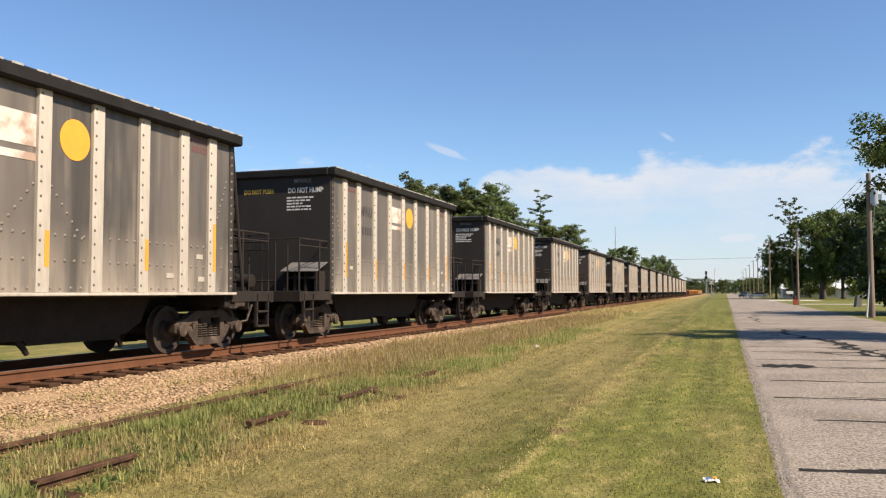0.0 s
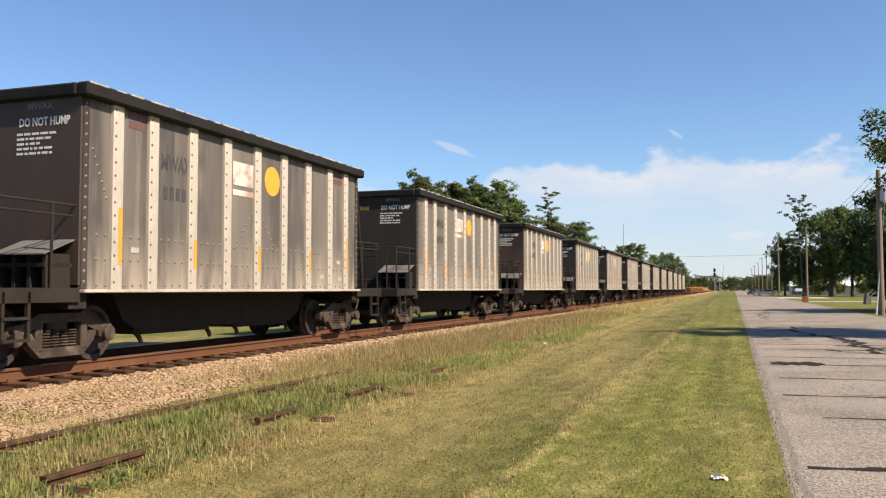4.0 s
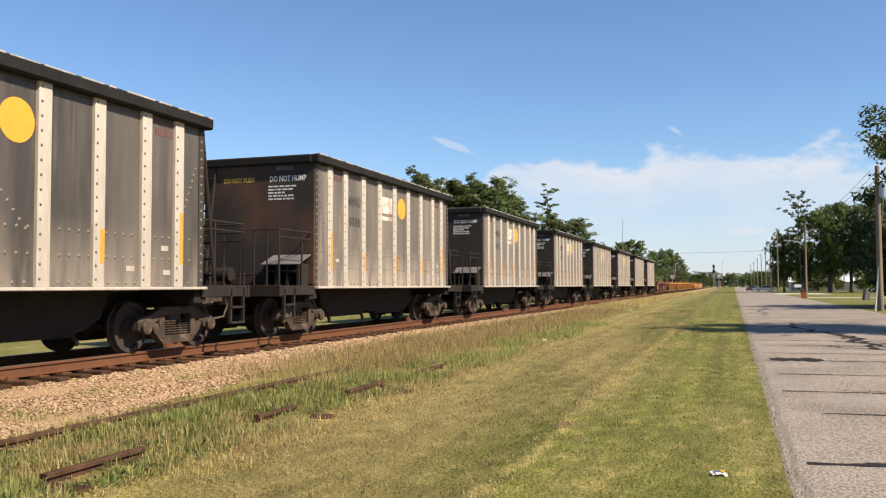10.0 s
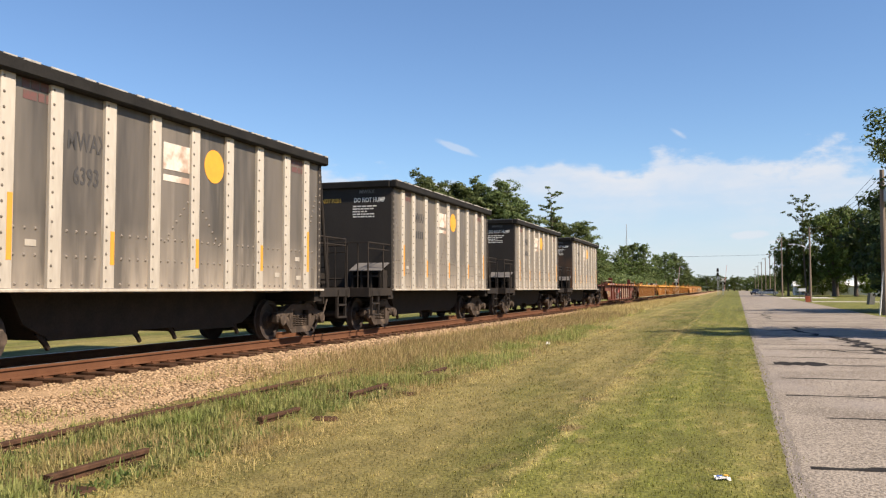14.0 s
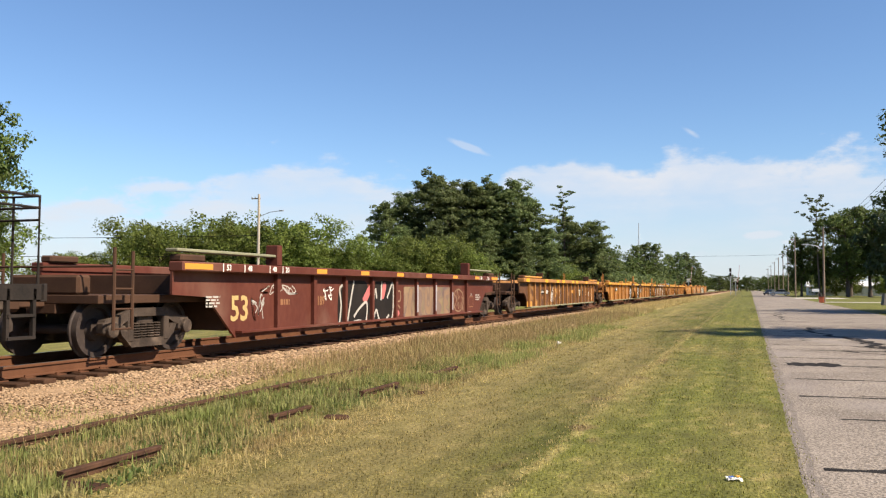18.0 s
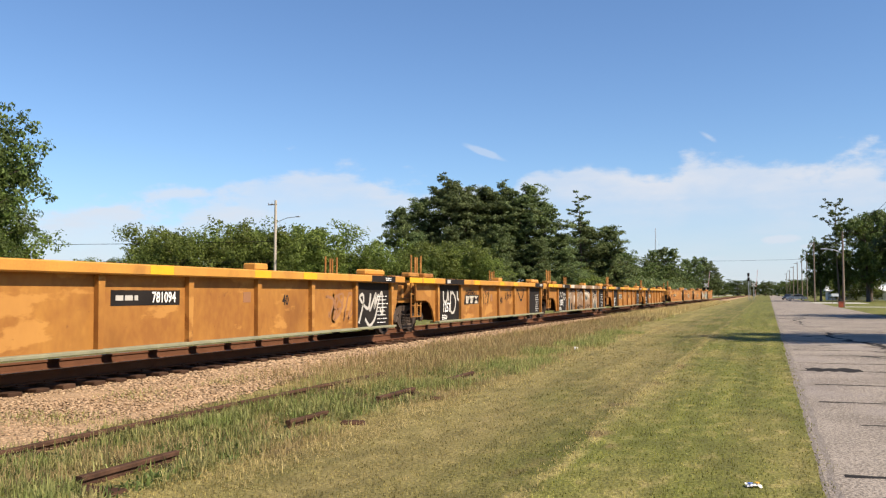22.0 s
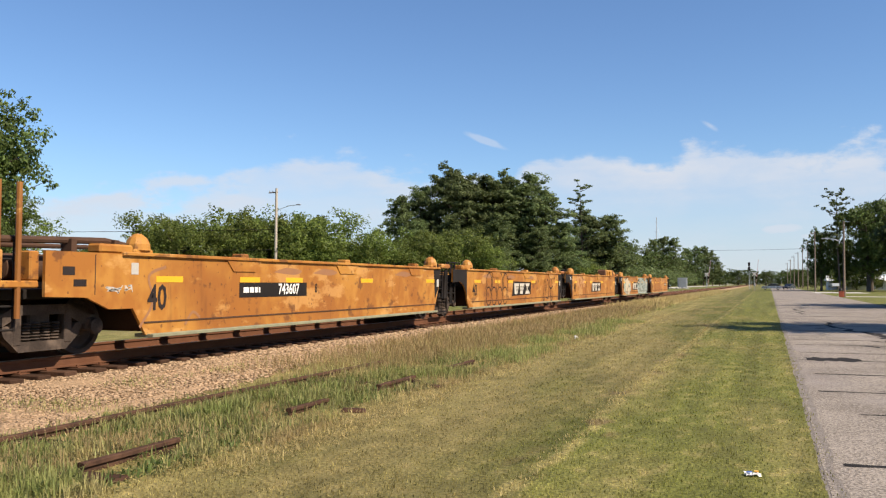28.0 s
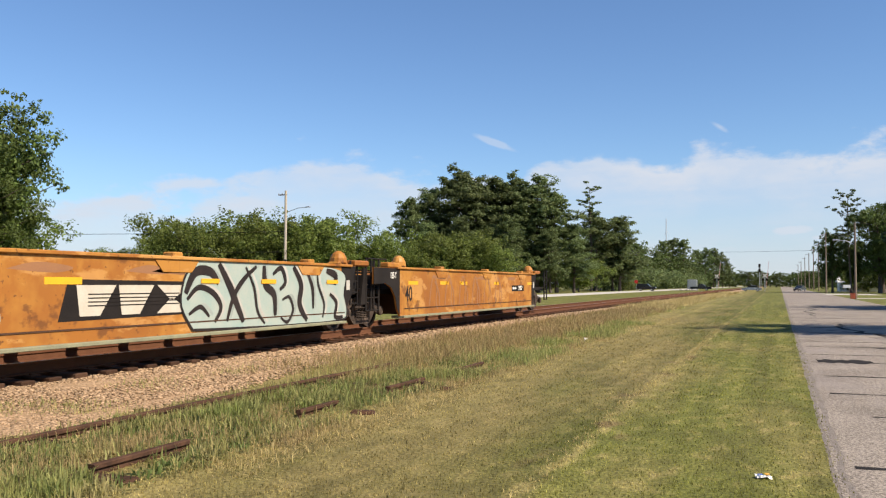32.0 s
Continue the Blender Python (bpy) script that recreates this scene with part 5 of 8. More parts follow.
        for y in (a - 1.28, a - 0.92):
            gi.tube([(1.42, y, 0.62), (1.42, y, 1.66)], 0.022, 6)
        for z in (0.66, 0.92, 1.18, 1.64):
            gi.tube([(1.42, a - 1.28, z), (1.42, a - 0.92, z)], 0.018, 6)
        gi.tube([(1.38, a - 0.30, 1.56), (1.38, a - 0.30, 1.74), (1.38, a + 0.75, 1.74), (1.38, a + 0.75, 1.56)], 0.02, 6)
        part("grab_irons", gi, BLACKP, car)
        part("brace_plate", Shape().prism([(a - 0.62, 0.62), (a - 0.34, 0.62), (a - 0.34, 1.5), (a - 0.46, 1.5)][::-1], "x", 1.30, 1.36), BLACKP, car)
    elif style == "smooth":
        # the set's own end: deck gear, tall posts and the brake stand
        part("deck_frame", Shape().box(1.05, 1.50, a - 1.25, a - 0.50, 1.02, 1.12, b=0.02).box(1.18, 1.50, a - 1.25, a - 1.08, 1.12, 1.52, b=0.02).box(1.18, 1.50, a - 0.66, a - 0.50, 1.12, 1.52, b=0.02), main, car)
        for y in (a - 1.15, a - 0.82):
            part("tall_post", Shape().tube([(1.46, y, 0.62), (1.46, y, 2.42)], 0.040, 8), YELLOW, car, "scuffed yellow post")
        part("brake_pipe", Shape().tube([(1.3, a - 1.2, 1.66), (1.3, a + 0.9, 1.72), (1.25, a + 1.5, 1.66)], 0.05, 8).tube([(0.9, a - 1.2, 1.60), (0.9, a + 1.4, 1.64)], 0.035, 8), GRIMEP, car)
        part("pipe_bracket", Shape().box(1.2, 1.4, a + 0.15, a + 0.25, 1.54, 1.72).box(1.2, 1.4, a + 1.0, a + 1.1, 1.54, 1.74), GRIMEP, car)
        part("reservoir", Shape().lathe([(-0.6, 0.02), (-0.56, 0.2), (0.56, 0.2), (0.6, 0.02)], "y", 14, (0.9, a - 0.1, 1.30)), GRIMEP, car, smooth=True)
        part("brake_stand", Shape().box(0.3, 0.9, a - 1.15, a - 0.95, 1.0, 1.9, b=0.03), GRIMEP, car)
    bogie(car, a)
    if own_rear:
        bogie(car, b)
    TRAIN.append((car, mid))
    return car, near, a, b, xo


G53, G40, G48 = "long well cars", "five-unit set of ribbed well cars", "five-unit set of smooth-sided well cars"
W = []
W.append(well_car("maroon", 38.3, 57.8, "maroon well car with graffiti, coupled behind the hoppers", G53, seed=1))
W.append(well_car("brown", 62.0, 81.6, "rust-brown ribbed well car with yellow top chord", G53, seed=2))
CUT = [86.1, 101.9, 117.7, 133.4, 149.2, 165.0]
for k in range(5):
    W.append(well_car("ribbed", CUT[k], CUT[k + 1], "weathered yellow ribbed well car with black end panels" if k in (1, 3) else "weathered yellow ribbed well car, graffiti on its side", G40, shared_front=k > 0, own_rear=k == 4, seed=10 + k))
CUT2 = [169.6, 185.4, 201.4, 217.5, 233.5, 249.4]
for k in range(5):
    W.append(well_car("smooth", CUT2[k], CUT2[k + 1], "faded orange-yellow smooth-sided well car", G48, shared_front=k > 0, own_rear=k == 4, seed=20 + k))


# ---- paint and markings on the well cars ----
def bar_text(near, y0, y1, z0, z1, rows, x, material, seed=0):
    """Small print that cannot be read: rows of short bars."""
    rnd = random.Random(seed)
    s = Shape()
    for k in range(rows):
        z = z1 - (z1 - z0) * (k + 0.5) / rows
        h = (z1 - z0) / rows * (0.28 if rows < 6 else 0.10)
        y = y0
        end = y1 - (y1 - y0) * rnd.uniform(0, 0.3)
        while y < end:
            w = rnd.uniform(0.05, 0.2)
            s.box(x, x + 0.003, y, min(y + w, end), z - h, z + h)
            y += w + 0.04
    tagged(part("small_print", s, material, near), kind="stuff")


def panel(near, name, y0, y1, z0, z1, material, x, label=""):
    return part(name, Shape().box(x, x + 0.004, y0, y1, z0, z1), material, near, label)


def tagging(near, seed, y0, y1, z0, z1, width, x, material, letters=3, label="sprayed scrawl"):
    for g in scrawl(seed, y0, y1, z0, z1, width, x, letters):
        part("graffiti", g, material, near, label)


def lines(near, material, x, width, *ctrls, label="sprayed outline"):
    for q, c in enumerate(ctrls):
        part("graffiti", stroke(curve_points(c), width, x + 0.0004 * q, False), material, near, label)


def blob(near, material, x, ctrl, label="sprayed fill"):
    pts = curve_points(list(ctrl) + [ctrl[0]], 6)[:-1]
    n = len(pts)
    part("graffiti", Shape().add([(x, y, z) for y, z in pts], [tuple(range(n))]), material, near, label)


def marks_maroon():
    car, near, a, b, x = W[0]
    lettered_block(near, "53", -7.62, 0.70, 0.50, mat("dull_tan_stencil", (0.52, 0.36, 0.14), (0.40, 0.26, 0.10), rough=0.6, scale=5, bump=0), x, wide=0.95)
    bar_text(near, -8.7, -8.25, 0.75, 0.98, 4, x, GREYW, 1)
    tagging(near, 3, -7.2, -6.75, 0.45, 1.0, 0.03, x, GREYW, 2)
    bar_text(near, -6.2, -5.55, 0.72, 0.93, 1, x, FAINT, 2)
    lettered_block(near, "73189", -4.45, 0.82, 0.22, FAINT, x)
    tagging(near, 4, -6.9, -5.4, 0.98, 1.18, 0.025, x, GREYW, 4)
    tagging(near, 5, -4.2, -3.7, 0.85, 1.15, 0.03, x, WHITEP, 2)
    for k, (y0, y1) in enumerate(((-3.45, -1.85), (-1.75, -0.2))):
        blob(near, BLACKP, x + 0.004, [(y0, 0.25), (y0 - 0.02, 0.8), (y0 + 0.15, 1.22), ((y0 + y1) / 2, 1.30), (y1, 1.25), (y1 + 0.03, 0.7), (y1 - 0.1, 0.25), ((y0 + y1) / 2, 0.2)])
    blob(near, PINKP, x + 0.006, [(-2.1, 0.85), (-1.75, 1.15), (-1.55, 1.2), (-1.7, 0.9), (-1.95, 0.75)])
    blob(near, PINKP, x + 0.006, [(-0.95, 0.85), (-0.8, 1.25), (-0.6, 1.2), (-0.75, 0.85)])
    blob(near, PINKP, x + 0.006, [(-0.1, 0.35), (0.1, 0.55), (0.35, 0.42), (0.1, 0.28)])
    lines(near, GREYW, x + 0.009, 0.07, [(-3.4, 0.22), (-3.3, 0.7), (-3.38, 1.1), (-3.15, 1.2)], [(-2.95, 0.3), (-2.75, 0.9), (-2.6, 1.3)], [(-2.9, 0.24), (-2.3, 0.3), (-1.9, 0.26), (-1.85, 0.75), (-2.3, 0.6), (-2.6, 0.4)], [(-3.15, 0.95), (-3.0, 1.1), (-2.98, 0.85)])
    lines(near, GREYW, x + 0.009, 0.07, [(-1.45, 0.25), (-1.25, 0.55), (-1.05, 0.3), (-0.7, 0.25), (-0.4, 0.4)], [(-1.4, 0.8), (-1.3, 1.1), (-1.22, 0.85)], [(-0.9, 1.3), (-0.95, 0.8)], [(-0.55, 0.85), (-0.42, 1.0), (-0.15, 1.25), (-0.12, 0.6), (-0.2, 0.3)])
    MURAL = mat("clouded_tan_mauve_spray", (0.255, 0.165, 0.092), (0.125, 0.080, 0.070), rough=0.6, scale=1.5, fine=5, soft=0.10, grain=0.3, bump=0, dirt=(0.20, 0.165, 0.075), dirt_amount=0.35)
    panel(near, "graffiti", 0.66, 4.82, 0.26, 1.16, MURAL, x + 0.001, "clouded tan, mauve and olive sprayed letters")
    for k, c in enumerate(([(0.70, 0.28), (0.95, 0.75), (1.12, 1.12), (1.34, 1.05), (1.20, 0.60), (1.22, 0.28)], [(1.70, 0.95), (1.95, 1.10), (2.15, 0.85), (2.02, 0.55), (2.12, 0.30), (1.84, 0.30), (1.76, 0.62)], [(2.35, 1.10), (2.30, 0.55), (2.55, 0.32), (2.88, 0.40), (2.95, 1.08), (2.75, 1.10), (2.72, 0.62), (2.52, 0.65), (2.52, 1.12)], [(3.30, 0.98), (3.62, 1.10), (3.80, 0.90), (3.55, 0.74), (3.85, 0.55), (3.66, 0.30), (3.28, 0.32)], [(4.05, 1.05), (4.55, 1.10), (4.50, 0.92), (4.24, 0.85), (4.50, 0.62), (4.26, 0.50), (4.60, 0.32), (4.06, 0.30)])):
        blob(near, (TAN, MAUVE)[k % 2], x + 0.0062 + 0.0004 * k, c)
        lines(near, (MAUVE, TAN)[k % 2], x + 0.009, 0.035, c + [c[0]])
    for y, h in ((1.54, 1.22), (3.11, 1.22), (4.69, 1.0)):
        panel(near, "graffiti", y - 0.052, y + 0.052, 0.42, h, mat("pale_lilac_spray", (0.40, 0.36, 0.38), (0.26, 0.21, 0.20), rough=0.6, scale=4, bump=0) if "pale_lilac_spray" not in bpy.data.materials else bpy.data.materials["pale_lilac_spray"], x + 0.0905, "pale sprayed post")
    tagging(near, 7, 4.95, 6.1, 0.38, 1.05, 0.045, x, TAN, 3)
    lines(near, TAN, x + 0.003, 0.05, [(5.0, 0.7), (5.2, 1.0), (5.6, 1.08), (6.0, 0.9), (6.05, 0.6), (5.7, 0.36), (5.25, 0.4), (5.0, 0.7)])
    lines(near, FAINT, x + 0.003, 0.022, [(6.66, 0.47), (6.66, 0.82)], [(6.66, 0.82), (7.16, 0.82)], [(7.16, 0.82), (7.16, 0.47)], [(7.16, 0.47), (6.66, 0.47)])
    lettered_block(near, "L 72-5", 6.92, 0.89, 0.075, GREYW, x)
    lines(near, TAN, x + 0.004, 0.05, [(0.15, 0.75), (0.15, 1.0), (0.4, 1.02), (0.4, 0.78), (0.15, 0.75)], [(0.05, 0.5), (0.2, 0.65), (0.4, 0.55)])
    for y in (-9.2, -4.67, -2.38, -0.09, 2.15, 4.6, 7.0, 9.2):
        panel(near, "orange_marker", y - (0.4 if abs(y) > 9 else 0.24), y + (0.4 if abs(y) > 9 else 0.24), 1.44, 1.54, ORANGE, 1.66)
    for text, y in (("53", -8.3), ("48", -7.6), ("40", -6.7), ("20", -6.2), ("48", 7.5), ("53", 8.4)):
        part("chord_number", lettering(text, 0.15, WHITEP), None, near, at=pose(1.665, y, 1.485, 0, 0, 90))
        panel(near, "chord_tick", y - 0.19, y - 0.165, 1.41, 1.56, WHITEP, 1.66)
    bar_text(near, 7.45, 8.0, 0.68, 0.92, 3, x, GREYW, 9)
    bar_text(near, 6.65, 7.0, 0.27, 0.33, 1, x, GREYW, 10)
    for y0, y1, stop in ((-9.6, -6.35, -6.3), (6.45, 9.3, 6.4)):
        part("container_rail", Shape().box(1.25, 1.50, y0, y1, 1.74, 1.80, b=0.015), PAINTGREEN, car, "faded grey-green container rail")
        part("container_stop", Shape().box(1.25, 1.55, stop - 0.09, stop + 0.09, 1.57, 2.0, b=0.02), MAROON, car)


def marks_brown():
    car, near, a, b, x = W[1]
    part("marking_panel", Shape().box(x, x + 0.004, -6.1, -4.3, 0.84, 1.06), BLACKP, near)
    bar_text(near, -6.0, -5.3, 0.88, 1.03, 1, x + 0.005, GREYW, 3)
    lettered_block(near, "56334", -4.75, 0.95, 0.17, WHITEP, x + 0.004)
    tagging(near, 13, -4.05, -3.2, 0.35, 1.2, 0.05, x, WHITEP, 3)
    blob(near, CHORD, x + 0.003, [(-3.0, 0.65), (-3.02, 1.08), (-2.6, 1.1), (-2.58, 0.7)], "yellow patch behind a faded round emblem")
    lines(near, INK, x + 0.006, 0.03, [(-2.95, 0.85), (-2.8, 1.02), (-2.65, 0.9), (-2.75, 0.72), (-2.92, 0.76), (-2.95, 0.87)])
    lines(near, GREYW, x + 0.005, 0.03, [(-1.85, 0.8), (-1.72, 1.02), (-1.52, 0.95), (-1.5, 0.7), (-1.7, 0.62), (-1.85, 0.8)])
    fleet_emblem(near, 4.05, 0.88, 1.62, 0.36, x)
    panel(near, "patched_paint", 5.46, 6.18, 0.72, 1.16, POSTY, x + 0.001)
    lettered_block(near, "53", 5.82, 0.94, 0.36, INK, x + 0.004)
    panel(near, "patched_paint", 6.5, 7.05, 0.68, 0.92, GREYW, x + 0.002)
    panel(near, "patched_paint", 6.5, 6.95, 0.30, 0.44, GREYW, x + 0.002)
    panel(near, "patched_paint", 7.52, 8.4, 0.35, 1.15, POSTY, x + 0.001)
    for z in (0.50, 0.60, 0.70, 0.79):
        panel(near, "data_grid_line", 7.62, 8.0, z - 0.008, z + 0.008, WHITEP, x + 0.004)
    for y in (7.62, 7.81, 8.0):
        panel(near, "data_grid_line", y - 0.01, y + 0.01, 0.49, 0.80, WHITEP, x + 0.0045)
    for text, y, z in (("20", 6.372, 1.18), ("40", 6.372, 1.0), ("45", 7.431, 1.18), ("53", 8.49, 1.18)):
        part("post_number", lettering(text, 0.15, INK), None, near, at=pose(x + 0.094, y, z, 0, 0, 90))
    blob(near, CHORD, x + 0.003, [(1.6, 0.9), (1.6, 1.02), (2.2, 1.03), (2.2, 0.92), (1.9, 0.85)])
    for y, z, w, h in ((-8.2, 0.42, 0.5, 0.12), (-7.1, 0.42, 0.24, 0.12)):
        panel(near, "patched_paint", y - w, y + w, z - h, z + h, CHORD, x + 0.001)
    for y in (-9.3, -5.6, -3.0, -1.6, 1.0, 2.2, 5.2, 9.4):
        panel(near, "yellow_marker", y - 0.3, y + 0.3, 1.41, 1.56, REFLECT, 1.66)
    for y0, y1 in ((-9.4, -6.1), (6.4, 9.6)):
        part("container_rail", Shape().box(1.25, 1.56, y0, y1, 1.60, 1.68, b=0.02), CHORD, car)
        part("container_stop", Shape().box(1.25, 1.58, y1 if y0 < 0 else y0 - 0.1, (y1 if y0 < 0 else y0 - 0.1) + 0.1, 1.57, 1.86, b=0.02), GRIMEP, car)


def marks_ribbed():
    for k in range(5):
        car, near, a, b, x = W[2 + k]
        for y in (a + 0.3, b - 0.7):
            panel(near, "yellow_marker", y - 0.45, y + 0.45, 1.42, 1.56, REFLECT, 1.66)
        for y in (-3.3, -0.4, 1.4):
            panel(near, "yellow_marker", y - 0.28, y + 0.28, 1.42, 1.56, REFLECT, 1.66)
        # black panels at both ends of the set's middle cars
        if k in (0, 1, 2, 3):
            panel(near, "black_end_panel", b - 3.85, b - 1.98, 0.29, 1.385, BLACKP, x, "black painted panel with white data")
            panel(near, "black_chord_panel", b - 3.5, b - 2.1, 1.405, 1.565, BLACKP, 1.66)
            bar_text(near, b - 2.75, b - 2.1, 0.34, 1.1, 8, x + 0.005, WHITEP, 40 + k)
            bar_text(near, b - 2.7, b - 2.3, 1.44, 1.53, 2, 1.665, WHITEP, 50 + k)
        if k in (1, 2, 3, 4):
            panel(near, "black_end_panel", a + 1.68, a + 3.5, 0.29, 1.385, BLACKP, x, "black painted panel with white data")
            panel(near, "black_chord_panel", a + 1.6, a + 3.3, 1.405, 1.565, BLACKP, 1.66)
            lettered_block(near, "125T", a + 2.24, 0.68, 0.29, WHITEP, x + 0.005, wide=0.82)
            bar_text(near, a + 1.85, a + 2.35, 0.32, 0.48, 3, x + 0.005, WHITEP, 60 + k)
            panel(near, "data_plate", a + 1.75, a + 2.05, 1.43, 1.54, GREYW, 1.665)
        for y in (-0.33,):
            part("container_lug", Shape().box(1.3, 1.58, y - 0.22, y + 0.22, 1.57, 1.70, b=0.02), CHORD, car)
        part("container_lug", Shape().box(1.25, 1.55, b - 3.6, b - 2.5, 1.57, 1.72, b=0.04), CHORD, car)
        part("articulation_housing", Shape().lathe([(-0.35, 0.20), (-0.3, 0.28), (0.3, 0.28), (0.35, 0.20)], "y", 14, (0.9, a - 0.5, 1.35)), YELLOW, car, smooth=True)
    # the first car of the set
    car, near, a, b, x = W[2]
    part("marking_panel", Shape().box(x, x + 0.004, -4.2, -2.6, 0.93, 1.17), BLACKP, near)
    bar_text(near, -4.1, -3.5, 0.98, 1.12, 1, x + 0.005, GREYW, 5)
    lettered_block(near, "781094", -3.0, 1.05, 0.18, WHITEP, x + 0.004)
    lettered_block(near, "40", 0.75, 0.98, 0.22, INK, x)
    panel(near, "faded_plate", -0.75, -0.5, 0.95, 1.15, FAINT, x)
    tagging(near, 15, 2.4, 3.8, 0.45, 1.1, 0.07, x, FAINT, 3)
    lines(near, GREYW, x + 0.007, 0.075, [(4.1, 0.4), (4.35, 0.9), (4.3, 1.1), (4.15, 1.0), (4.6, 0.75), (4.75, 1.12)], [(4.75, 1.1), (4.7, 0.7), (5.05, 1.12), (4.95, 0.75), (5.2, 1.1)], [(4.45, 0.5), (4.7, 0.33), (5.0, 0.5), (5.2, 0.9), (5.4, 1.15), (5.45, 0.6), (5.3, 0.75)])
    # the second: white tag on black, emblem, dark tags
    car, near, a, b, x = W[3]
    lines(near, GREYW, x + 0.007, 0.08, [(-5.95, 1.2), (-5.9, 0.9), (-5.65, 0.9), (-5.55, 1.2), (-5.5, 0.9)], [(-5.3, 1.2), (-5.3, 0.6), (-5.0, 0.55), (-4.85, 0.9), (-5.1, 1.15), (-5.3, 1.1)], [(-4.7, 1.2), (-4.65, 0.95), (-4.45, 0.95), (-4.4, 1.1)])
    fleet_emblem(near, -3.25, 0.92, 1.25, 0.26, x)
    tagging(near, 17, -3.9, -2.75, 1.02, 1.25, 0.03, x + 0.008, INK, 4)
    tagging(near, 18, -2.4, -1.3, 0.7, 1.2, 0.035, x, INK, 4)
    lettered_block(near, "40", 0.15, 0.86, 0.26, INK, x)
    lines(near, INK, x + 0.004, 0.05, [(b - 1.72, 1.28), (b - 1.58, 1.12), (b - 1.70, 0.98), (b - 1.60, 0.86)], [(b - 1.74, 0.86), (b - 1.62, 0.72), (b - 1.72, 0.58), (b - 1.66, 0.48)])
    tagging(near, 19, 0.6, 1.5, 0.85, 1.22, 0.03, x, INK, 4)
    lines(near, INK, x + 0.004, 0.08, [(2.35, 1.3), (2.6, 1.05), (2.9, 0.85), (3.2, 1.05), (3.35, 1.3)])
    panel(near, "faded_plate", -1.15, -0.95, 0.85, 1.1, FAINT, x)
    # the third: tall brown and white letters over the whole side
    car, near, a, b, x = W[4]
    FILL = mat("brown_spray_fill", (0.25, 0.145, 0.068), (0.15, 0.088, 0.046), rough=0.6, scale=1.2, fine=8, soft=0.12, bump=0, dirt=(0.46, 0.34, 0.20), dirt_amount=0.26)
    panel(near, "graffiti", -4.62, 4.12, 0.30, 1.385, FILL, x + 0.001, "broad field of brown and tan sprayed letters")
    for c in ([(-4.62, 0.31), (-4.55, 0.95), (-4.25, 1.36), (-4.62, 1.37)], [(-3.45, 1.22), (-2.95, 1.30), (-2.72, 1.28), (-2.40, 1.10), (-2.42, 0.31), (-2.30, 0.31), (-2.27, 1.24), (-1.50, 1.25), (-1.46, 1.36), (-3.4, 1.37)],
              [(-1.50, 1.22), (-1.72, 0.92), (-1.97, 0.67), (-1.76, 0.80), (-1.38, 1.10)], [(-1.78, 0.31), (-1.60, 0.50), (-1.36, 0.60), (-1.35, 0.31)], [(-1.20, 1.14), (-0.88, 1.26), (-0.55, 1.12), (-0.42, 0.98), (-0.34, 0.31), (-0.20, 0.31), (-0.22, 1.36), (-1.20, 1.37)],
              [(-0.02, 1.22), (0.50, 1.27), (1.20, 1.20), (1.55, 1.06), (1.92, 0.96), (2.04, 0.32), (2.14, 0.32), (2.10, 1.37), (0.0, 1.37)], [(2.42, 0.66), (2.56, 0.98), (2.70, 1.26), (3.05, 1.30), (3.42, 1.24), (3.58, 1.02), (3.42, 0.92), (3.12, 1.16), (2.80, 0.95)], [(3.78, 1.28), (3.86, 0.95), (4.05, 0.55), (4.11, 1.30)],
              [(-3.45, 0.31), (-3.42, 0.62), (-3.10, 0.64), (-3.08, 0.31)]):
        blob(near, INK, x + 0.0075, c, "dark gap between sprayed letters")
    for c in ([(-3.95, 0.31), (-3.93, 0.88), (-3.68, 0.92), (-3.70, 0.32)], [(2.72, 0.31), (2.92, 0.55), (3.12, 0.80), (3.30, 0.55), (3.48, 0.31)], [(0.26, 1.02), (0.52, 0.97), (0.86, 0.88), (0.62, 0.79), (0.40, 0.82)]):
        blob(near, TEAL, x + 0.0085, c, "dark teal sprayed shape")
    for c in ([(-2.70, 1.06), (-2.45, 1.00), (-2.48, 0.72), (-2.62, 0.60), (-2.72, 0.80)], [(0.05, 1.18), (0.6, 1.20), (1.15, 1.12), (1.5, 0.98), (1.3, 0.86), (1.0, 1.02), (0.5, 1.10), (0.15, 1.10)], [(3.60, 0.98), (3.80, 0.80), (3.92, 0.45), (3.75, 0.60)], [(2.46, 0.56), (2.75, 0.88), (3.0, 1.02), (2.85, 0.76), (2.6, 0.55)], [(-0.72, 1.06), (-0.50, 0.96), (-0.48, 0.78), (-0.62, 0.90)], [(0.34, 1.00), (0.52, 0.98), (0.66, 0.93), (0.48, 0.90)]):
        blob(near, CREAMP, x + 0.0080, c, "cream sprayed highlight")
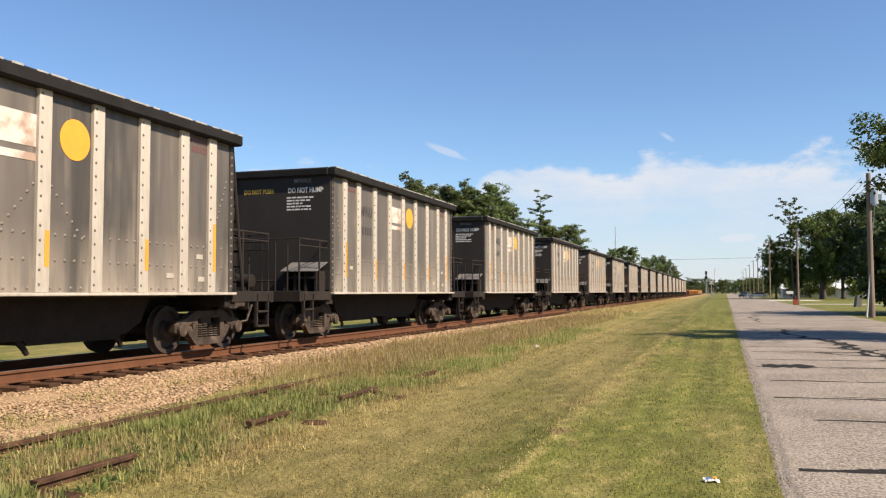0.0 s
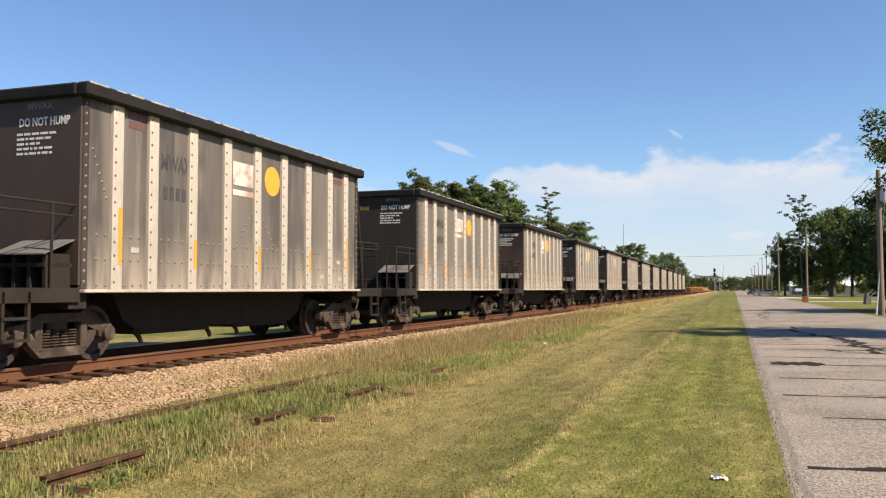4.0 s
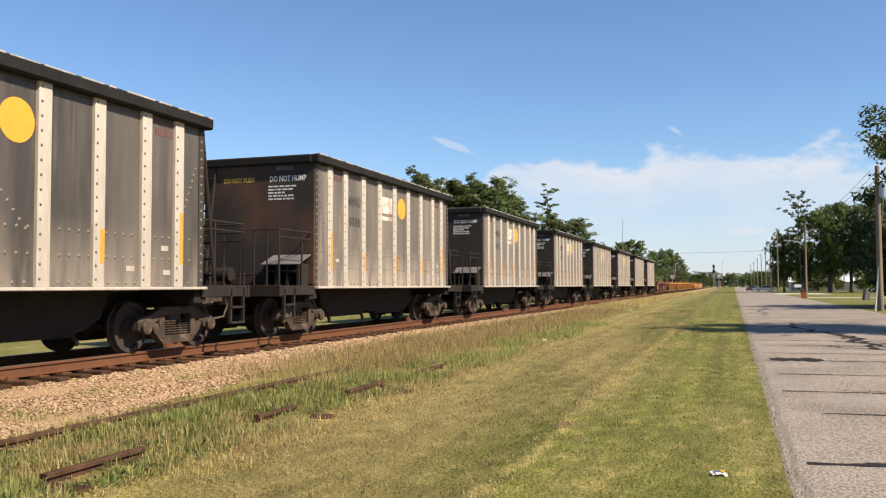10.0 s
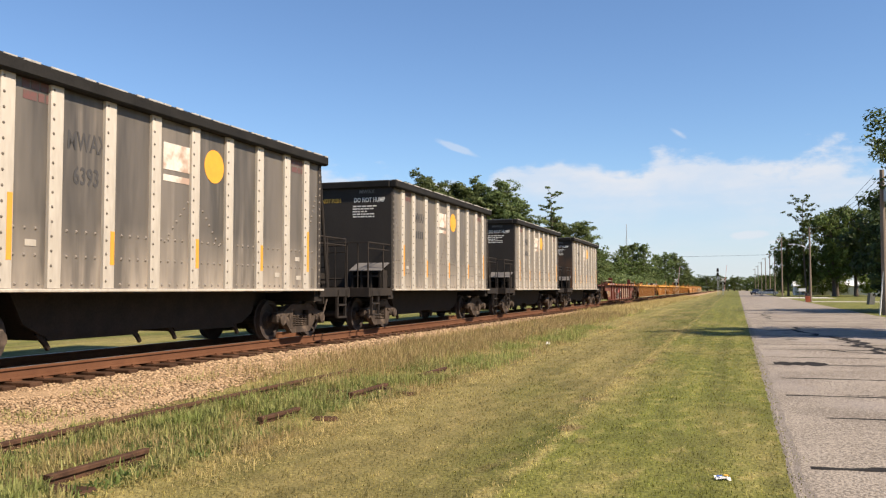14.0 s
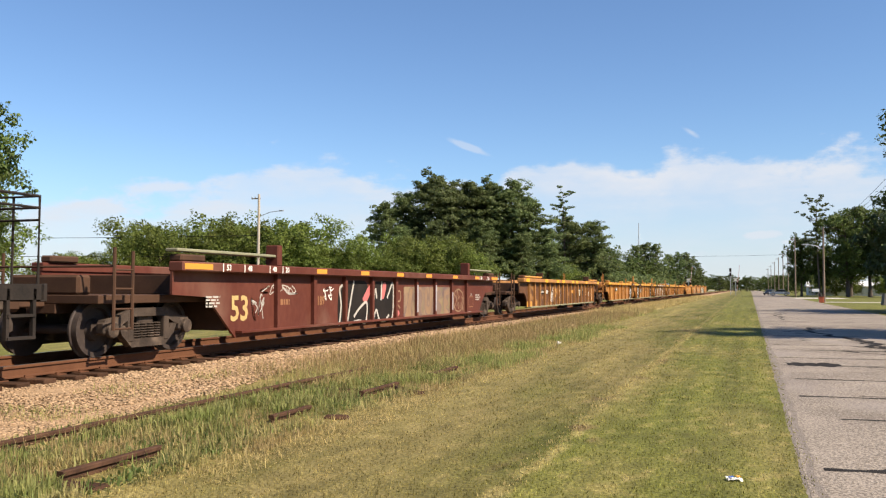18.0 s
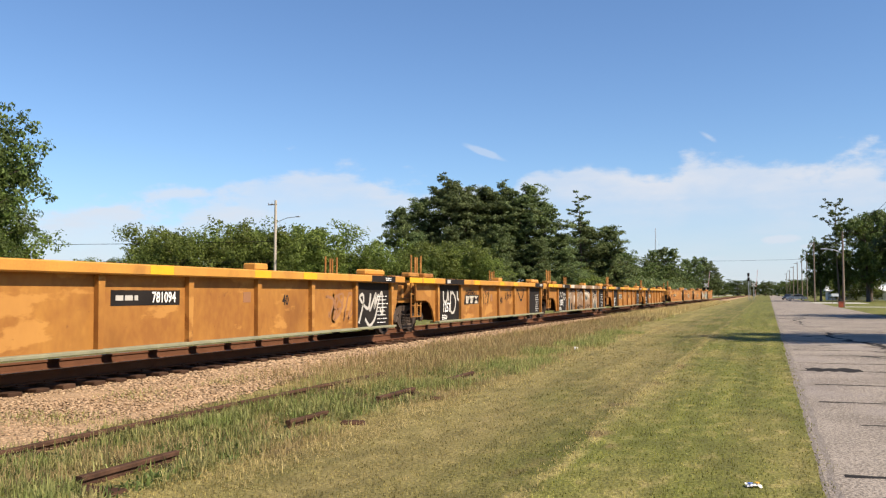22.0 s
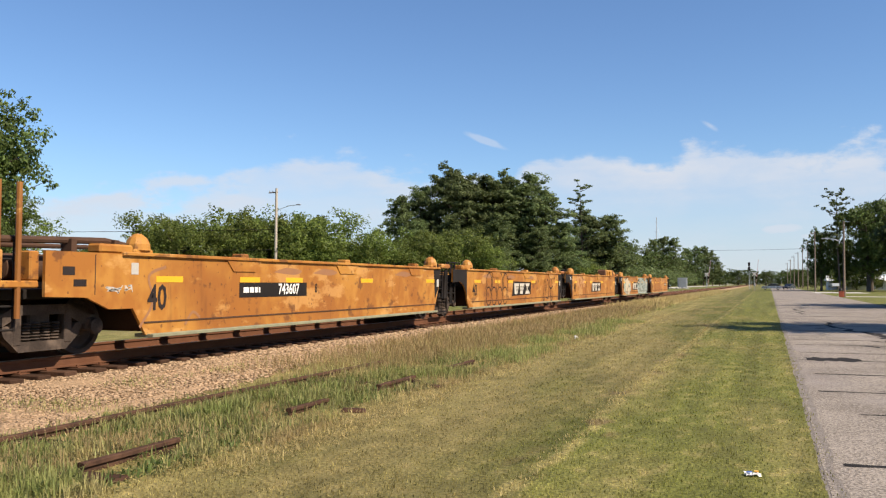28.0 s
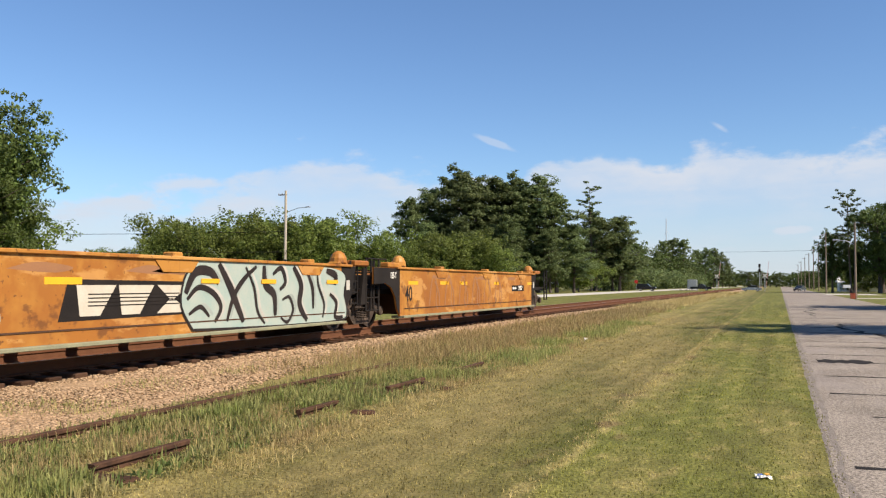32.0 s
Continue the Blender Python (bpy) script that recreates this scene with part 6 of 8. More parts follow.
    lines(near, GREYW, x + 0.0095, 0.045, [(-4.55, 0.31), (-4.5, 0.9), (-4.2, 1.3)], [(-3.98, 0.31), (-3.96, 0.85), (-3.80, 1.08), (-3.5, 1.12), (-3.3, 0.9)], [(-3.95, 0.9), (-3.65, 0.95), (-3.5, 0.8)], [(-2.72, 1.26), (-2.40, 1.10), (-2.42, 0.31)], [(-2.27, 0.31), (-2.26, 1.0), (-2.05, 1.15), (-1.85, 1.12), (-1.9, 1.0)], [(-2.26, 1.24), (-1.5, 1.25), (-1.97, 0.67), (-1.74, 0.82), (-1.36, 1.10)], [(-1.78, 0.31), (-1.36, 0.62)], [(-1.2, 1.12), (-0.88, 1.25), (-0.55, 1.12), (-0.42, 0.96), (-0.4, 0.32)], [(0.02, 0.31), (0.0, 1.21), (0.5, 1.26), (1.2, 1.19), (1.92, 0.95)], [(0.17, 1.09), (0.5, 1.06), (0.93, 0.87), (0.62, 0.72), (0.35, 0.78), (0.17, 1.09)], [(0.99, 0.67), (1.02, 0.85), (1.1, 0.95)], [(2.45, 0.52), (2.78, 0.86), (3.11, 1.10), (3.6, 0.75), (4.07, 0.31)], [(2.69, 0.31), (3.12, 0.80), (3.49, 0.31)], [(2.42, 0.64), (2.70, 1.26)], [(3.76, 1.3), (3.86, 0.95), (4.06, 0.55)], [(2.02, 0.31), (2.0, 1.0)])
    y = -4.3
    for q, w in enumerate((0.9, 1.05, 0.75, 1.1, 0.85, 0.95, 0.7, 0.9, 0.8)):
        panel(near, "chord_paint", y, y + w - 0.09, 1.405, 1.562, FILL if q % 3 else CREAMP, 1.661, "sprayed paint on the top chord")
        panel(near, "chord_paint", y + w - 0.09, y + w, 1.405, 1.562, INK, 1.661, "dark sprayed gap on the top chord")
        y += w
    tagging(near, 21, -2.9, 2.2, 0.34, 0.55, 0.03, x + 0.012, INK, 9)
    lines(near, GREYW, x + 0.007, 0.05, [(-6.0, 0.9), (-5.7, 1.2), (-5.6, 0.95), (-5.3, 1.2), (-5.1, 0.9), (-4.9, 1.15)], [(-5.2, 0.5), (-5.1, 1.1), (-4.6, 1.0), (-5.0, 0.8)])
    # the fourth: clean black panels
    car, near, a, b, x = W[5]
    fleet_emblem(near, -3.4, 0.92, 1.35, 0.28, x)
    lettered_block(near, "40", 0.43, 0.92, 0.26, INK, x)
    panel(near, "faded_plate", -1.0, -0.75, 0.92, 1.15, FAINT, x)
    lines(near, INK, x + 0.004, 0.08, [(2.6, 1.3), (2.85, 1.05), (3.1, 0.9), (3.4, 1.1), (3.6, 1.3)])
    # the fifth
    car, near, a, b, x = W[6]
    panel(near, "faded_plate", 4.4, 4.7, 0.85, 1.15, FAINT, x)
    panel(near, "dark_plate", 5.0, 5.45, 0.5, 0.72, INK, x)
    fleet_emblem(near, -3.0, 0.92, 1.35, 0.28, x)


def marks_smooth():
    for k in range(5):
        car, near, a, b, x = W[7 + k]
        for y in (a + 2.1, a + 4.4, -1.9, 1.5, b - 2.2):
            panel(near, "yellow_marker", y - 0.33, y + 0.33, 1.10, 1.20, REFLECT, x)
        lettered_block(near, "40", a + 1.80, 0.84, 0.42, INK, x, wide=0.80)
        if k in (2, 3, 4):
            s = Shape().prism([(a - 0.305, 1.115), (a + 0.345, 1.135), (a + 0.695, 1.035), (a + 0.945, 0.795), (a + 1.045, 0.495), (a + 1.22, 0.32), (a + 1.22, 1.525), (a - 0.305, 1.525)], "x", x, x + 0.005)
            part("black_end_panel", s, BLACKP, near, "black painted end over the truck")
            lettered_block(near, "125-T", a + 0.8, 1.33, 0.16, WHITEP, x + 0.006, wide=0.7)
        elif k == 1:
            s = Shape().prism([(a - 0.305, 1.115), (a + 0.345, 1.135), (a + 0.695, 1.035), (a + 0.945, 0.795), (a + 1.0, 0.62), (a + 1.0, 1.525), (a - 0.305, 1.525)], "x", x, x + 0.005)
            part("black_end_panel", s, BLACKP, near)
        if k == 0:
            tail = [(b - 1.85, 0.62), (b - 1.56, 0.96), (b - 1.36, 1.52), (b - 1.95, 1.52)]
        else:
            tail = [(b - 1.95, 0.30), (b - 1.88, 0.30), (b - 1.74, 0.50), (b - 1.44, 0.90), (b - 1.255, 1.525), (b - 1.95, 1.525)]
        part("dark_rear_panel", Shape().prism(tail, "x", x, x + 0.004), BLACKP, near, "black painted end with a white data stencil")
        panel(near, "data_plate", b - 1.72, b - 1.56, 0.98, 1.20, GREYW, x + 0.005)
        for y in (b - 1.75, a + 1.55):
            part("corner_bell", Shape().lathe([(1.60, 0.20), (1.70, 0.19), (1.80, 0.14), (1.86, 0.06), (1.87, 0.01)], "z", 12, (1.36, y, 0)).box(1.20, 1.50, y - 0.22, y + 0.22, 1.535, 1.62, b=0.03), SMOOTHY, car, "rounded container guide")
        rnd = random.Random(70 + k)
        for q in range(3):
            y = rnd.uniform(-5, 4.5)
            blob(near, FAINT, x + 0.0015, [(y - 0.5, 1.30), (y, 1.40), (y + 0.6, 1.34), (y + 0.3, 1.26)], "worn paint showing rust")
    car, near, a, b, x = W[7]
    part("marking_panel", Shape().box(x, x + 0.004, -3.85, -1.4, 0.82, 1.10), BLACKP, near)
    bar_text(near, -3.72, -2.95, 0.87, 1.05, 1, x + 0.005, WHITEP, 6)
    lettered_block(near, "743607", -2.12, 0.96, 0.22, WHITEP, x + 0.004, wide=0.9)
    lettered_block(near, "8", -1.0, 0.97, 0.2, INK, x)
    for y0, z0, w, h in ((-8.05, 1.20, 0.11, 0.06), (-7.85, 1.04, 0.12, 0.05)):
        panel(near, "dark_plate", y0, y0 + w * 2, z0, z0 + h * 2, INK, x)
    panel(near, "data_plate", a + 1.20, a + 1.36, 1.22, 1.40, GREYW, x)
    panel(near, "end_seam", a + 0.45, a + 0.465, 0.92, 1.50, GRIMEP, x)
    tagging(near, 61, a + 0.65, a + 1.25, 0.93, 1.06, 0.022, x, GREYW, 3)
    lines(near, FAINT, x + 0.004, 0.05, [(-6.5, 0.4), (-6.2, 0.8), (-6.3, 1.2), (-5.9, 1.35)], [(-5.4, 0.4), (-5.2, 0.6), (-5.0, 0.5)])
    # the second: dark bubble outlines
    car, near, a, b, x = W[8]
    fleet_emblem(near, -0.3, 0.87, 2.3, 0.44, x)
    for y in (-4.6, -3.95, -3.25, -2.6):
        lines(near, INK, x + 0.004, 0.045, [(y - 0.3, 0.45), (y - 0.35, 0.8), (y - 0.05, 0.95), (y + 0.2, 0.75), (y + 0.15, 0.4), (y - 0.15, 0.32), (y - 0.3, 0.45)], [(y - 0.25, 0.9), (y - 0.28, 1.3), (y + 0.05, 1.45), (y + 0.28, 1.2), (y + 0.2, 0.8)])
    tagging(near, 24, -2.4, -1.8, 1.18, 1.35, 0.03, x, INK, 3)
    tagging(near, 26, 4.2, 5.3, 1.28, 1.47, 0.045, x + 0.003, INK, 5)
    lines(near, INK, x + 0.004, 0.05, [(3.6, 0.5), (3.95, 0.42), (4.3, 0.5)], [(4.3, 0.95), (4.6, 0.85), (5.0, 0.95)])
    lines(near, INK, x + 0.004, 0.05, [(3.15, 0.35), (3.3, 0.9), (3.5, 1.25), (3.6, 0.9), (3.4, 0.4), (3.15, 0.35)], [(3.9, 0.6), (3.8, 1.0), (4.0, 1.25), (4.2, 0.9), (4.1, 0.4)], [(4.35, 1.25), (4.4, 0.9), (4.8, 0.9), (4.75, 1.25)], [(4.5, 0.9), (4.55, 0.35), (4.85, 0.4), (4.85, 0.85)])
    # the third: faded pink cloud, emblem
    car, near, a, b, x = W[9]
    fleet_emblem(near, -0.35, 0.87, 2.4, 0.44, x)
    ROSE = mat("faded_rose_spray", (0.46, 0.25, 0.11), (0.40, 0.19, 0.06), rough=0.6, bump=0, scale=3)
    lines(near, ROSE, x + 0.004, 0.12, [(-5.7, 0.85), (-5.62, 1.3), (-5.4, 1.42), (-5.35, 1.1), (-5.5, 0.95)], [(-5.15, 0.85), (-5.2, 1.25), (-4.95, 1.42), (-4.75, 1.2), (-4.95, 1.02)], [(-4.6, 0.9), (-4.55, 1.4), (-4.3, 1.05), (-4.1, 1.42), (-4.05, 0.88)], [(-3.85, 0.9), (-3.8, 1.3), (-3.6, 1.42)], label="faded rose scrawl")
    lines(near, INK, x + 0.006, 0.03, [(-3.35, 0.9), (-3.35, 1.12), (-3.2, 1.12), (-3.2, 0.9), (-3.35, 0.9)])
    fr = part("container_frame", Shape().box(1.1, 1.45, 3.2, 5.7, 1.80, 1.92, b=0.02).box(1.1, 1.45, 3.2, 3.7, 1.55, 1.81).box(1.1, 1.45, 4.1, 4.4, 1.55, 1.81).box(1.1, 1.45, 5.1, 5.7, 1.55, 1.81).box(1.05, 1.42, 3.2, 5.7, 1.55, 1.62), CHORD, car)
    for y in (3.08, 5.82):
        part("corner_casting", Shape().prism([(y - 0.2, 1.55), (y + 0.2, 1.55), (y + 0.16, 1.8), (y, 1.93), (y - 0.15, 1.84)][::-1], "x", 1.05, 1.48), BROWNY, fr, "rusty brown corner casting")
    part("frame_pocket", Shape().box(1.12, 1.3, 4.45, 5.05, 1.62, 1.8), BLACKP, fr)
    # the fourth: pale rounded shape, emblem, silver letters
    car, near, a, b, x = W[10]
    fleet_emblem(near, -0.50, 0.87, 2.4, 0.46, x)
    blob(near, MINT, x + 0.003, [(-6.0, 0.55), (-5.9, 1.3), (-5.2, 1.4), (-4.4, 1.3), (-3.3, 1.2), (-2.9, 0.7), (-3.2, 0.5), (-4.6, 0.35), (-5.4, 0.4)])
    PALE = mat("pale_cream_spray", (0.46, 0.385, 0.26), (0.40, 0.33, 0.22), rough=0.6, scale=2, bump=0)
    blob(near, PALE, x + 0.006, [(-5.45, 0.55), (-5.3, 0.95), (-5.5, 1.3), (-5.2, 1.35), (-4.6, 1.5), (-3.9, 1.45), (-3.65, 1.2), (-3.75, 0.95), (-3.4, 0.75), (-3.45, 0.35), (-4.2, 0.3), (-4.9, 0.5)])
    lines(near, INK, x + 0.009, 0.06, [(-5.45, 0.52), (-5.3, 0.95), (-5.5, 1.32), (-5.2, 1.36), (-4.6, 1.5), (-3.9, 1.46), (-3.65, 1.2), (-3.75, 0.95), (-3.38, 0.75), (-3.43, 0.33)], [(-5.45, 0.52), (-4.9, 0.48), (-4.3, 0.75), (-3.75, 0.95)], [(-4.9, 0.3), (-4.6, 0.5), (-4.35, 0.3)])
    # a silver field cut by dark flowing strokes; no letters
    blob(near, MINT, x + 0.008, [(0.85, 0.34), (0.55, 0.75), (0.62, 1.2), (0.9, 1.5), (2.2, 1.5), (4.0, 1.5), (5.6, 1.46), (6.2, 1.3), (6.15, 0.9), (6.3, 0.5), (6.0, 0.31), (4.0, 0.29), (2.2, 0.31)], "silver sprayed field")
    swoops = (
        [(0.66, 0.95), (0.9, 1.3), (1.3, 1.32), (1.55, 1.12)], [(0.7, 0.85), (1.0, 1.05), (1.4, 0.95), (1.62, 0.7), (1.45, 0.45)], [(0.75, 0.6), (1.05, 0.72), (1.3, 0.55)],
        [(1.55, 1.46), (1.85, 1.1), (2.05, 0.8), (2.3, 0.42)], [(1.8, 0.45), (2.0, 0.9), (2.3, 1.2), (2.7, 1.44)], [(2.35, 1.42), (2.62, 1.05), (2.75, 0.6), (3.0, 0.36)],
        [(2.95, 1.46), (3.0, 1.1), (3.3, 0.9), (3.35, 0.5)], [(3.25, 1.3), (3.55, 1.42), (3.7, 1.15), (3.5, 1.0)], [(3.55, 0.45), (3.8, 0.36), (4.0, 0.6), (3.85, 0.85), (3.6, 0.8)],
        [(4.0, 1.46), (4.3, 1.1), (4.25, 0.7), (4.55, 0.36)], [(4.5, 1.4), (4.75, 1.05), (4.8, 0.6)], [(4.95, 1.44), (5.0, 1.1), (5.25, 0.7), (5.2, 0.4)], [(5.35, 1.4), (5.75, 1.3), (5.7, 1.1)], [(5.5, 0.9), (5.8, 0.7), (5.75, 0.4), (6.1, 0.38)])
    for q, c in enumerate(swoops):
        part("graffiti", stroke(curve_points(c), (0.17, 0.11, 0.08)[q % 3], x + 0.011 + 0.0004 * q), INK, near, "dark sprayed stroke")
        part("graffiti", stroke(curve_points([(p + 0.10, d + 0.03) for p, d in c]), 0.07, x + 0.0096 + 0.0001 * q), GREYW if q % 2 else SILVER, near, "pale highlight stroke")
    lines(near, INK, x + 0.018, 0.045, [(0.85, 0.34), (0.55, 0.75), (0.62, 1.2), (0.9, 1.5)], [(0.85, 0.34), (2.2, 0.31), (4.0, 0.29), (6.0, 0.31), (6.3, 0.5), (6.15, 0.9)])
    for y in (1.3, 3.1, 5.6):
        panel(near, "yellow_marker", y - 0.25, y + 0.25, 1.12, 1.2, REFLECT, x + 0.022)
    # the last: brown drips and its dark number panel
    car, near, a, b, x = W[11]
    part("marking_panel", Shape().box(x, x + 0.004, 3.3, 4.9, 0.86, 1.08), BLACKP, near)
    bar_text(near, 3.4, 3.9, 0.91, 1.03, 1, x + 0.005, WHITEP, 8)
    lettered_block(near, "743607", 4.4, 0.97, 0.16, WHITEP, x + 0.004)
    for y in (-4.4, -3.2, -2.0, -0.8, 0.4, 1.6):
        lines(near, FAINT, x + 0.004, 0.07, [(y - 0.3, 0.5), (y - 0.2, 1.0), (y, 1.35), (y + 0.25, 1.1), (y + 0.2, 0.6), (y + 0.35, 0.4)], [(y + 0.1, 1.2), (y + 0.4, 0.9), (y + 0.45, 0.5)])


marks_maroon()
marks_brown()
marks_ribbed()
marks_smooth()


# ---- trees ----
def leaf_cloud(rng, centres, radii, count, size, flat=0.7, tight=0.40):
    """Small leaves in tight tufts over the skins of uneven clumps: verts and quads."""
    per = 9
    n = len(centres)
    d = rng.normal(size=(n, per, 3))
    d[:, :, 2] = d[:, :, 2] * 0.9 + 0.35
    d /= np.linalg.norm(d, axis=2)[:, :, None]
    squash = np.array([1, 1, flat])
    tufts = (centres[:, None] + d * (radii[:, None] * rng.uniform(0.45, 1.0, (n, per)))[:, :, None] * squash).reshape(-1, 3)
    tr = np.repeat(radii, per) * tight * rng.uniform(0.55, 1.35, n * per)
    out = d.reshape(-1, 3)
    which = rng.choice(n * per, count, p=tr ** 2 / (tr ** 2).sum())
    g = rng.normal(size=(count, 3))
    g /= np.linalg.norm(g, axis=1)[:, None]
    p = tufts[which] + g * (tr[which] * rng.random(count) ** 0.45)[:, None] * squash
    face = g * 0.8 + out[which] * 0.5 + rng.normal(size=(count, 3)) * 0.55 + np.array([0, 0, 0.25])
    u = np.cross(face, rng.normal(size=(count, 3)))
    u /= np.linalg.norm(u, axis=1)[:, None] + 1e-9
    w = np.cross(face, u)
    w /= np.linalg.norm(w, axis=1)[:, None] + 1e-9
    s = size * rng.uniform(0.6, 1.35, count)[:, None]
    a, b = u * s, w * s * 0.55
    v = np.stack([p - a, p - b * 0.9, p + a, p + b], 1).reshape(-1, 3)
    f = np.arange(count * 4).reshape(-1, 4)
    return v, f


def tree_meshes(seed, height, spread, kind, leaves, size, own=None, lowest=None, puff=1.0):
    """Trunk with limbs, and a crown of leaves in uneven clumps. kind: broad, pine, thin, bush."""
    rng = np.random.default_rng(seed)
    wood = Shape()
    lean = rng.normal(0, 0.02, 2)
    top = {"broad": 0.82, "pine": 0.97, "thin": 0.98, "bush": 0.74}[kind]
    r0 = height * {"broad": 0.024, "pine": 0.014, "thin": 0.011, "bush": 0.015}[kind]
    spine = [(lean[0] * z + 0.012 * height * math.sin(3 * z / height + seed), lean[1] * z, z) for z in np.linspace(0, height * top, 8)]
    wood.tube(spine, [r0 * (1.25 if i == 0 else 1) * (1 - 0.85 * i / 7) for i in range(8)], 8)
    cs, rs = [], []
    nl = {"broad": 34, "pine": 46, "thin": 26, "bush": 22}[kind]
    lo = lowest if lowest is not None else {"broad": 0.20, "pine": 0.18, "thin": 0.42, "bush": 0.06}[kind]
    for k in range(nl):
        h = lo + (top - lo) * (k + rng.random()) / nl
        base = np.array(spine[min(7, int(h / top * 7))])
        base[2] = h * height
        ang = k * 2.4 + rng.normal(0, 0.5)
        u = (h - lo) / (1.0 - lo)
        if kind == "pine":
            full = 0.62 + 0.38 * math.sin(math.pi * min(1.0, 0.25 + 0.8 * u)) if u < 0.70 else 1.22 * (1 - u) ** 0.5 + 0.05
        else:
            full = {"broad": math.sin(math.pi * (0.22 + 0.70 * u)) ** 0.6, "thin": 0.45 + 0.55 * math.sin(7.0 * u + seed) ** 2, "bush": math.sin(math.pi * (0.35 + 0.5 * u)) ** 0.6}[kind]
        reach = spread * full * rng.uniform(0.3 if kind == "thin" else 0.45, 1.12)
        rise = {"broad": 0.30, "pine": 0.24, "thin": 0.45, "bush": 0.35}[kind] * reach
        tip = base + np.array([math.cos(ang) * reach, math.sin(ang) * reach, rise + rng.normal(0, 0.02) * height])
        midp = (base + tip) / 2 + np.array([0, 0, -0.06 * reach])
        wood.tube([base, midp, tip], [r0 * 0.30, r0 * 0.18, r0 * 0.05], 5, caps=False)
        m = {"broad": 3, "pine": 3, "thin": 3, "bush": 3}[kind]
        for q in range(m):
            f = (q + 1.0) / m
            cs.append(base + (tip - base) * f + rng.normal(0, 0.05 * spread, 3))
            rs.append(spread * {"broad": 0.25, "pine": 0.25, "thin": 0.15, "bush": 0.33}[kind] * puff * rng.uniform(0.55, 1.3))
    cs, rs = np.array(cs), np.array(rs)
    v, f = leaf_cloud(rng, cs, rs, leaves, size, {"pine": 0.72, "broad": 0.75, "thin": 0.5, "bush": 0.85}[kind])
    mt = own or {"broad": LEAF, "pine": PINE, "thin": PINE, "bush": SHRUB}[kind]
    return wood.mesh("trunk", BARK, True), from_arrays("crown", v, f, mt)


STOCK = {}
for i in range(3):
    STOCK["broad", i] = tree_meshes(40 + i, 14, 6.0, "broad", 15000, 0.17)
    STOCK["pine", i] = tree_meshes(60 + i, 22, 5.2, "pine", 24000, 0.19)
    STOCK["bush", i] = tree_meshes(80 + i, 8, 4.2, "bush", 13000, 0.13)
    STOCK["far_broad", i] = tree_meshes(140 + i, 14, 6.0, "broad", 3000, 0.36, None, 0.05)
    STOCK["far_pine", i] = tree_meshes(160 + i, 22, 5.2, "pine", 3400, 0.44, None, 0.10)
    STOCK["far_bush", i] = tree_meshes(180 + i, 8, 4.2, "bush", 1500, 0.34, PINE)
    STOCK["high_broad", i] = tree_meshes(150 + i, 14, 5.2, "broad", 15000, 0.19, None, 0.20)
for i in range(2):
    STOCK["oak", i] = tree_meshes(43 + i, 14, 6.0, "broad", 34000, 0.13)
STOCK["oak", 2] = tree_meshes(45, 14, 6.6, "broad", 70000, 0.12, None, 0.60, 1.0)
STOCK["yew", 0] = tree_meshes(87, 8, 4.2, "bush", 30000, 0.15, DARKLEAF)
STOCK["thin", 0] = tree_meshes(95, 20, 3.2, "thin", 6000, 0.15)
STOCK["thin", 1] = tree_meshes(97, 20, 4.2, "thin", 5000, 0.17, LEAF)


def tree(kind, i, x, y, h, wide=1.0, turn=0.0, label="", group=""):
    trunk, crown = STOCK[kind, i]
    plain = kind.replace("far_", "").replace("high_", "").replace("oak", "broad").replace("yew", "bush")
    base = {"broad": 14, "pine": 22, "bush": 8, "thin": 20}[plain]
    s = h / base
    names = {"broad": "broadleaf_tree", "pine": "pine_tree", "bush": "thicket_tree", "thin": "sparse_tree"}
    t = thing(names[plain], label or {"broad": "dark green broadleaf tree with a dense uneven crown", "pine": "tall dark green pine with layered branches", "bush": "bright green bushy tree in the thicket beyond the track", "thin": "tall sparse tree with thin upper branches"}[plain], "tree", pose(x, y, -0.05, 0, 0, turn) @ Matrix.Diagonal((s * wide, s * wide, s, 1)), group=group)
    part("trunk", trunk, None, t)
    part("crown", crown, None, t)
    return t


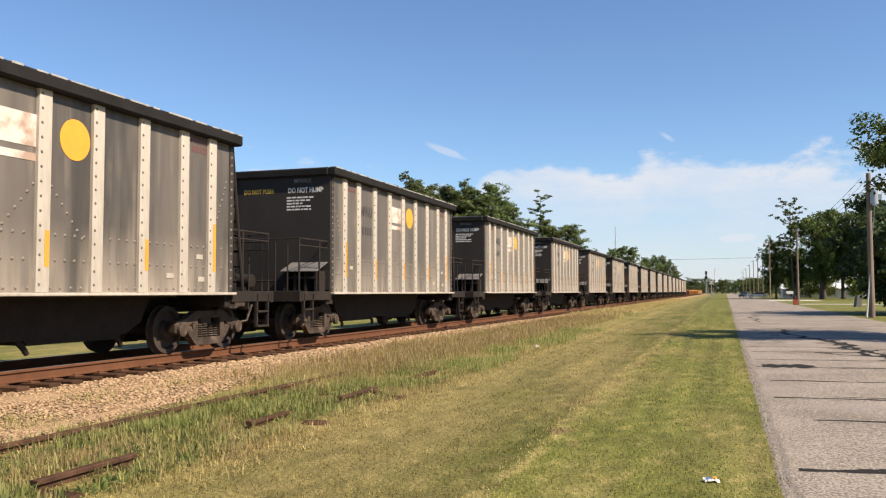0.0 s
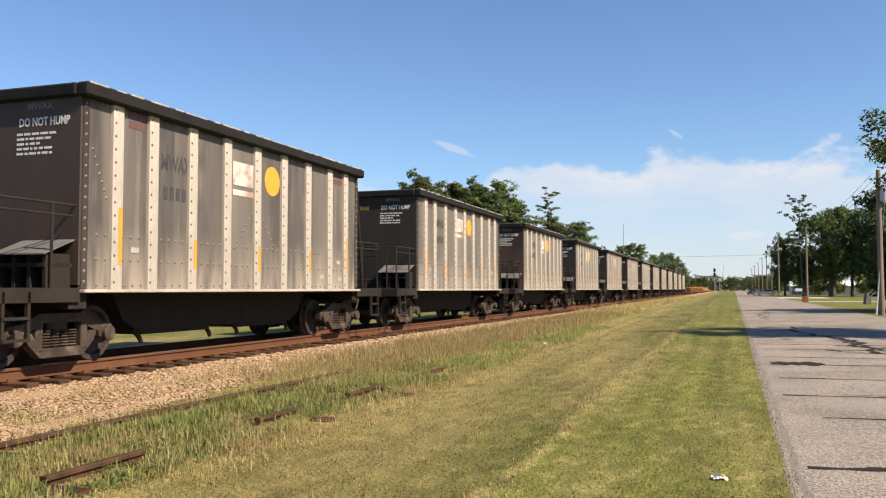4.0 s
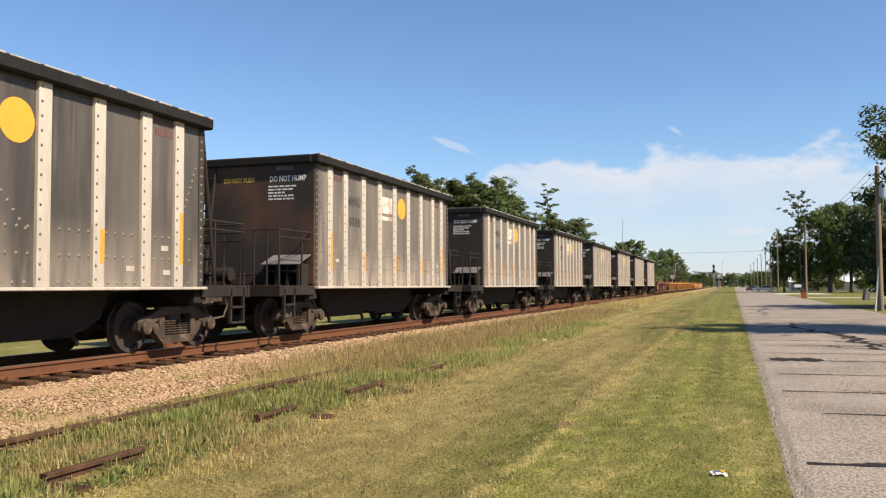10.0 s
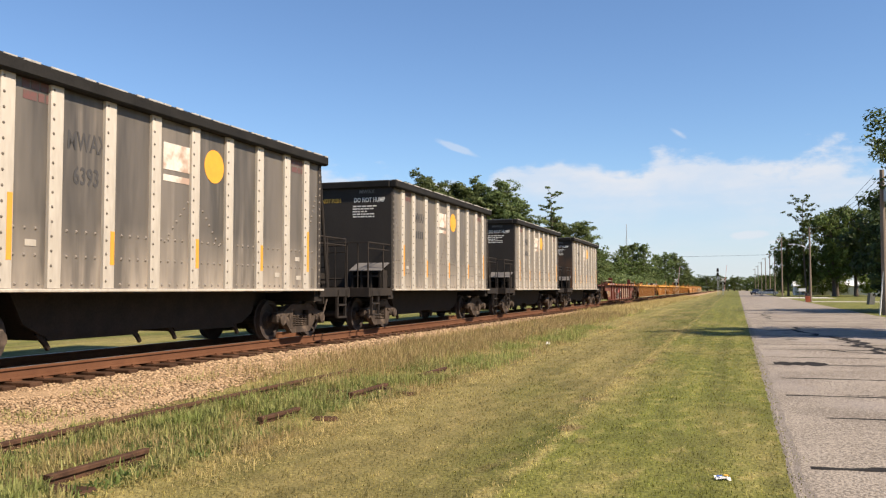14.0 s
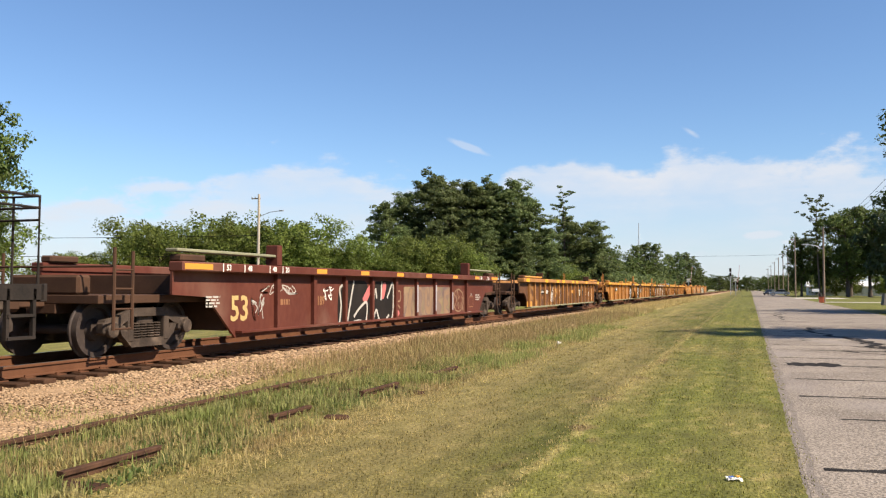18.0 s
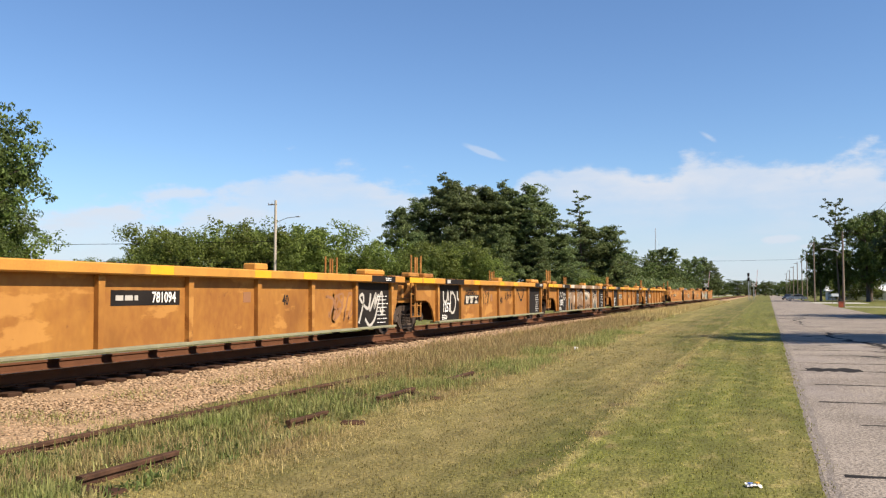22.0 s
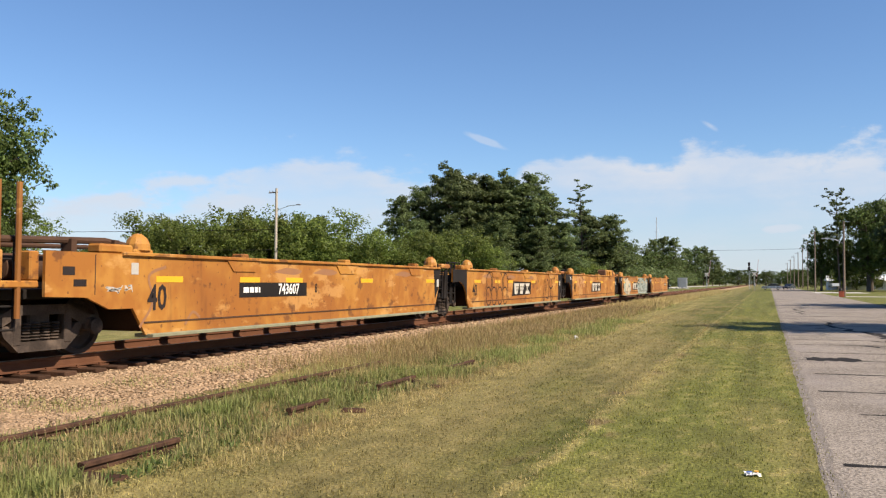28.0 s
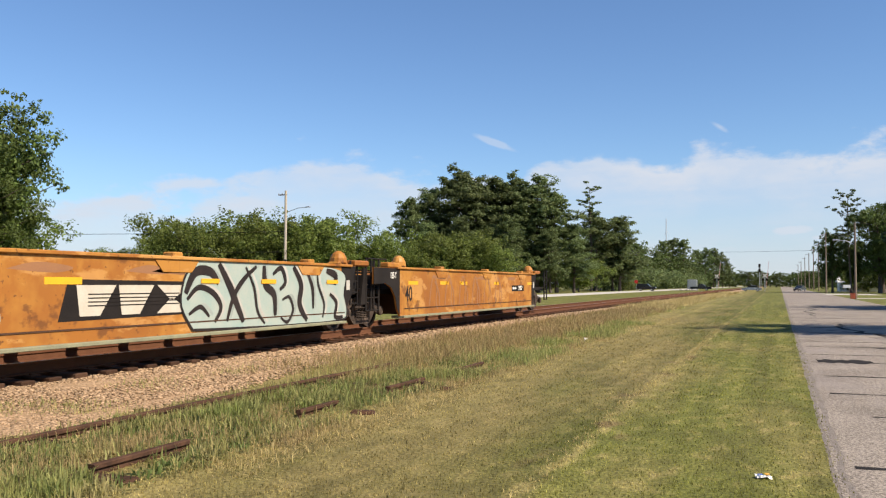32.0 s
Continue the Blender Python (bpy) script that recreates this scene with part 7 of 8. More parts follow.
def woods():
    rnd = random.Random(11)
    # thicket beyond the far road
    for k in range(22):
        x = -76 + 2.0 * k + rnd.uniform(-1.2, 1.2)
        y = 82 + 1.0 * k + rnd.uniform(-3, 4)
        tall = 5.6 if k < 3 else 10.6 if 5 <= k <= 9 else 9.6 if k < 16 else 8.2
        tree("bush", k % 3, x, y, tall * rnd.uniform(0.72, 1.12), rnd.uniform(0.85, 1.2), rnd.uniform(0, 360), group="thicket beyond the track")
    for k in range(14):
        tree("bush", k % 3, -76 + 3.0 * k, 77 + 1.8 * k + rnd.uniform(-2, 2), rnd.uniform(4.0, 6.0), rnd.uniform(1.1, 1.5), rnd.uniform(0, 360), group="thicket beyond the track")
    # the big pine stand
    for x, y, h, w in ((-59.8, 137, 16.5, 1.1), (-57.2, 140, 18.5, 1.15), (-52.6, 141, 22.0, 1.2), (-50.0, 142, 20.6, 1.3), (-47, 144, 20.4, 1.4), (-43.0, 145, 20.8, 1.4), (-39.0, 146, 20.4, 1.3), (-36.0, 147, 17.5, 1.35), (-33.0, 148, 12.0, 1.4), (-53, 150, 19, 1.2), (-45, 152, 19, 1.2), (-58.5, 148, 15, 1.2), (-50, 136, 13, 1.2), (-42, 138, 13, 1.2), (-56, 134, 12, 1.2), (-36, 142, 11, 1.2)):
        tree("pine", rnd.randrange(3), x, y, h, w, rnd.uniform(0, 360), group="pine stand beyond the track")
    for x, y, h, w in ((-37.0, 186, 17.5, 1.35), (-32.0, 190, 16.5, 1.5), (-34, 192, 13, 1.5)):
        tree("pine", rnd.randrange(3), x, y, h, w, rnd.uniform(0, 360), group="pines along the far road")
    tree("thin", 0, -37.6, 184, 23.2, 1.1, 40, "tall thin half-bare pine rising over its neighbours")
    for k in range(30):
        y = 215 + 14 * k
        tree("far_pine" if k % 3 else "far_broad", k % 3, -40 - 0.3 * rnd.uniform(0, 40), y + rnd.uniform(-5, 5), rnd.uniform(12, 16), 1.2, rnd.uniform(0, 360), group="far wood along the railway")
    for x, y, h, w in ((-47, 392, 21.0, 1.1), (-43, 400, 22.5, 1.1), (-38.5, 396, 21.5, 1.1), (-39, 470, 20.0, 1.2), (-34.5, 474, 21.0, 1.2), (-30.5, 480, 21.0, 1.2), (-26.5, 484, 19.0, 1.2), (-23, 488, 13.0, 1.3)):
        tree("far_pine", rnd.randrange(3), x, y, h, w, rnd.uniform(0, 360), group="far wood along the railway")
    for k in range(34):
        tree("far_bush", k % 3, -38 + rnd.uniform(-3, 3), 205 + 11 * k, rnd.uniform(5, 8), 1.5, rnd.uniform(0, 360), "dark brush under the far trees", group="brush under the pines")
    for k in range(10):
        tree("bush", k % 3, -39 + rnd.uniform(-4, 3), 150 + 20 * k, rnd.uniform(4, 8), 1.5, rnd.uniform(0, 360), group="brush under the pines")
    for x, y, h in ((-118, 150, 14), (-112, 158, 12), (-105, 160, 13), (-98, 165, 16.5), (-93, 166, 16), (-125, 160, 12)):
        tree("far_pine", rnd.randrange(3), x, y, h, 0.9, rnd.uniform(0, 360), group="pines behind the thicket")
    # the tall tree that stands at the edge of the view
    tree("oak", 0, -50.2, 38.5, 15.8, 0.95, 10, "tall broadleaf tree with dead grey twigs and yellowing lower leaves")
    tree("oak", 1, -48.6, 40.5, 9.5, 0.85, 100, "younger broadleaf tree with yellowing leaves")
    tree("broad", 2, -52.5, 41.0, 13.5, 0.9, 200, "broadleaf tree crowding the tall one beside it")
    tree("bush", 1, -49.8, 42.5, 7.5, 1.2, 60)
    tree("broad", 0, -52.0, 43.5, 13.5, 0.9, 250, "broadleaf tree crowding the tall one beside it")
    # along the street
    tree("oak", 2, 9.0, 31.0, 7.6, 1.25, 30, "large oak overhanging the street, dark in shade")
    tree("yew", 0, 12.6, 60.5, 7.6, 1.0, 30, "dense dark conifer beside the street")
    tree("yew", 0, 13.0, 64.5, 8.4, 1.0, 130, "dense dark conifer beside the street")
    tree("broad", 1, 17.6, 68.0, 11.5, 0.9, 200)
    tree("high_broad", 1, 11.2, 192, 13.8, 0.72, 30, "dark rounded broadleaf tree by the street", group="trees along the street")
    for x, y, h, w in ((19.5, 188, 18.5, 0.85), (24.0, 192, 20.5, 0.8), (29.0, 186, 20.0, 0.9), (22.0, 204, 18.0, 0.9), (34, 182, 20, 0.9), (15.6, 196, 12.0, 0.75)):
        tree("high_broad", rnd.randrange(3), x, y, h, w, rnd.uniform(0, 360), "tall broadleaf tree on the lawn beside the street", group="trees along the street")
    for x, y, h in ((17.5, 226, 5.0), (24, 224, 6.0), (31, 222, 6.0)):
        tree("bush", 1, x, y, h, 1.3, rnd.uniform(0, 360), "rounded green shrub tree behind the white building", group="trees along the street")
    tree("thin", 1, 14.2, 186, 20.0, 0.95, 10, "tall airy tree with a small open crown")
    for k in range(14):
        tree("far_broad", k % 3, 13 + rnd.uniform(0, 9), 230 + 25 * k, rnd.uniform(7, 10), 1.1, rnd.uniform(0, 360), group="far trees along the street")
    for k in range(32):
        tree("far_broad", k % 3, -75 + 4.5 * k, 640 + rnd.uniform(-40, 60), rnd.uniform(9, 13), 1.6, rnd.uniform(0, 360), group="trees on the horizon")


woods()


# ---- poles and wires ----
def pole(x, y, h, r=0.15, arm=0, label="weathered wooden utility pole", lamp=0.0, wood=POLEM):
    p = thing("utility_pole", label, "utility pole", pose(x, y, 0), group="utility poles")
    part("shaft", Shape().tube([(0, 0, -0.2), (0, 0, h)], [r, r * 0.7], 10), wood, p)
    if arm:
        part("cross_arm", Shape().box(-arm, 0.15, -0.06, 0.06, h - 0.55, h - 0.42), POLEM, p)
        for q in (-arm + 0.05, -arm / 2):
            part("insulator", Shape().lathe([(h - 0.42, 0.05), (h - 0.3, 0.06), (h - 0.24, 0.03)], "z", 8, (q, 0, 0)), GALV, p)
    if lamp:
        s = Shape().tube([(0, 0, h - 2.6), (-lamp * 0.5, 0, h - 2.1), (-lamp, 0, h - 2.0)], 0.04, 6)
        arm_o = part("lamp_arm", s, GALV, p)
        part("lamp_head", Shape().box(-lamp - 0.5, -lamp + 0.1, -0.12, 0.12, h - 2.06, h - 1.92, b=0.05), GALV, arm_o)
    return p


def wires(a, b, sag, r=0.014):
    pts = []
    for k in range(13):
        t = k / 12
        pts.append((a[0] + (b[0] - a[0]) * t, a[1] + (b[1] - a[1]) * t, a[2] + (b[2] - a[2]) * t - sag * 4 * t * (1 - t)))
    s = Shape().tube(pts, r, 5)
    thing("overhead_wire", "thin dark overhead wire strung between poles", "wire", shape=s, material=BLACK)


pole(-53.3, 85.0, 12.4, 0.20, arm=1.0, lamp=-3.2, label="sun-bleached wooden utility pole with a lamp arm", wood=POLEPALE)
wires((-53.3, 85, 7.6), (-140, 80, 9.2), 0.5, 0.03)
wires((-53.3, 85, 5.2), (-140, 60, 6.0), 0.4, 0.03)
pole(8.5, 55.4, 8.6, 0.18, label="weathered utility pole with a grey transformer box")
pole(8.7, 107.5, 8.8, 0.14, lamp=1.85)
pole(9.1, 174, 11.5, 0.15, arm=0.8)
for k, y in enumerate((230, 262, 300, 345, 400, 460)):
    pole(9.4 + 0.004 * y, y, 12.0, 0.15, arm=1.0)




# ---- grass, weeds, stones ----
def blades(name, rng, xy, height, width, material, lean=0.35, label="", category="grass"):
    """Single bent blades rooted at xy, as one mesh of narrow triangles."""
    n = len(xy)
    h = height * rng.uniform(0.55, 1.3, n)
    ang = rng.uniform(0, 2 * np.pi, n)
    tilt = np.abs(rng.normal(0, lean, n))
    out = np.stack([np.cos(ang), np.sin(ang)], 1)
    side = np.stack([-np.sin(ang), np.cos(ang)], 1)
    z0 = np.array([lawn_height(x, y) + (bank(x) if x < TRACK + 3.2 else 0) for x, y in xy]) - 0.01
    w = (width * rng.uniform(0.6, 1.4, n) / 2)[:, None]
    base = xy
    mid = base + out * (h * 0.5 * tilt * 0.72)[:, None]
    tip = base + out * (h * tilt)[:, None]
    hz = h * np.cos(np.minimum(tilt, 1.45))
    v = np.empty((n, 5, 3))
    v[:, 0, :2], v[:, 1, :2] = base - side * w, base + side * w
    v[:, 2, :2], v[:, 3, :2] = mid + side * w * 0.8, mid - side * w * 0.8
    v[:, 4, :2] = tip
    v[:, 0, 2] = v[:, 1, 2] = z0
    v[:, 2, 2] = v[:, 3, 2] = z0 + hz * 0.55 + h * tilt.clip(0, 1.4) * 0.12
    v[:, 4, 2] = z0 + hz * (1.0 - 0.38 * tilt.clip(0, 1.0))
    i = np.arange(n)[:, None] * 5
    f = np.concatenate([i + np.array([[0, 1, 2]]), i + np.array([[0, 2, 3]]), i + np.array([[3, 2, 4]])])
    ob = new(name, from_arrays(name, v.reshape(-1, 3), f, material))
    return tagged(ob, label, category, kind="stuff")


def scatter(rng, n, x0, x1, y0, y1, power=1.6):
    """Points in a strip, thinning out with distance."""
    u = rng.random(n)
    a, b = y0 ** (1 - power), y1 ** (1 - power)
    y = (a + (b - a) * u) ** (1 / (1 - power))
    x = rng.uniform(x0, x1, n)
    return np.stack([x, y], 1)


def clumped(rng, clumps, per, x0, x1, y0, y1, spread, power=1.3):
    c = scatter(rng, clumps, x0, x1, y0, y1, power)
    return np.repeat(c, per, 0) + rng.normal(0, spread, (clumps * per, 2))


def patchy(rng, xy, size, keep, seed):
    """Keeps points where a slow noise is high, so that growth stands in patches."""
    q = np.array([noise.noise((x / size, y / size * 0.6, seed)) for x, y in xy])
    return xy[q + rng.normal(0, 0.12, len(xy)) > keep]


def off_rails(rng, xy):
    """Thins the growth on the heads of the old siding's rails, which show bare."""
    x, y = xy[:, 0] - SIDING, xy[:, 1]
    keep = np.ones(len(xy), bool)
    for rail, spans in ((-0.75, ((5.0, 7.2), (8.7, 9.5), (11.9, 14.2))), (0.75, ((5.4, 6.4), (8.6, 9.3), (10.9, 12.1)))):
        on = np.abs(x - rail) < 0.10
        keep &= ~on | (rng.random(len(xy)) < 0.25)
        for a, b in spans:
            clear = (x > rail - 0.10) & (x < rail + 0.26) & (y > a - 0.25) & (y < b)
            keep &= ~clear | (rng.random(len(xy)) < 0.16)
    return xy[keep]


def grasses():
    rng = np.random.default_rng(7)
    xy = scatter(rng, 165000, -6.4, 1.2, 4.4, 95, 1.75)
    edge = road_left(xy[:, 1]) + 0.05 * np.sin(xy[:, 1] * 3.1) + 0.05 * np.sin(xy[:, 1] * 7.7) + np.abs(rng.normal(0, 0.05, len(xy)))
    xy = xy[(xy[:, 0] < edge) & (rng.random(len(xy)) < np.clip((98 - xy[:, 1]) / 50, 0, 1))]
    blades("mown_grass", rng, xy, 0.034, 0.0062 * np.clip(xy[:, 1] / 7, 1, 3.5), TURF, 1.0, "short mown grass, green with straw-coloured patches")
    # the rough strip over the old siding
    def rough(clumps, per, x0, x1, y0, y1, spread, size, keep, seed, high, wide, material, lean, label, power=1.3):
        xy = patchy(rng, clumped(rng, clumps, per, x0, x1, y0, y1, spread, power), size, keep, seed)
        stony = np.array([ballast_edge(y) for y in xy[:, 1]]) - 0.1
        xy = xy[(xy[:, 0] > stony) | (rng.random(len(xy)) < 0.12)]
        blades("rough_grass", rng, off_rails(rng, xy), high, wide * 1.15, material, lean, label)
    rough(2600, 24, -6.9, -4.5, 4.2, 34, 0.05, 0.6, 0.10, 2.0, 0.155, 0.008, BLADE, 1.2, "longer unmown grass growing over the siding")
    rough(260, 60, -6.2, -5.0, 7.6, 11.2, 0.10, 0.7, 0.08, 3.0, 0.19, 0.010, GREENBLADE, 1.0, "lush green tussock between the siding rails")
    rough(240, 60, -6.5, -4.7, 4.4, 6.6, 0.09, 0.6, 0.16, 5.0, 0.17, 0.009, GREENBLADE, 1.1, "lush green tussock between the siding rails")
    rough(1500, 34, -6.9, -4.7, 4.6, 17, 0.10, 0.8, 0.06, 23.0, 0.085, 0.017, WEED, 1.5, "low broad weeds spreading over the old siding")
    rough(420, 40, -6.7, -4.8, 6.4, 17, 0.10, 0.9, 0.08, 27.0, 0.18, 0.008, GREENBLADE, 1.4, "lush green tussock between the siding rails")
    rough(1500, 18, -6.9, -4.3, 4.2, 40, 0.09, 1.3, 0.0, 6.0, 0.15, 0.006, DRYBLADE, 1.3, "dry straw grass among the siding rails")
    xy = patchy(rng, clumped(rng, 520, 26, -8.7, -6.8, 5.5, 26, 0.11), 1.0, 0.12, 9.0)
    blades("rough_grass", rng, off_rails(rng, xy), 0.11, 0.007, BLADE, 1.0, "tufts of grass creeping into the ballast")
    xy = patchy(rng, scatter(rng, 42000, -6.9, -3.9, 4.2, 40, 1.4), 0.9, -0.12, 15.0)
    xy = xy[xy[:, 0] > np.array([ballast_edge(y) for y in xy[:, 1]])]
    blades("dead_thatch", rng, off_rails(rng, xy), 0.09, 0.007, DRYBLADE, 1.9, "flattened dead straw between the siding rails")
    # the tall dry strip at the foot of the ballast
    xy = clumped(rng, 3400, 22, -8.2, -6.0, 11.5, 60, 0.17, 1.15)
    xy = xy[rng.random(len(xy)) < np.clip((xy[:, 1] - 11.5) / 9, 0.05, 1)]
    blades("tall_dry_grass", rng, xy, 0.27, 0.00045 * xy[:, 1].clip(10, 60), DRYBLADE, 0.75, "tall dry grass along the foot of the ballast")
    xy = patchy(rng, clumped(rng, 1000, 22, -8.0, -5.6, 12, 60, 0.16, 1.15), 1.8, 0.02, 18.0)
    blades("tall_dry_grass", rng, xy, 0.24, 0.00045 * xy[:, 1].clip(10, 60), BLADE, 0.75, "green growth among the tall dry grass")
    blades("tall_dry_grass", rng, clumped(rng, 1200, 16, -8.4, -6.2, 50, 170, 0.25, 1.02), 0.34, 0.028, DRYBLADE, 0.6, "tall dry grass along the foot of the ballast")
    xy = patchy(rng, clumped(rng, 900, 26, -6.0, -4.4, 12.5, 34, 0.12, 1.1), 1.6, 0.03, 12.0)
    blades("tall_green_grass", rng, xy, 0.20, 0.009, GREENBLADE, 0.7, "tall green weeds beside the siding")
    # a dead strip left by the mower
    y = rng.uniform(5, 36, 3500)
    xy = np.stack([-1.78 + 0.05 * np.sin(y * 0.4) + rng.normal(0, 0.06, 3500), y], 1)
    blades("dead_grass_line", rng, xy, 0.045, 0.008, DRYBLADE, 0.8, "straw-coloured line of dead grass left by mowing")


def stones():
    rng = np.random.default_rng(9)
    cube = np.array([(x, y, z) for z in (-1, 1) for y in (-1, 1) for x in (-1, 1)], float)
    quads = np.array([(0, 2, 3, 1), (4, 5, 7, 6), (0, 1, 5, 4), (2, 6, 7, 3), (0, 4, 6, 2), (1, 3, 7, 5)])
    xy = scatter(rng, 40000, -9.45, -6.5, 4.2, 42, 1.3)
    edge = np.array([ballast_edge(y) for y in xy[:, 1]])
    xy = xy[xy[:, 0] < edge + np.abs(rng.normal(0, 0.12, len(xy)))]
    xy = np.concatenate([xy, scatter(rng, 3500, -12.2, -9.3, 5.0, 30, 1.3)])
    n = len(xy)
    size = rng.uniform(0.008, 0.024, n) * np.clip(xy[:, 1] / 10, 0.9, 1.9)
    v = cube[None] * (1 + rng.uniform(-0.38, 0.25, (n, 8, 3)))
    ax = rng.normal(size=(n, 3))
    ax /= np.linalg.norm(ax, axis=1)[:, None]
    a = rng.uniform(0, 3.1, n)
    K = np.zeros((n, 3, 3))
    K[:, 0, 1], K[:, 0, 2], K[:, 1, 0], K[:, 1, 2], K[:, 2, 0], K[:, 2, 1] = -ax[:, 2], ax[:, 1], ax[:, 2], -ax[:, 0], -ax[:, 1], ax[:, 0]
    R = np.eye(3) + np.sin(a)[:, None, None] * K + (1 - np.cos(a))[:, None, None] * (K @ K)
    v = np.einsum("nij,nkj->nki", R, v) * size[:, None, None] * np.array([1, 1, 0.4])
    z = np.array([bank(x) if x < -7.6 else lawn_height(x, y) + 0.012 for x, y in xy])
    v += np.concatenate([xy, (z + size * 0.25)[:, None]], 1)[:, None, :]
    f = (np.arange(n)[:, None, None] * 8 + quads[None]).reshape(-1, 4)
    tagged(new("ballast_stones", from_arrays("ballast_stones", v.reshape(-1, 3), f, STONE)), "loose tan and pinkish crushed stones of the ballast", "ballast", kind="stuff")


grasses()
stones()


# ---- small things on the grass ----
def litter():
    s = Shape()
    rnd = random.Random(3)
    v, w = [], 7
    for j in range(w):
        for i in range(w):
            v.append((-0.075 + 0.025 * i, -0.05 + 0.017 * j, 0.03 + rnd.uniform(-0.018, 0.022)))
    s.add(v, [(j * w + i, j * w + i + 1, (j + 1) * w + i + 1, (j + 1) * w + i) for j in range(w - 1) for i in range(w - 1)])
    t = thing("crisp_packet", "crumpled silver-white wrapper lying in the grass", "litter", pose(-0.10, 7.25, 0.0, 0, 0, 20) @ Matrix.Diagonal((0.8, 0.8, 0.8, 1)), shape=s, material=WHITEP)
    part("blue_print", Shape().box(-0.06, -0.01, -0.03, 0.0, 0.05, 0.058), mat("blue_print", (0.05, 0.12, 0.45), rough=0.3, bump=0), t)
    part("yellow_print", Shape().box(0.02, 0.06, -0.02, 0.02, 0.052, 0.060), REFLECT, t)
    thing("paper_scrap", "white scrap of paper in the rough grass", "litter", pose(-4.78, 22.66, 0.02, 0, 20, 30), shape=Shape().box(-0.05, 0.05, -0.03, 0.03, 0, 0.09, b=0.01), material=WHITEP)
    for x, y, turn, l in ((-4.65, 11.6, -35, 0.55), (-4.95, 11.9, -50, 0.6), (-4.55, 9.0, 15, 0.3)):
        thing("rotten_timber", "grey rotten piece of sleeper lying beside the siding", "timber", pose(x, y, 0.02, 0, 0, turn), shape=Shape().box(-l / 2, l / 2, -0.08, 0.08, -0.05, 0.03, b=0.03), material=TIE)


litter()


# ---- vehicles and street furniture ----
def motor_car(x, y, turn, paint, label, kind="saloon"):
    """A parked or driven car, its front towards +y; body, glass, wheels and lights are parts."""
    c = thing("car", label, "car", pose(x, y, 0, 0, 0, turn), group="cars near the crossing")
    if kind == "pickup":
        body = [(-2.7, 0.45), (-2.75, 1.05), (-0.75, 1.08), (1.05, 1.1), (2.55, 1.0), (2.7, 0.75), (2.65, 0.42)]
        cab = [(-0.75, 1.08), (-0.6, 1.72), (0.5, 1.75), (1.15, 1.1)]
    elif kind == "suv":
        body = [(-2.3, 0.42), (-2.35, 1.05), (1.0, 1.08), (2.2, 0.95), (2.35, 0.7), (2.3, 0.4)]
        cab = [(-2.25, 1.05), (-1.95, 1.68), (0.3, 1.70), (1.1, 1.08)]
    else:
        body = [(-2.25, 0.38), (-2.3, 0.88), (-1.5, 0.95), (0.95, 0.95), (2.1, 0.82), (2.3, 0.6), (2.25, 0.34)]
        cab = [(-1.75, 0.93), (-1.05, 1.42), (0.15, 1.44), (1.1, 0.94)]
    part("body", Shape().prism(body[::-1], "x", -0.9, 0.9), paint, c)
    part("cabin", Shape().prism(cab[::-1], "x", -0.78, 0.78), GLASS, c, "dark glazed cabin")
    part("roof", Shape().box(-0.76, 0.76, cab[1][0] + 0.05, cab[2][0] - 0.02, cab[1][1] - 0.02, cab[2][1] + 0.03, b=0.03), paint, c)
    wh = Shape().lathe([(-0.1, 0.2), (-0.1, 0.33), (0.1, 0.33), (0.1, 0.2)], "x", 14).mesh("wheel", TYRE)
    for sx in (-0.82, 0.82):
        for wy in (-1.4, 1.4):
            w = part("wheel", wh, None, c, at=pose(sx, wy, 0.33))
            part("rim", Shape().lathe([(-0.11, 0.02), (-0.11, 0.2), (0.11, 0.2), (0.11, 0.02)], "x", 10), GALV, w)
        e = body[-2]
        part("headlight", Shape().box(sx * 0.8 - 0.15, sx * 0.8 + 0.15, e[0] - 0.1, e[0] - 0.02, e[1] - 0.02, e[1] + 0.1, b=0.02), WHITEP, c)
        part("tail_light", Shape().box(sx * 0.85 - 0.12, sx * 0.85 + 0.12, body[1][0] - 0.01, body[1][0] + 0.06, 0.72, 0.9, b=0.02), mat("red_lens", (0.5, 0.02, 0.02), rough=0.3, bump=0) if "red_lens" not in bpy.data.materials else bpy.data.materials["red_lens"], c)
    return c


SILVERCAR = mat("silver_car_paint", (0.30, 0.34, 0.40), (0.26, 0.30, 0.36), rough=0.25, metal=0.5, scale=2, bump=0)
DARKCAR = mat("black_car_paint", (0.015, 0.016, 0.02), rough=0.2, scale=2, bump=0)
BLUECAR = mat("dark_blue_car_paint", (0.030, 0.036, 0.050), rough=0.25, scale=2, bump=0)
DRIVEN = []
DRIVEN.append((motor_car(8.4, 215, 90, SILVERCAR, "silver-grey saloon waiting beside the street, then crossing the line"), [(0, 8.4, 215, 90), (16, 7.9, 215, 90), (21, 7.4, 215, 90), (24.5, 6.2, 215, 90), (27.5, 2.4, 215, 90), (29, 0.4, 215, 90), (30, -1.2, 215, 90), (31, -3.2, 215, 90), (32, -5.1, 215, 90)]))
DRIVEN.append((motor_car(-26, 232, -90, DARKCAR, "black pickup truck driving up to the crossing", "pickup"), [(0, -27.5, 232, -90), (27, -27.2, 232, -90), (29, -24.0, 232, -90), (30, -22.6, 232, -90), (31, -20.6, 232, -90), (32, -18.0, 232, -90)]))
DRIVEN.append((motor_car(-33, 206, -90, DARKCAR, "dark sport utility car on the far road", "suv"), [(0, -34.0, 206, -90), (29, -33.0, 206, -90), (32, -28.6, 206, -90)]))
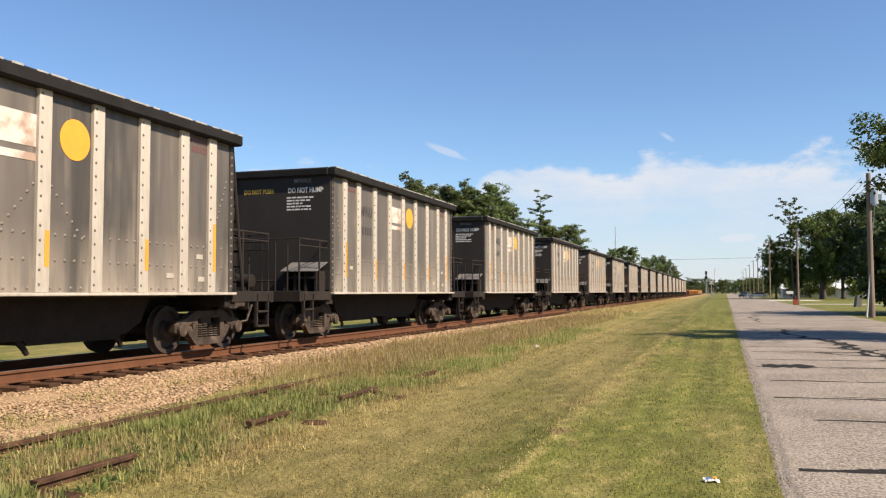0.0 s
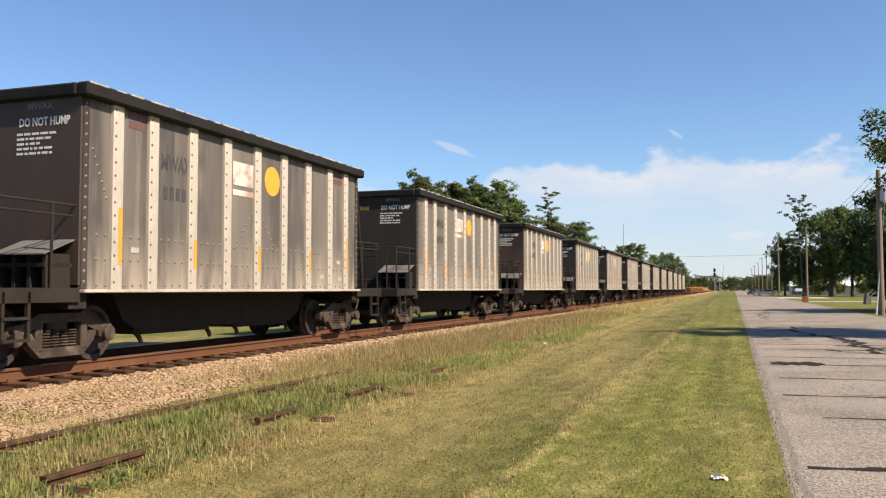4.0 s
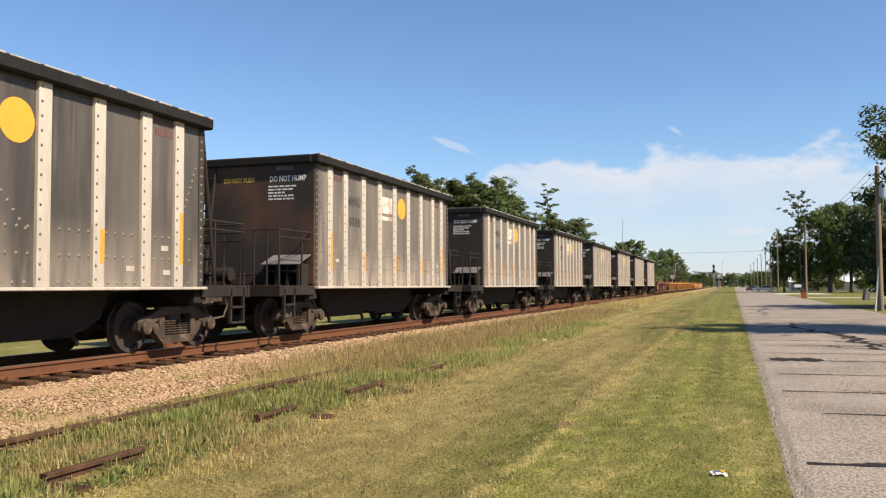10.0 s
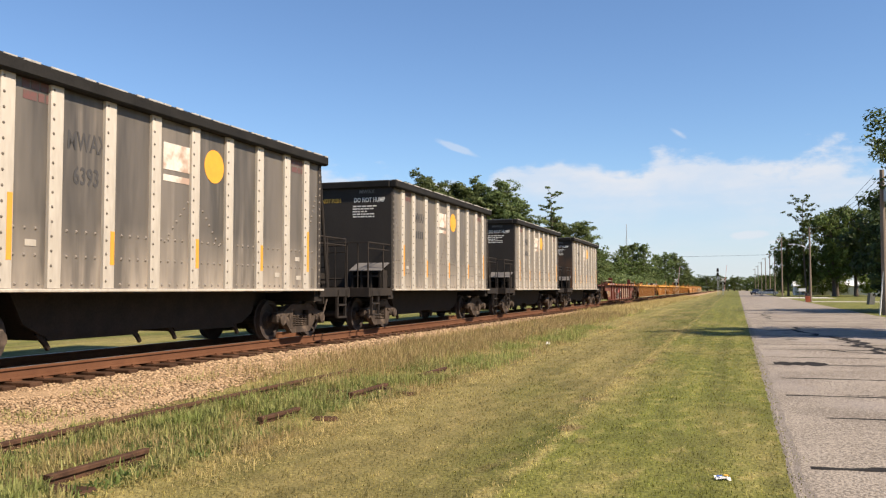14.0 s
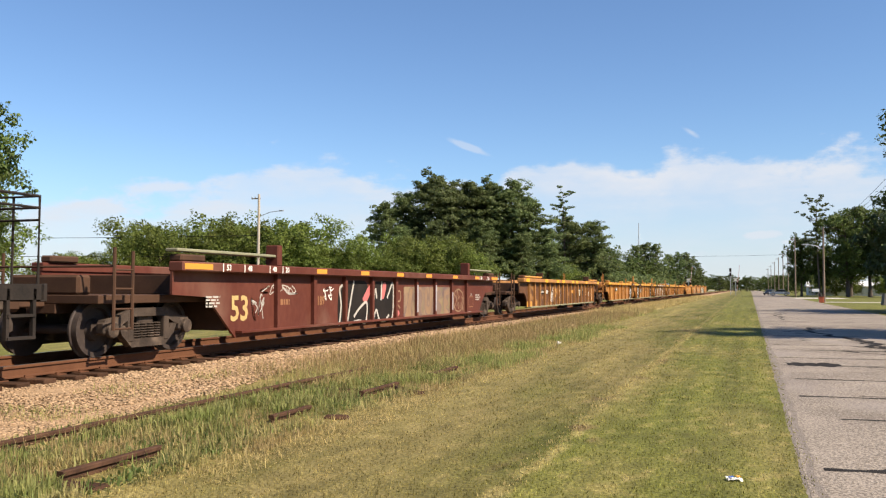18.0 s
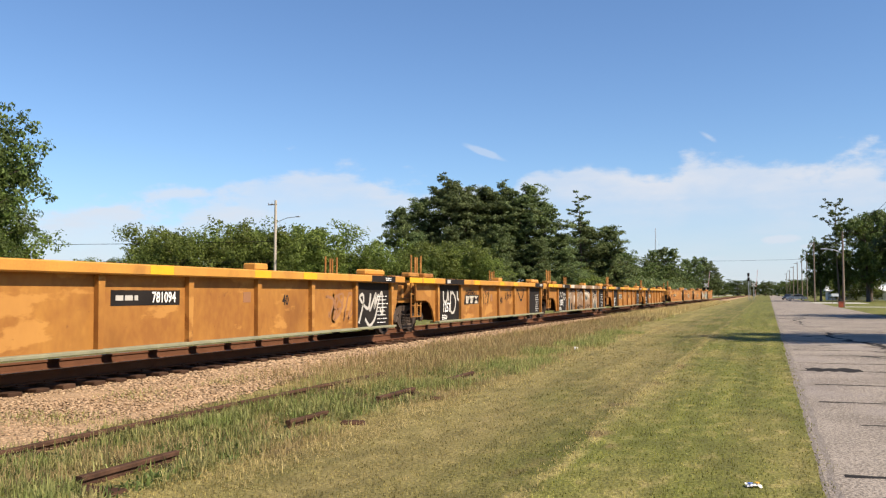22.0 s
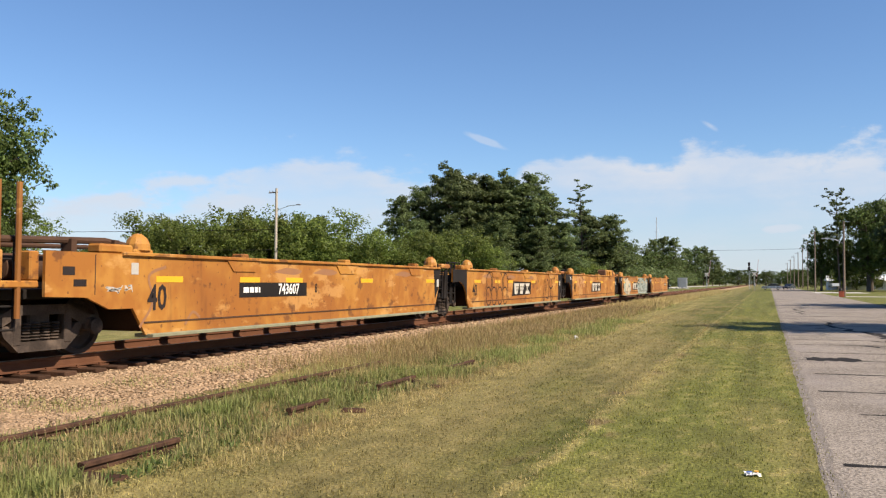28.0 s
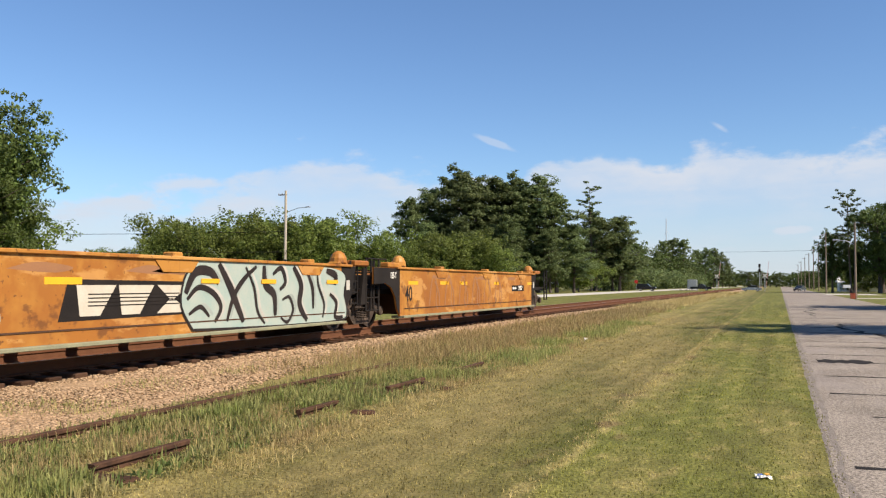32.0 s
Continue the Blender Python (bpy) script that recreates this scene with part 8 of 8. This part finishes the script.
motor_car(6.0, 232, 160, BLUECAR, "dark blue saloon parked by the street")
motor_car(-38.5, 195, 0, DARKCAR, "dark car parked under the pines", "suv")


def signal(x, y, h):
    s = thing("railway_signal", "tall dark railway signal mast with two hooded heads", "signal", pose(x, y, 0))
    part("mast", Shape().tube([(0, 0, 0), (0, 0, h)], 0.07, 8), GALV, s)
    for z in (h - 0.4, h - 1.6):
        hd = part("signal_head", Shape().box(-0.28, 0.28, -0.15, 0.1, z - 0.5, z + 0.5, b=0.06), BLACK, s)
        for q in (-0.28, 0.0, 0.28):
            part("lens_hood", Shape().lathe([(-0.32, 0.11), (-0.14, 0.11)], "y", 10, (0, 0, z + q)), BLACK, hd)
    part("ladder", Shape().tube([(0.2, 0.1, 0), (0.2, 0.1, h - 1)], 0.02, 5).tube([(0.45, 0.1, 0), (0.45, 0.1, h - 1)], 0.02, 5), GALV, s)


def crossing_gate(x, y, arm_up=True):
    g = thing("crossing_gate", "railway crossing gate with crossbuck and red lamps, arm raised", "crossing gate", pose(x, y, 0))
    part("mast", Shape().tube([(0, 0, 0), (0, 0, 4.4)], 0.08, 8), GALV, g)
    for a in (42, -42):
        part("crossbuck_board", Shape().box(-0.65, 0.65, -0.03, -0.01, -0.11, 0.11, m=pose(0, -0.08 - 0.01 * (a > 0), 3.9, 0, a, 0)), WHITEP, g)
    for sx in (-0.45, 0.45):
        part("lamp_housing", Shape().lathe([(-0.2, 0.02), (-0.2, 0.30), (-0.16, 0.30), (-0.1, 0.12), (0.0, 0.12)], "y", 12, (sx, 0, 2.9)), BLACK, g)
    part("light_bar", Shape().box(-0.5, 0.5, -0.03, 0.03, 2.86, 2.94), GALV, g)
    part("gate_arm", Shape().box(0.15, 0.25, -0.03, 0.03, 1.0, 7.6, m=pose(0, 0, 0, 0, 6, 0)), mat("red_white_arm", (0.62, 0.10, 0.08), (0.75, 0.7, 0.66), rough=0.5, scale=2.2, amount=0.5, bump=0) if "red_white_arm" not in bpy.data.materials else bpy.data.materials["red_white_arm"], g)
    part("gearbox", Shape().box(-0.2, 0.3, -0.2, 0.2, 0.9, 1.4, b=0.04), GALV, g)


signal(-3.6, 238, 7.0)
crossing_gate(-2.2, 226)
crossing_gate(-14.5, 240)
cab = thing("signal_cabinet", "grey metal railway signal cabinet on white stone", "cabinet", pose(-20.2, 232, 0))
part("housing", Shape().box(-1.2, 1.2, -0.8, 0.8, 0.3, 2.9, b=0.05), GALV, cab)
part("door", Shape().box(-0.9, 0.9, -0.84, -0.8, 0.5, 2.7, b=0.02), GALV, cab)
part("plinth", Shape().box(-1.4, 1.4, -1.0, 1.0, -0.05, 0.3), CONCRETE, cab)
heap = Shape()
_q = random.Random(8)
for k in range(24):
    x, y, r = _q.uniform(-3.2, 1.0), _q.uniform(-1.6, -0.6), _q.uniform(0.15, 0.45)
    heap.lathe([(-r * 0.6, 0.02), (-r * 0.3, r * 0.8), (r * 0.1, r), (r * 0.5, r * 0.6), (r * 0.6, 0.02)], "z", 7, (x, y, r * 0.4))
thing("white_stone_heap", "heap of pale riprap stones beside the signal cabinet", "stones", pose(-20.2, 231, 0), shape=heap, material=CONCRETE, kind="stuff")
st = thing("road_sign", "red and white road sign on a post beyond the track", "road sign", pose(-30.2, 201, 0))
part("post", Shape().tube([(0, 0, 0), (0, 0, 2.4)], 0.04, 6), GALV, st)
part("sign_plate", Shape().lathe([(-0.02, 0.01), (-0.02, 0.42), (0.02, 0.42), (0.02, 0.01)], "y", 8, (0, -0.06, 2.2)), mat("red_sign", (0.55, 0.03, 0.03), rough=0.4, bump=0), st)


def white_hall(x0, x1, y, h):
    b = thing("building", "long low white-sided building with a white metal roof behind the trees", "building", pose((x0 + x1) / 2, y, 0))
    w = (x1 - x0) / 2
    part("wall", Shape().box(-w, w, 0, 8, 0, h), HOUSEW, b)
    part("roof", Shape().prism([(-0.5, h), (8.5, h), (4, h + 1.3)][::-1], "x", -w - 0.4, w + 0.4), mat("white_metal_roof", (0.74, 0.73, 0.70), (0.64, 0.63, 0.60), rough=0.5), b)
    for k in range(5):
        xx = -w + (2 * w) * (k + 0.5) / 5
        win = part("window", Shape().box(xx - 0.6, xx + 0.6, -0.03, -0.004, h * 0.4, h * 0.8), GLASS, b)
        part("sill", Shape().box(xx - 0.7, xx + 0.7, -0.1, -0.004, h * 0.36, h * 0.4), HOUSEW, win)


white_hall(15, 38, 230, 2.3)
white_hall(40, 62, 215, 2.3)
thing("driveway", "pale concrete drive leading off the street", "driveway", kind="structure", shape=Shape().box(8.3, 40, 109, 113, -0.1, 0.02), material=CONCRETE)
thing("driveway", "pale gravel apron by the corner lot", "driveway", kind="structure", shape=Shape().box(8.0, 16, 150, 168, -0.1, 0.015), material=CONCRETE)
sg = thing("notice_board", "white board on two posts beside the street", "sign", pose(11.0, 152, 0) @ Matrix.Diagonal((0.6, 0.6, 0.6, 1)))
for sx in (-0.7, 0.7):
    part("post", Shape().box(sx - 0.06, sx + 0.06, -0.06, 0.06, 0, 2.7), POLEM, sg)
part("board", Shape().box(-0.9, 0.9, -0.1, -0.06, 1.9, 2.7), HOUSEW, sg)
part("brace", Shape().tube([(0.7, 0, 1.8), (2.6, 0, 0.1)], 0.06, 6), POLEM, sg)
bn = thing("red_bin", "faded orange-red box at the foot of a pole", "bin", pose(8.35, 107.2, 0, 0, 0, 0) @ Matrix.Diagonal((0.62, 0.62, 0.62, 1)))
part("box", Shape().box(-0.4, 0.4, -0.35, 0.35, 0, 1.0, b=0.04), mat("faded_red_plastic", (0.45, 0.10, 0.04), rough=0.6), bn)
part("lid", Shape().box(-0.43, 0.43, -0.38, 0.38, 1.0, 1.08, b=0.03), bpy.data.materials["faded_red_plastic"], bn)
sl = thing("concrete_slab", "grey concrete slab leaning beside the drive", "slab", pose(13.0, 93.2, 0, 0, 8, 10) @ Matrix.Diagonal((0.75, 0.75, 0.75, 1)))
part("slab", Shape().box(-0.35, 0.35, -0.5, 0.5, -0.05, 1.5, b=0.03), mat("weathered_grey_slab", (0.20, 0.19, 0.165), (0.13, 0.125, 0.11), rough=0.95, scale=2.0, spec=0.1), sl)
gg = thing("guy_wire_guard", "white plastic guard on a pole's guy wire", "guard", pose(8.2, 55.3, 0))
part("guard", Shape().tube([(0, 0, 0), (0.25, 0, 2.6)], 0.05, 6), WHITEP, gg)
part("wire", Shape().tube([(0.25, 0, 2.6), (0.7, 0.2, 7.6)], 0.012, 5), GALV, gg)
tb = thing("transformer_box", "grey transformer can hanging on a street pole", "transformer", pose(8.75, 55.2, 0))
part("can", Shape().lathe([(6.7, 0.02), (6.7, 0.22), (7.6, 0.22), (7.7, 0.1)], "z", 12), GALV, tb)
part("bracket", Shape().box(0.1, 0.4, -0.05, 0.05, 7.0, 7.3), GALV, tb)
mast = thing("radio_mast", "thin lattice radio mast on the horizon", "mast", pose(-69, 596, 0))
part("lattice", Shape().tube([(0, 0, 0), (0, 0, 47)], [0.45, 0.25], 4), GALV, mast)
for a in (0, 120, 240):
    part("stay", Shape().tube([(0, 0, 40), (18 * math.cos(radians(a)), 18 * math.sin(radians(a)), 0)], 0.03, 4), GALV, mast)
for k in range(3):
    wires((8.1 + 0.4 * k, 55.4, 8.3), (8.3 + 0.4 * k, 107.5, 8.5), 0.6, 0.012)
    wires((8.3 + 0.4 * k, 107.5, 8.5), (8.7 + 0.4 * k, 174, 11.2), 0.8, 0.015)
wires((-60, 262, 12), (12, 262, 11.5), 0.5, 0.03)


# ---- motion of the train ----
def along(t):
    """Metres that the train has come towards the camera since 16 s."""
    q = (t - 16.0) / 16.0
    return 211.4 * q + 3.37 * q * q + 0.13 * min(q, 0.0) ** 3


def motions():
    stops = [2.0 * k for k in range(17)]
    for car, place in TRAIN:
        walk(car, [(t, pose(TRACK, place - along(t), RAIL)) for t in stops])
    for car, rows in DRIVEN:
        walk(car, [(t, pose(x, y, 0, 0, 0, turn)) for t, x, y, turn in rows])
    keyed = {}
    for w, sy in WHEELSETS:
        if sy not in keyed:
            walk(w, [(k / FPS, pose(0, sy * 0.94, WHEEL_R, math.degrees((along(k / FPS) - along(0)) / WHEEL_R))) for k in range(32 * FPS + 1)])
            keyed[sy] = w.animation_data
        else:
            w.rotation_mode = "QUATERNION"
            d = w.animation_data_create()
            d.action = keyed[sy].action
            d.action_slot = keyed[sy].action_slot


motions()
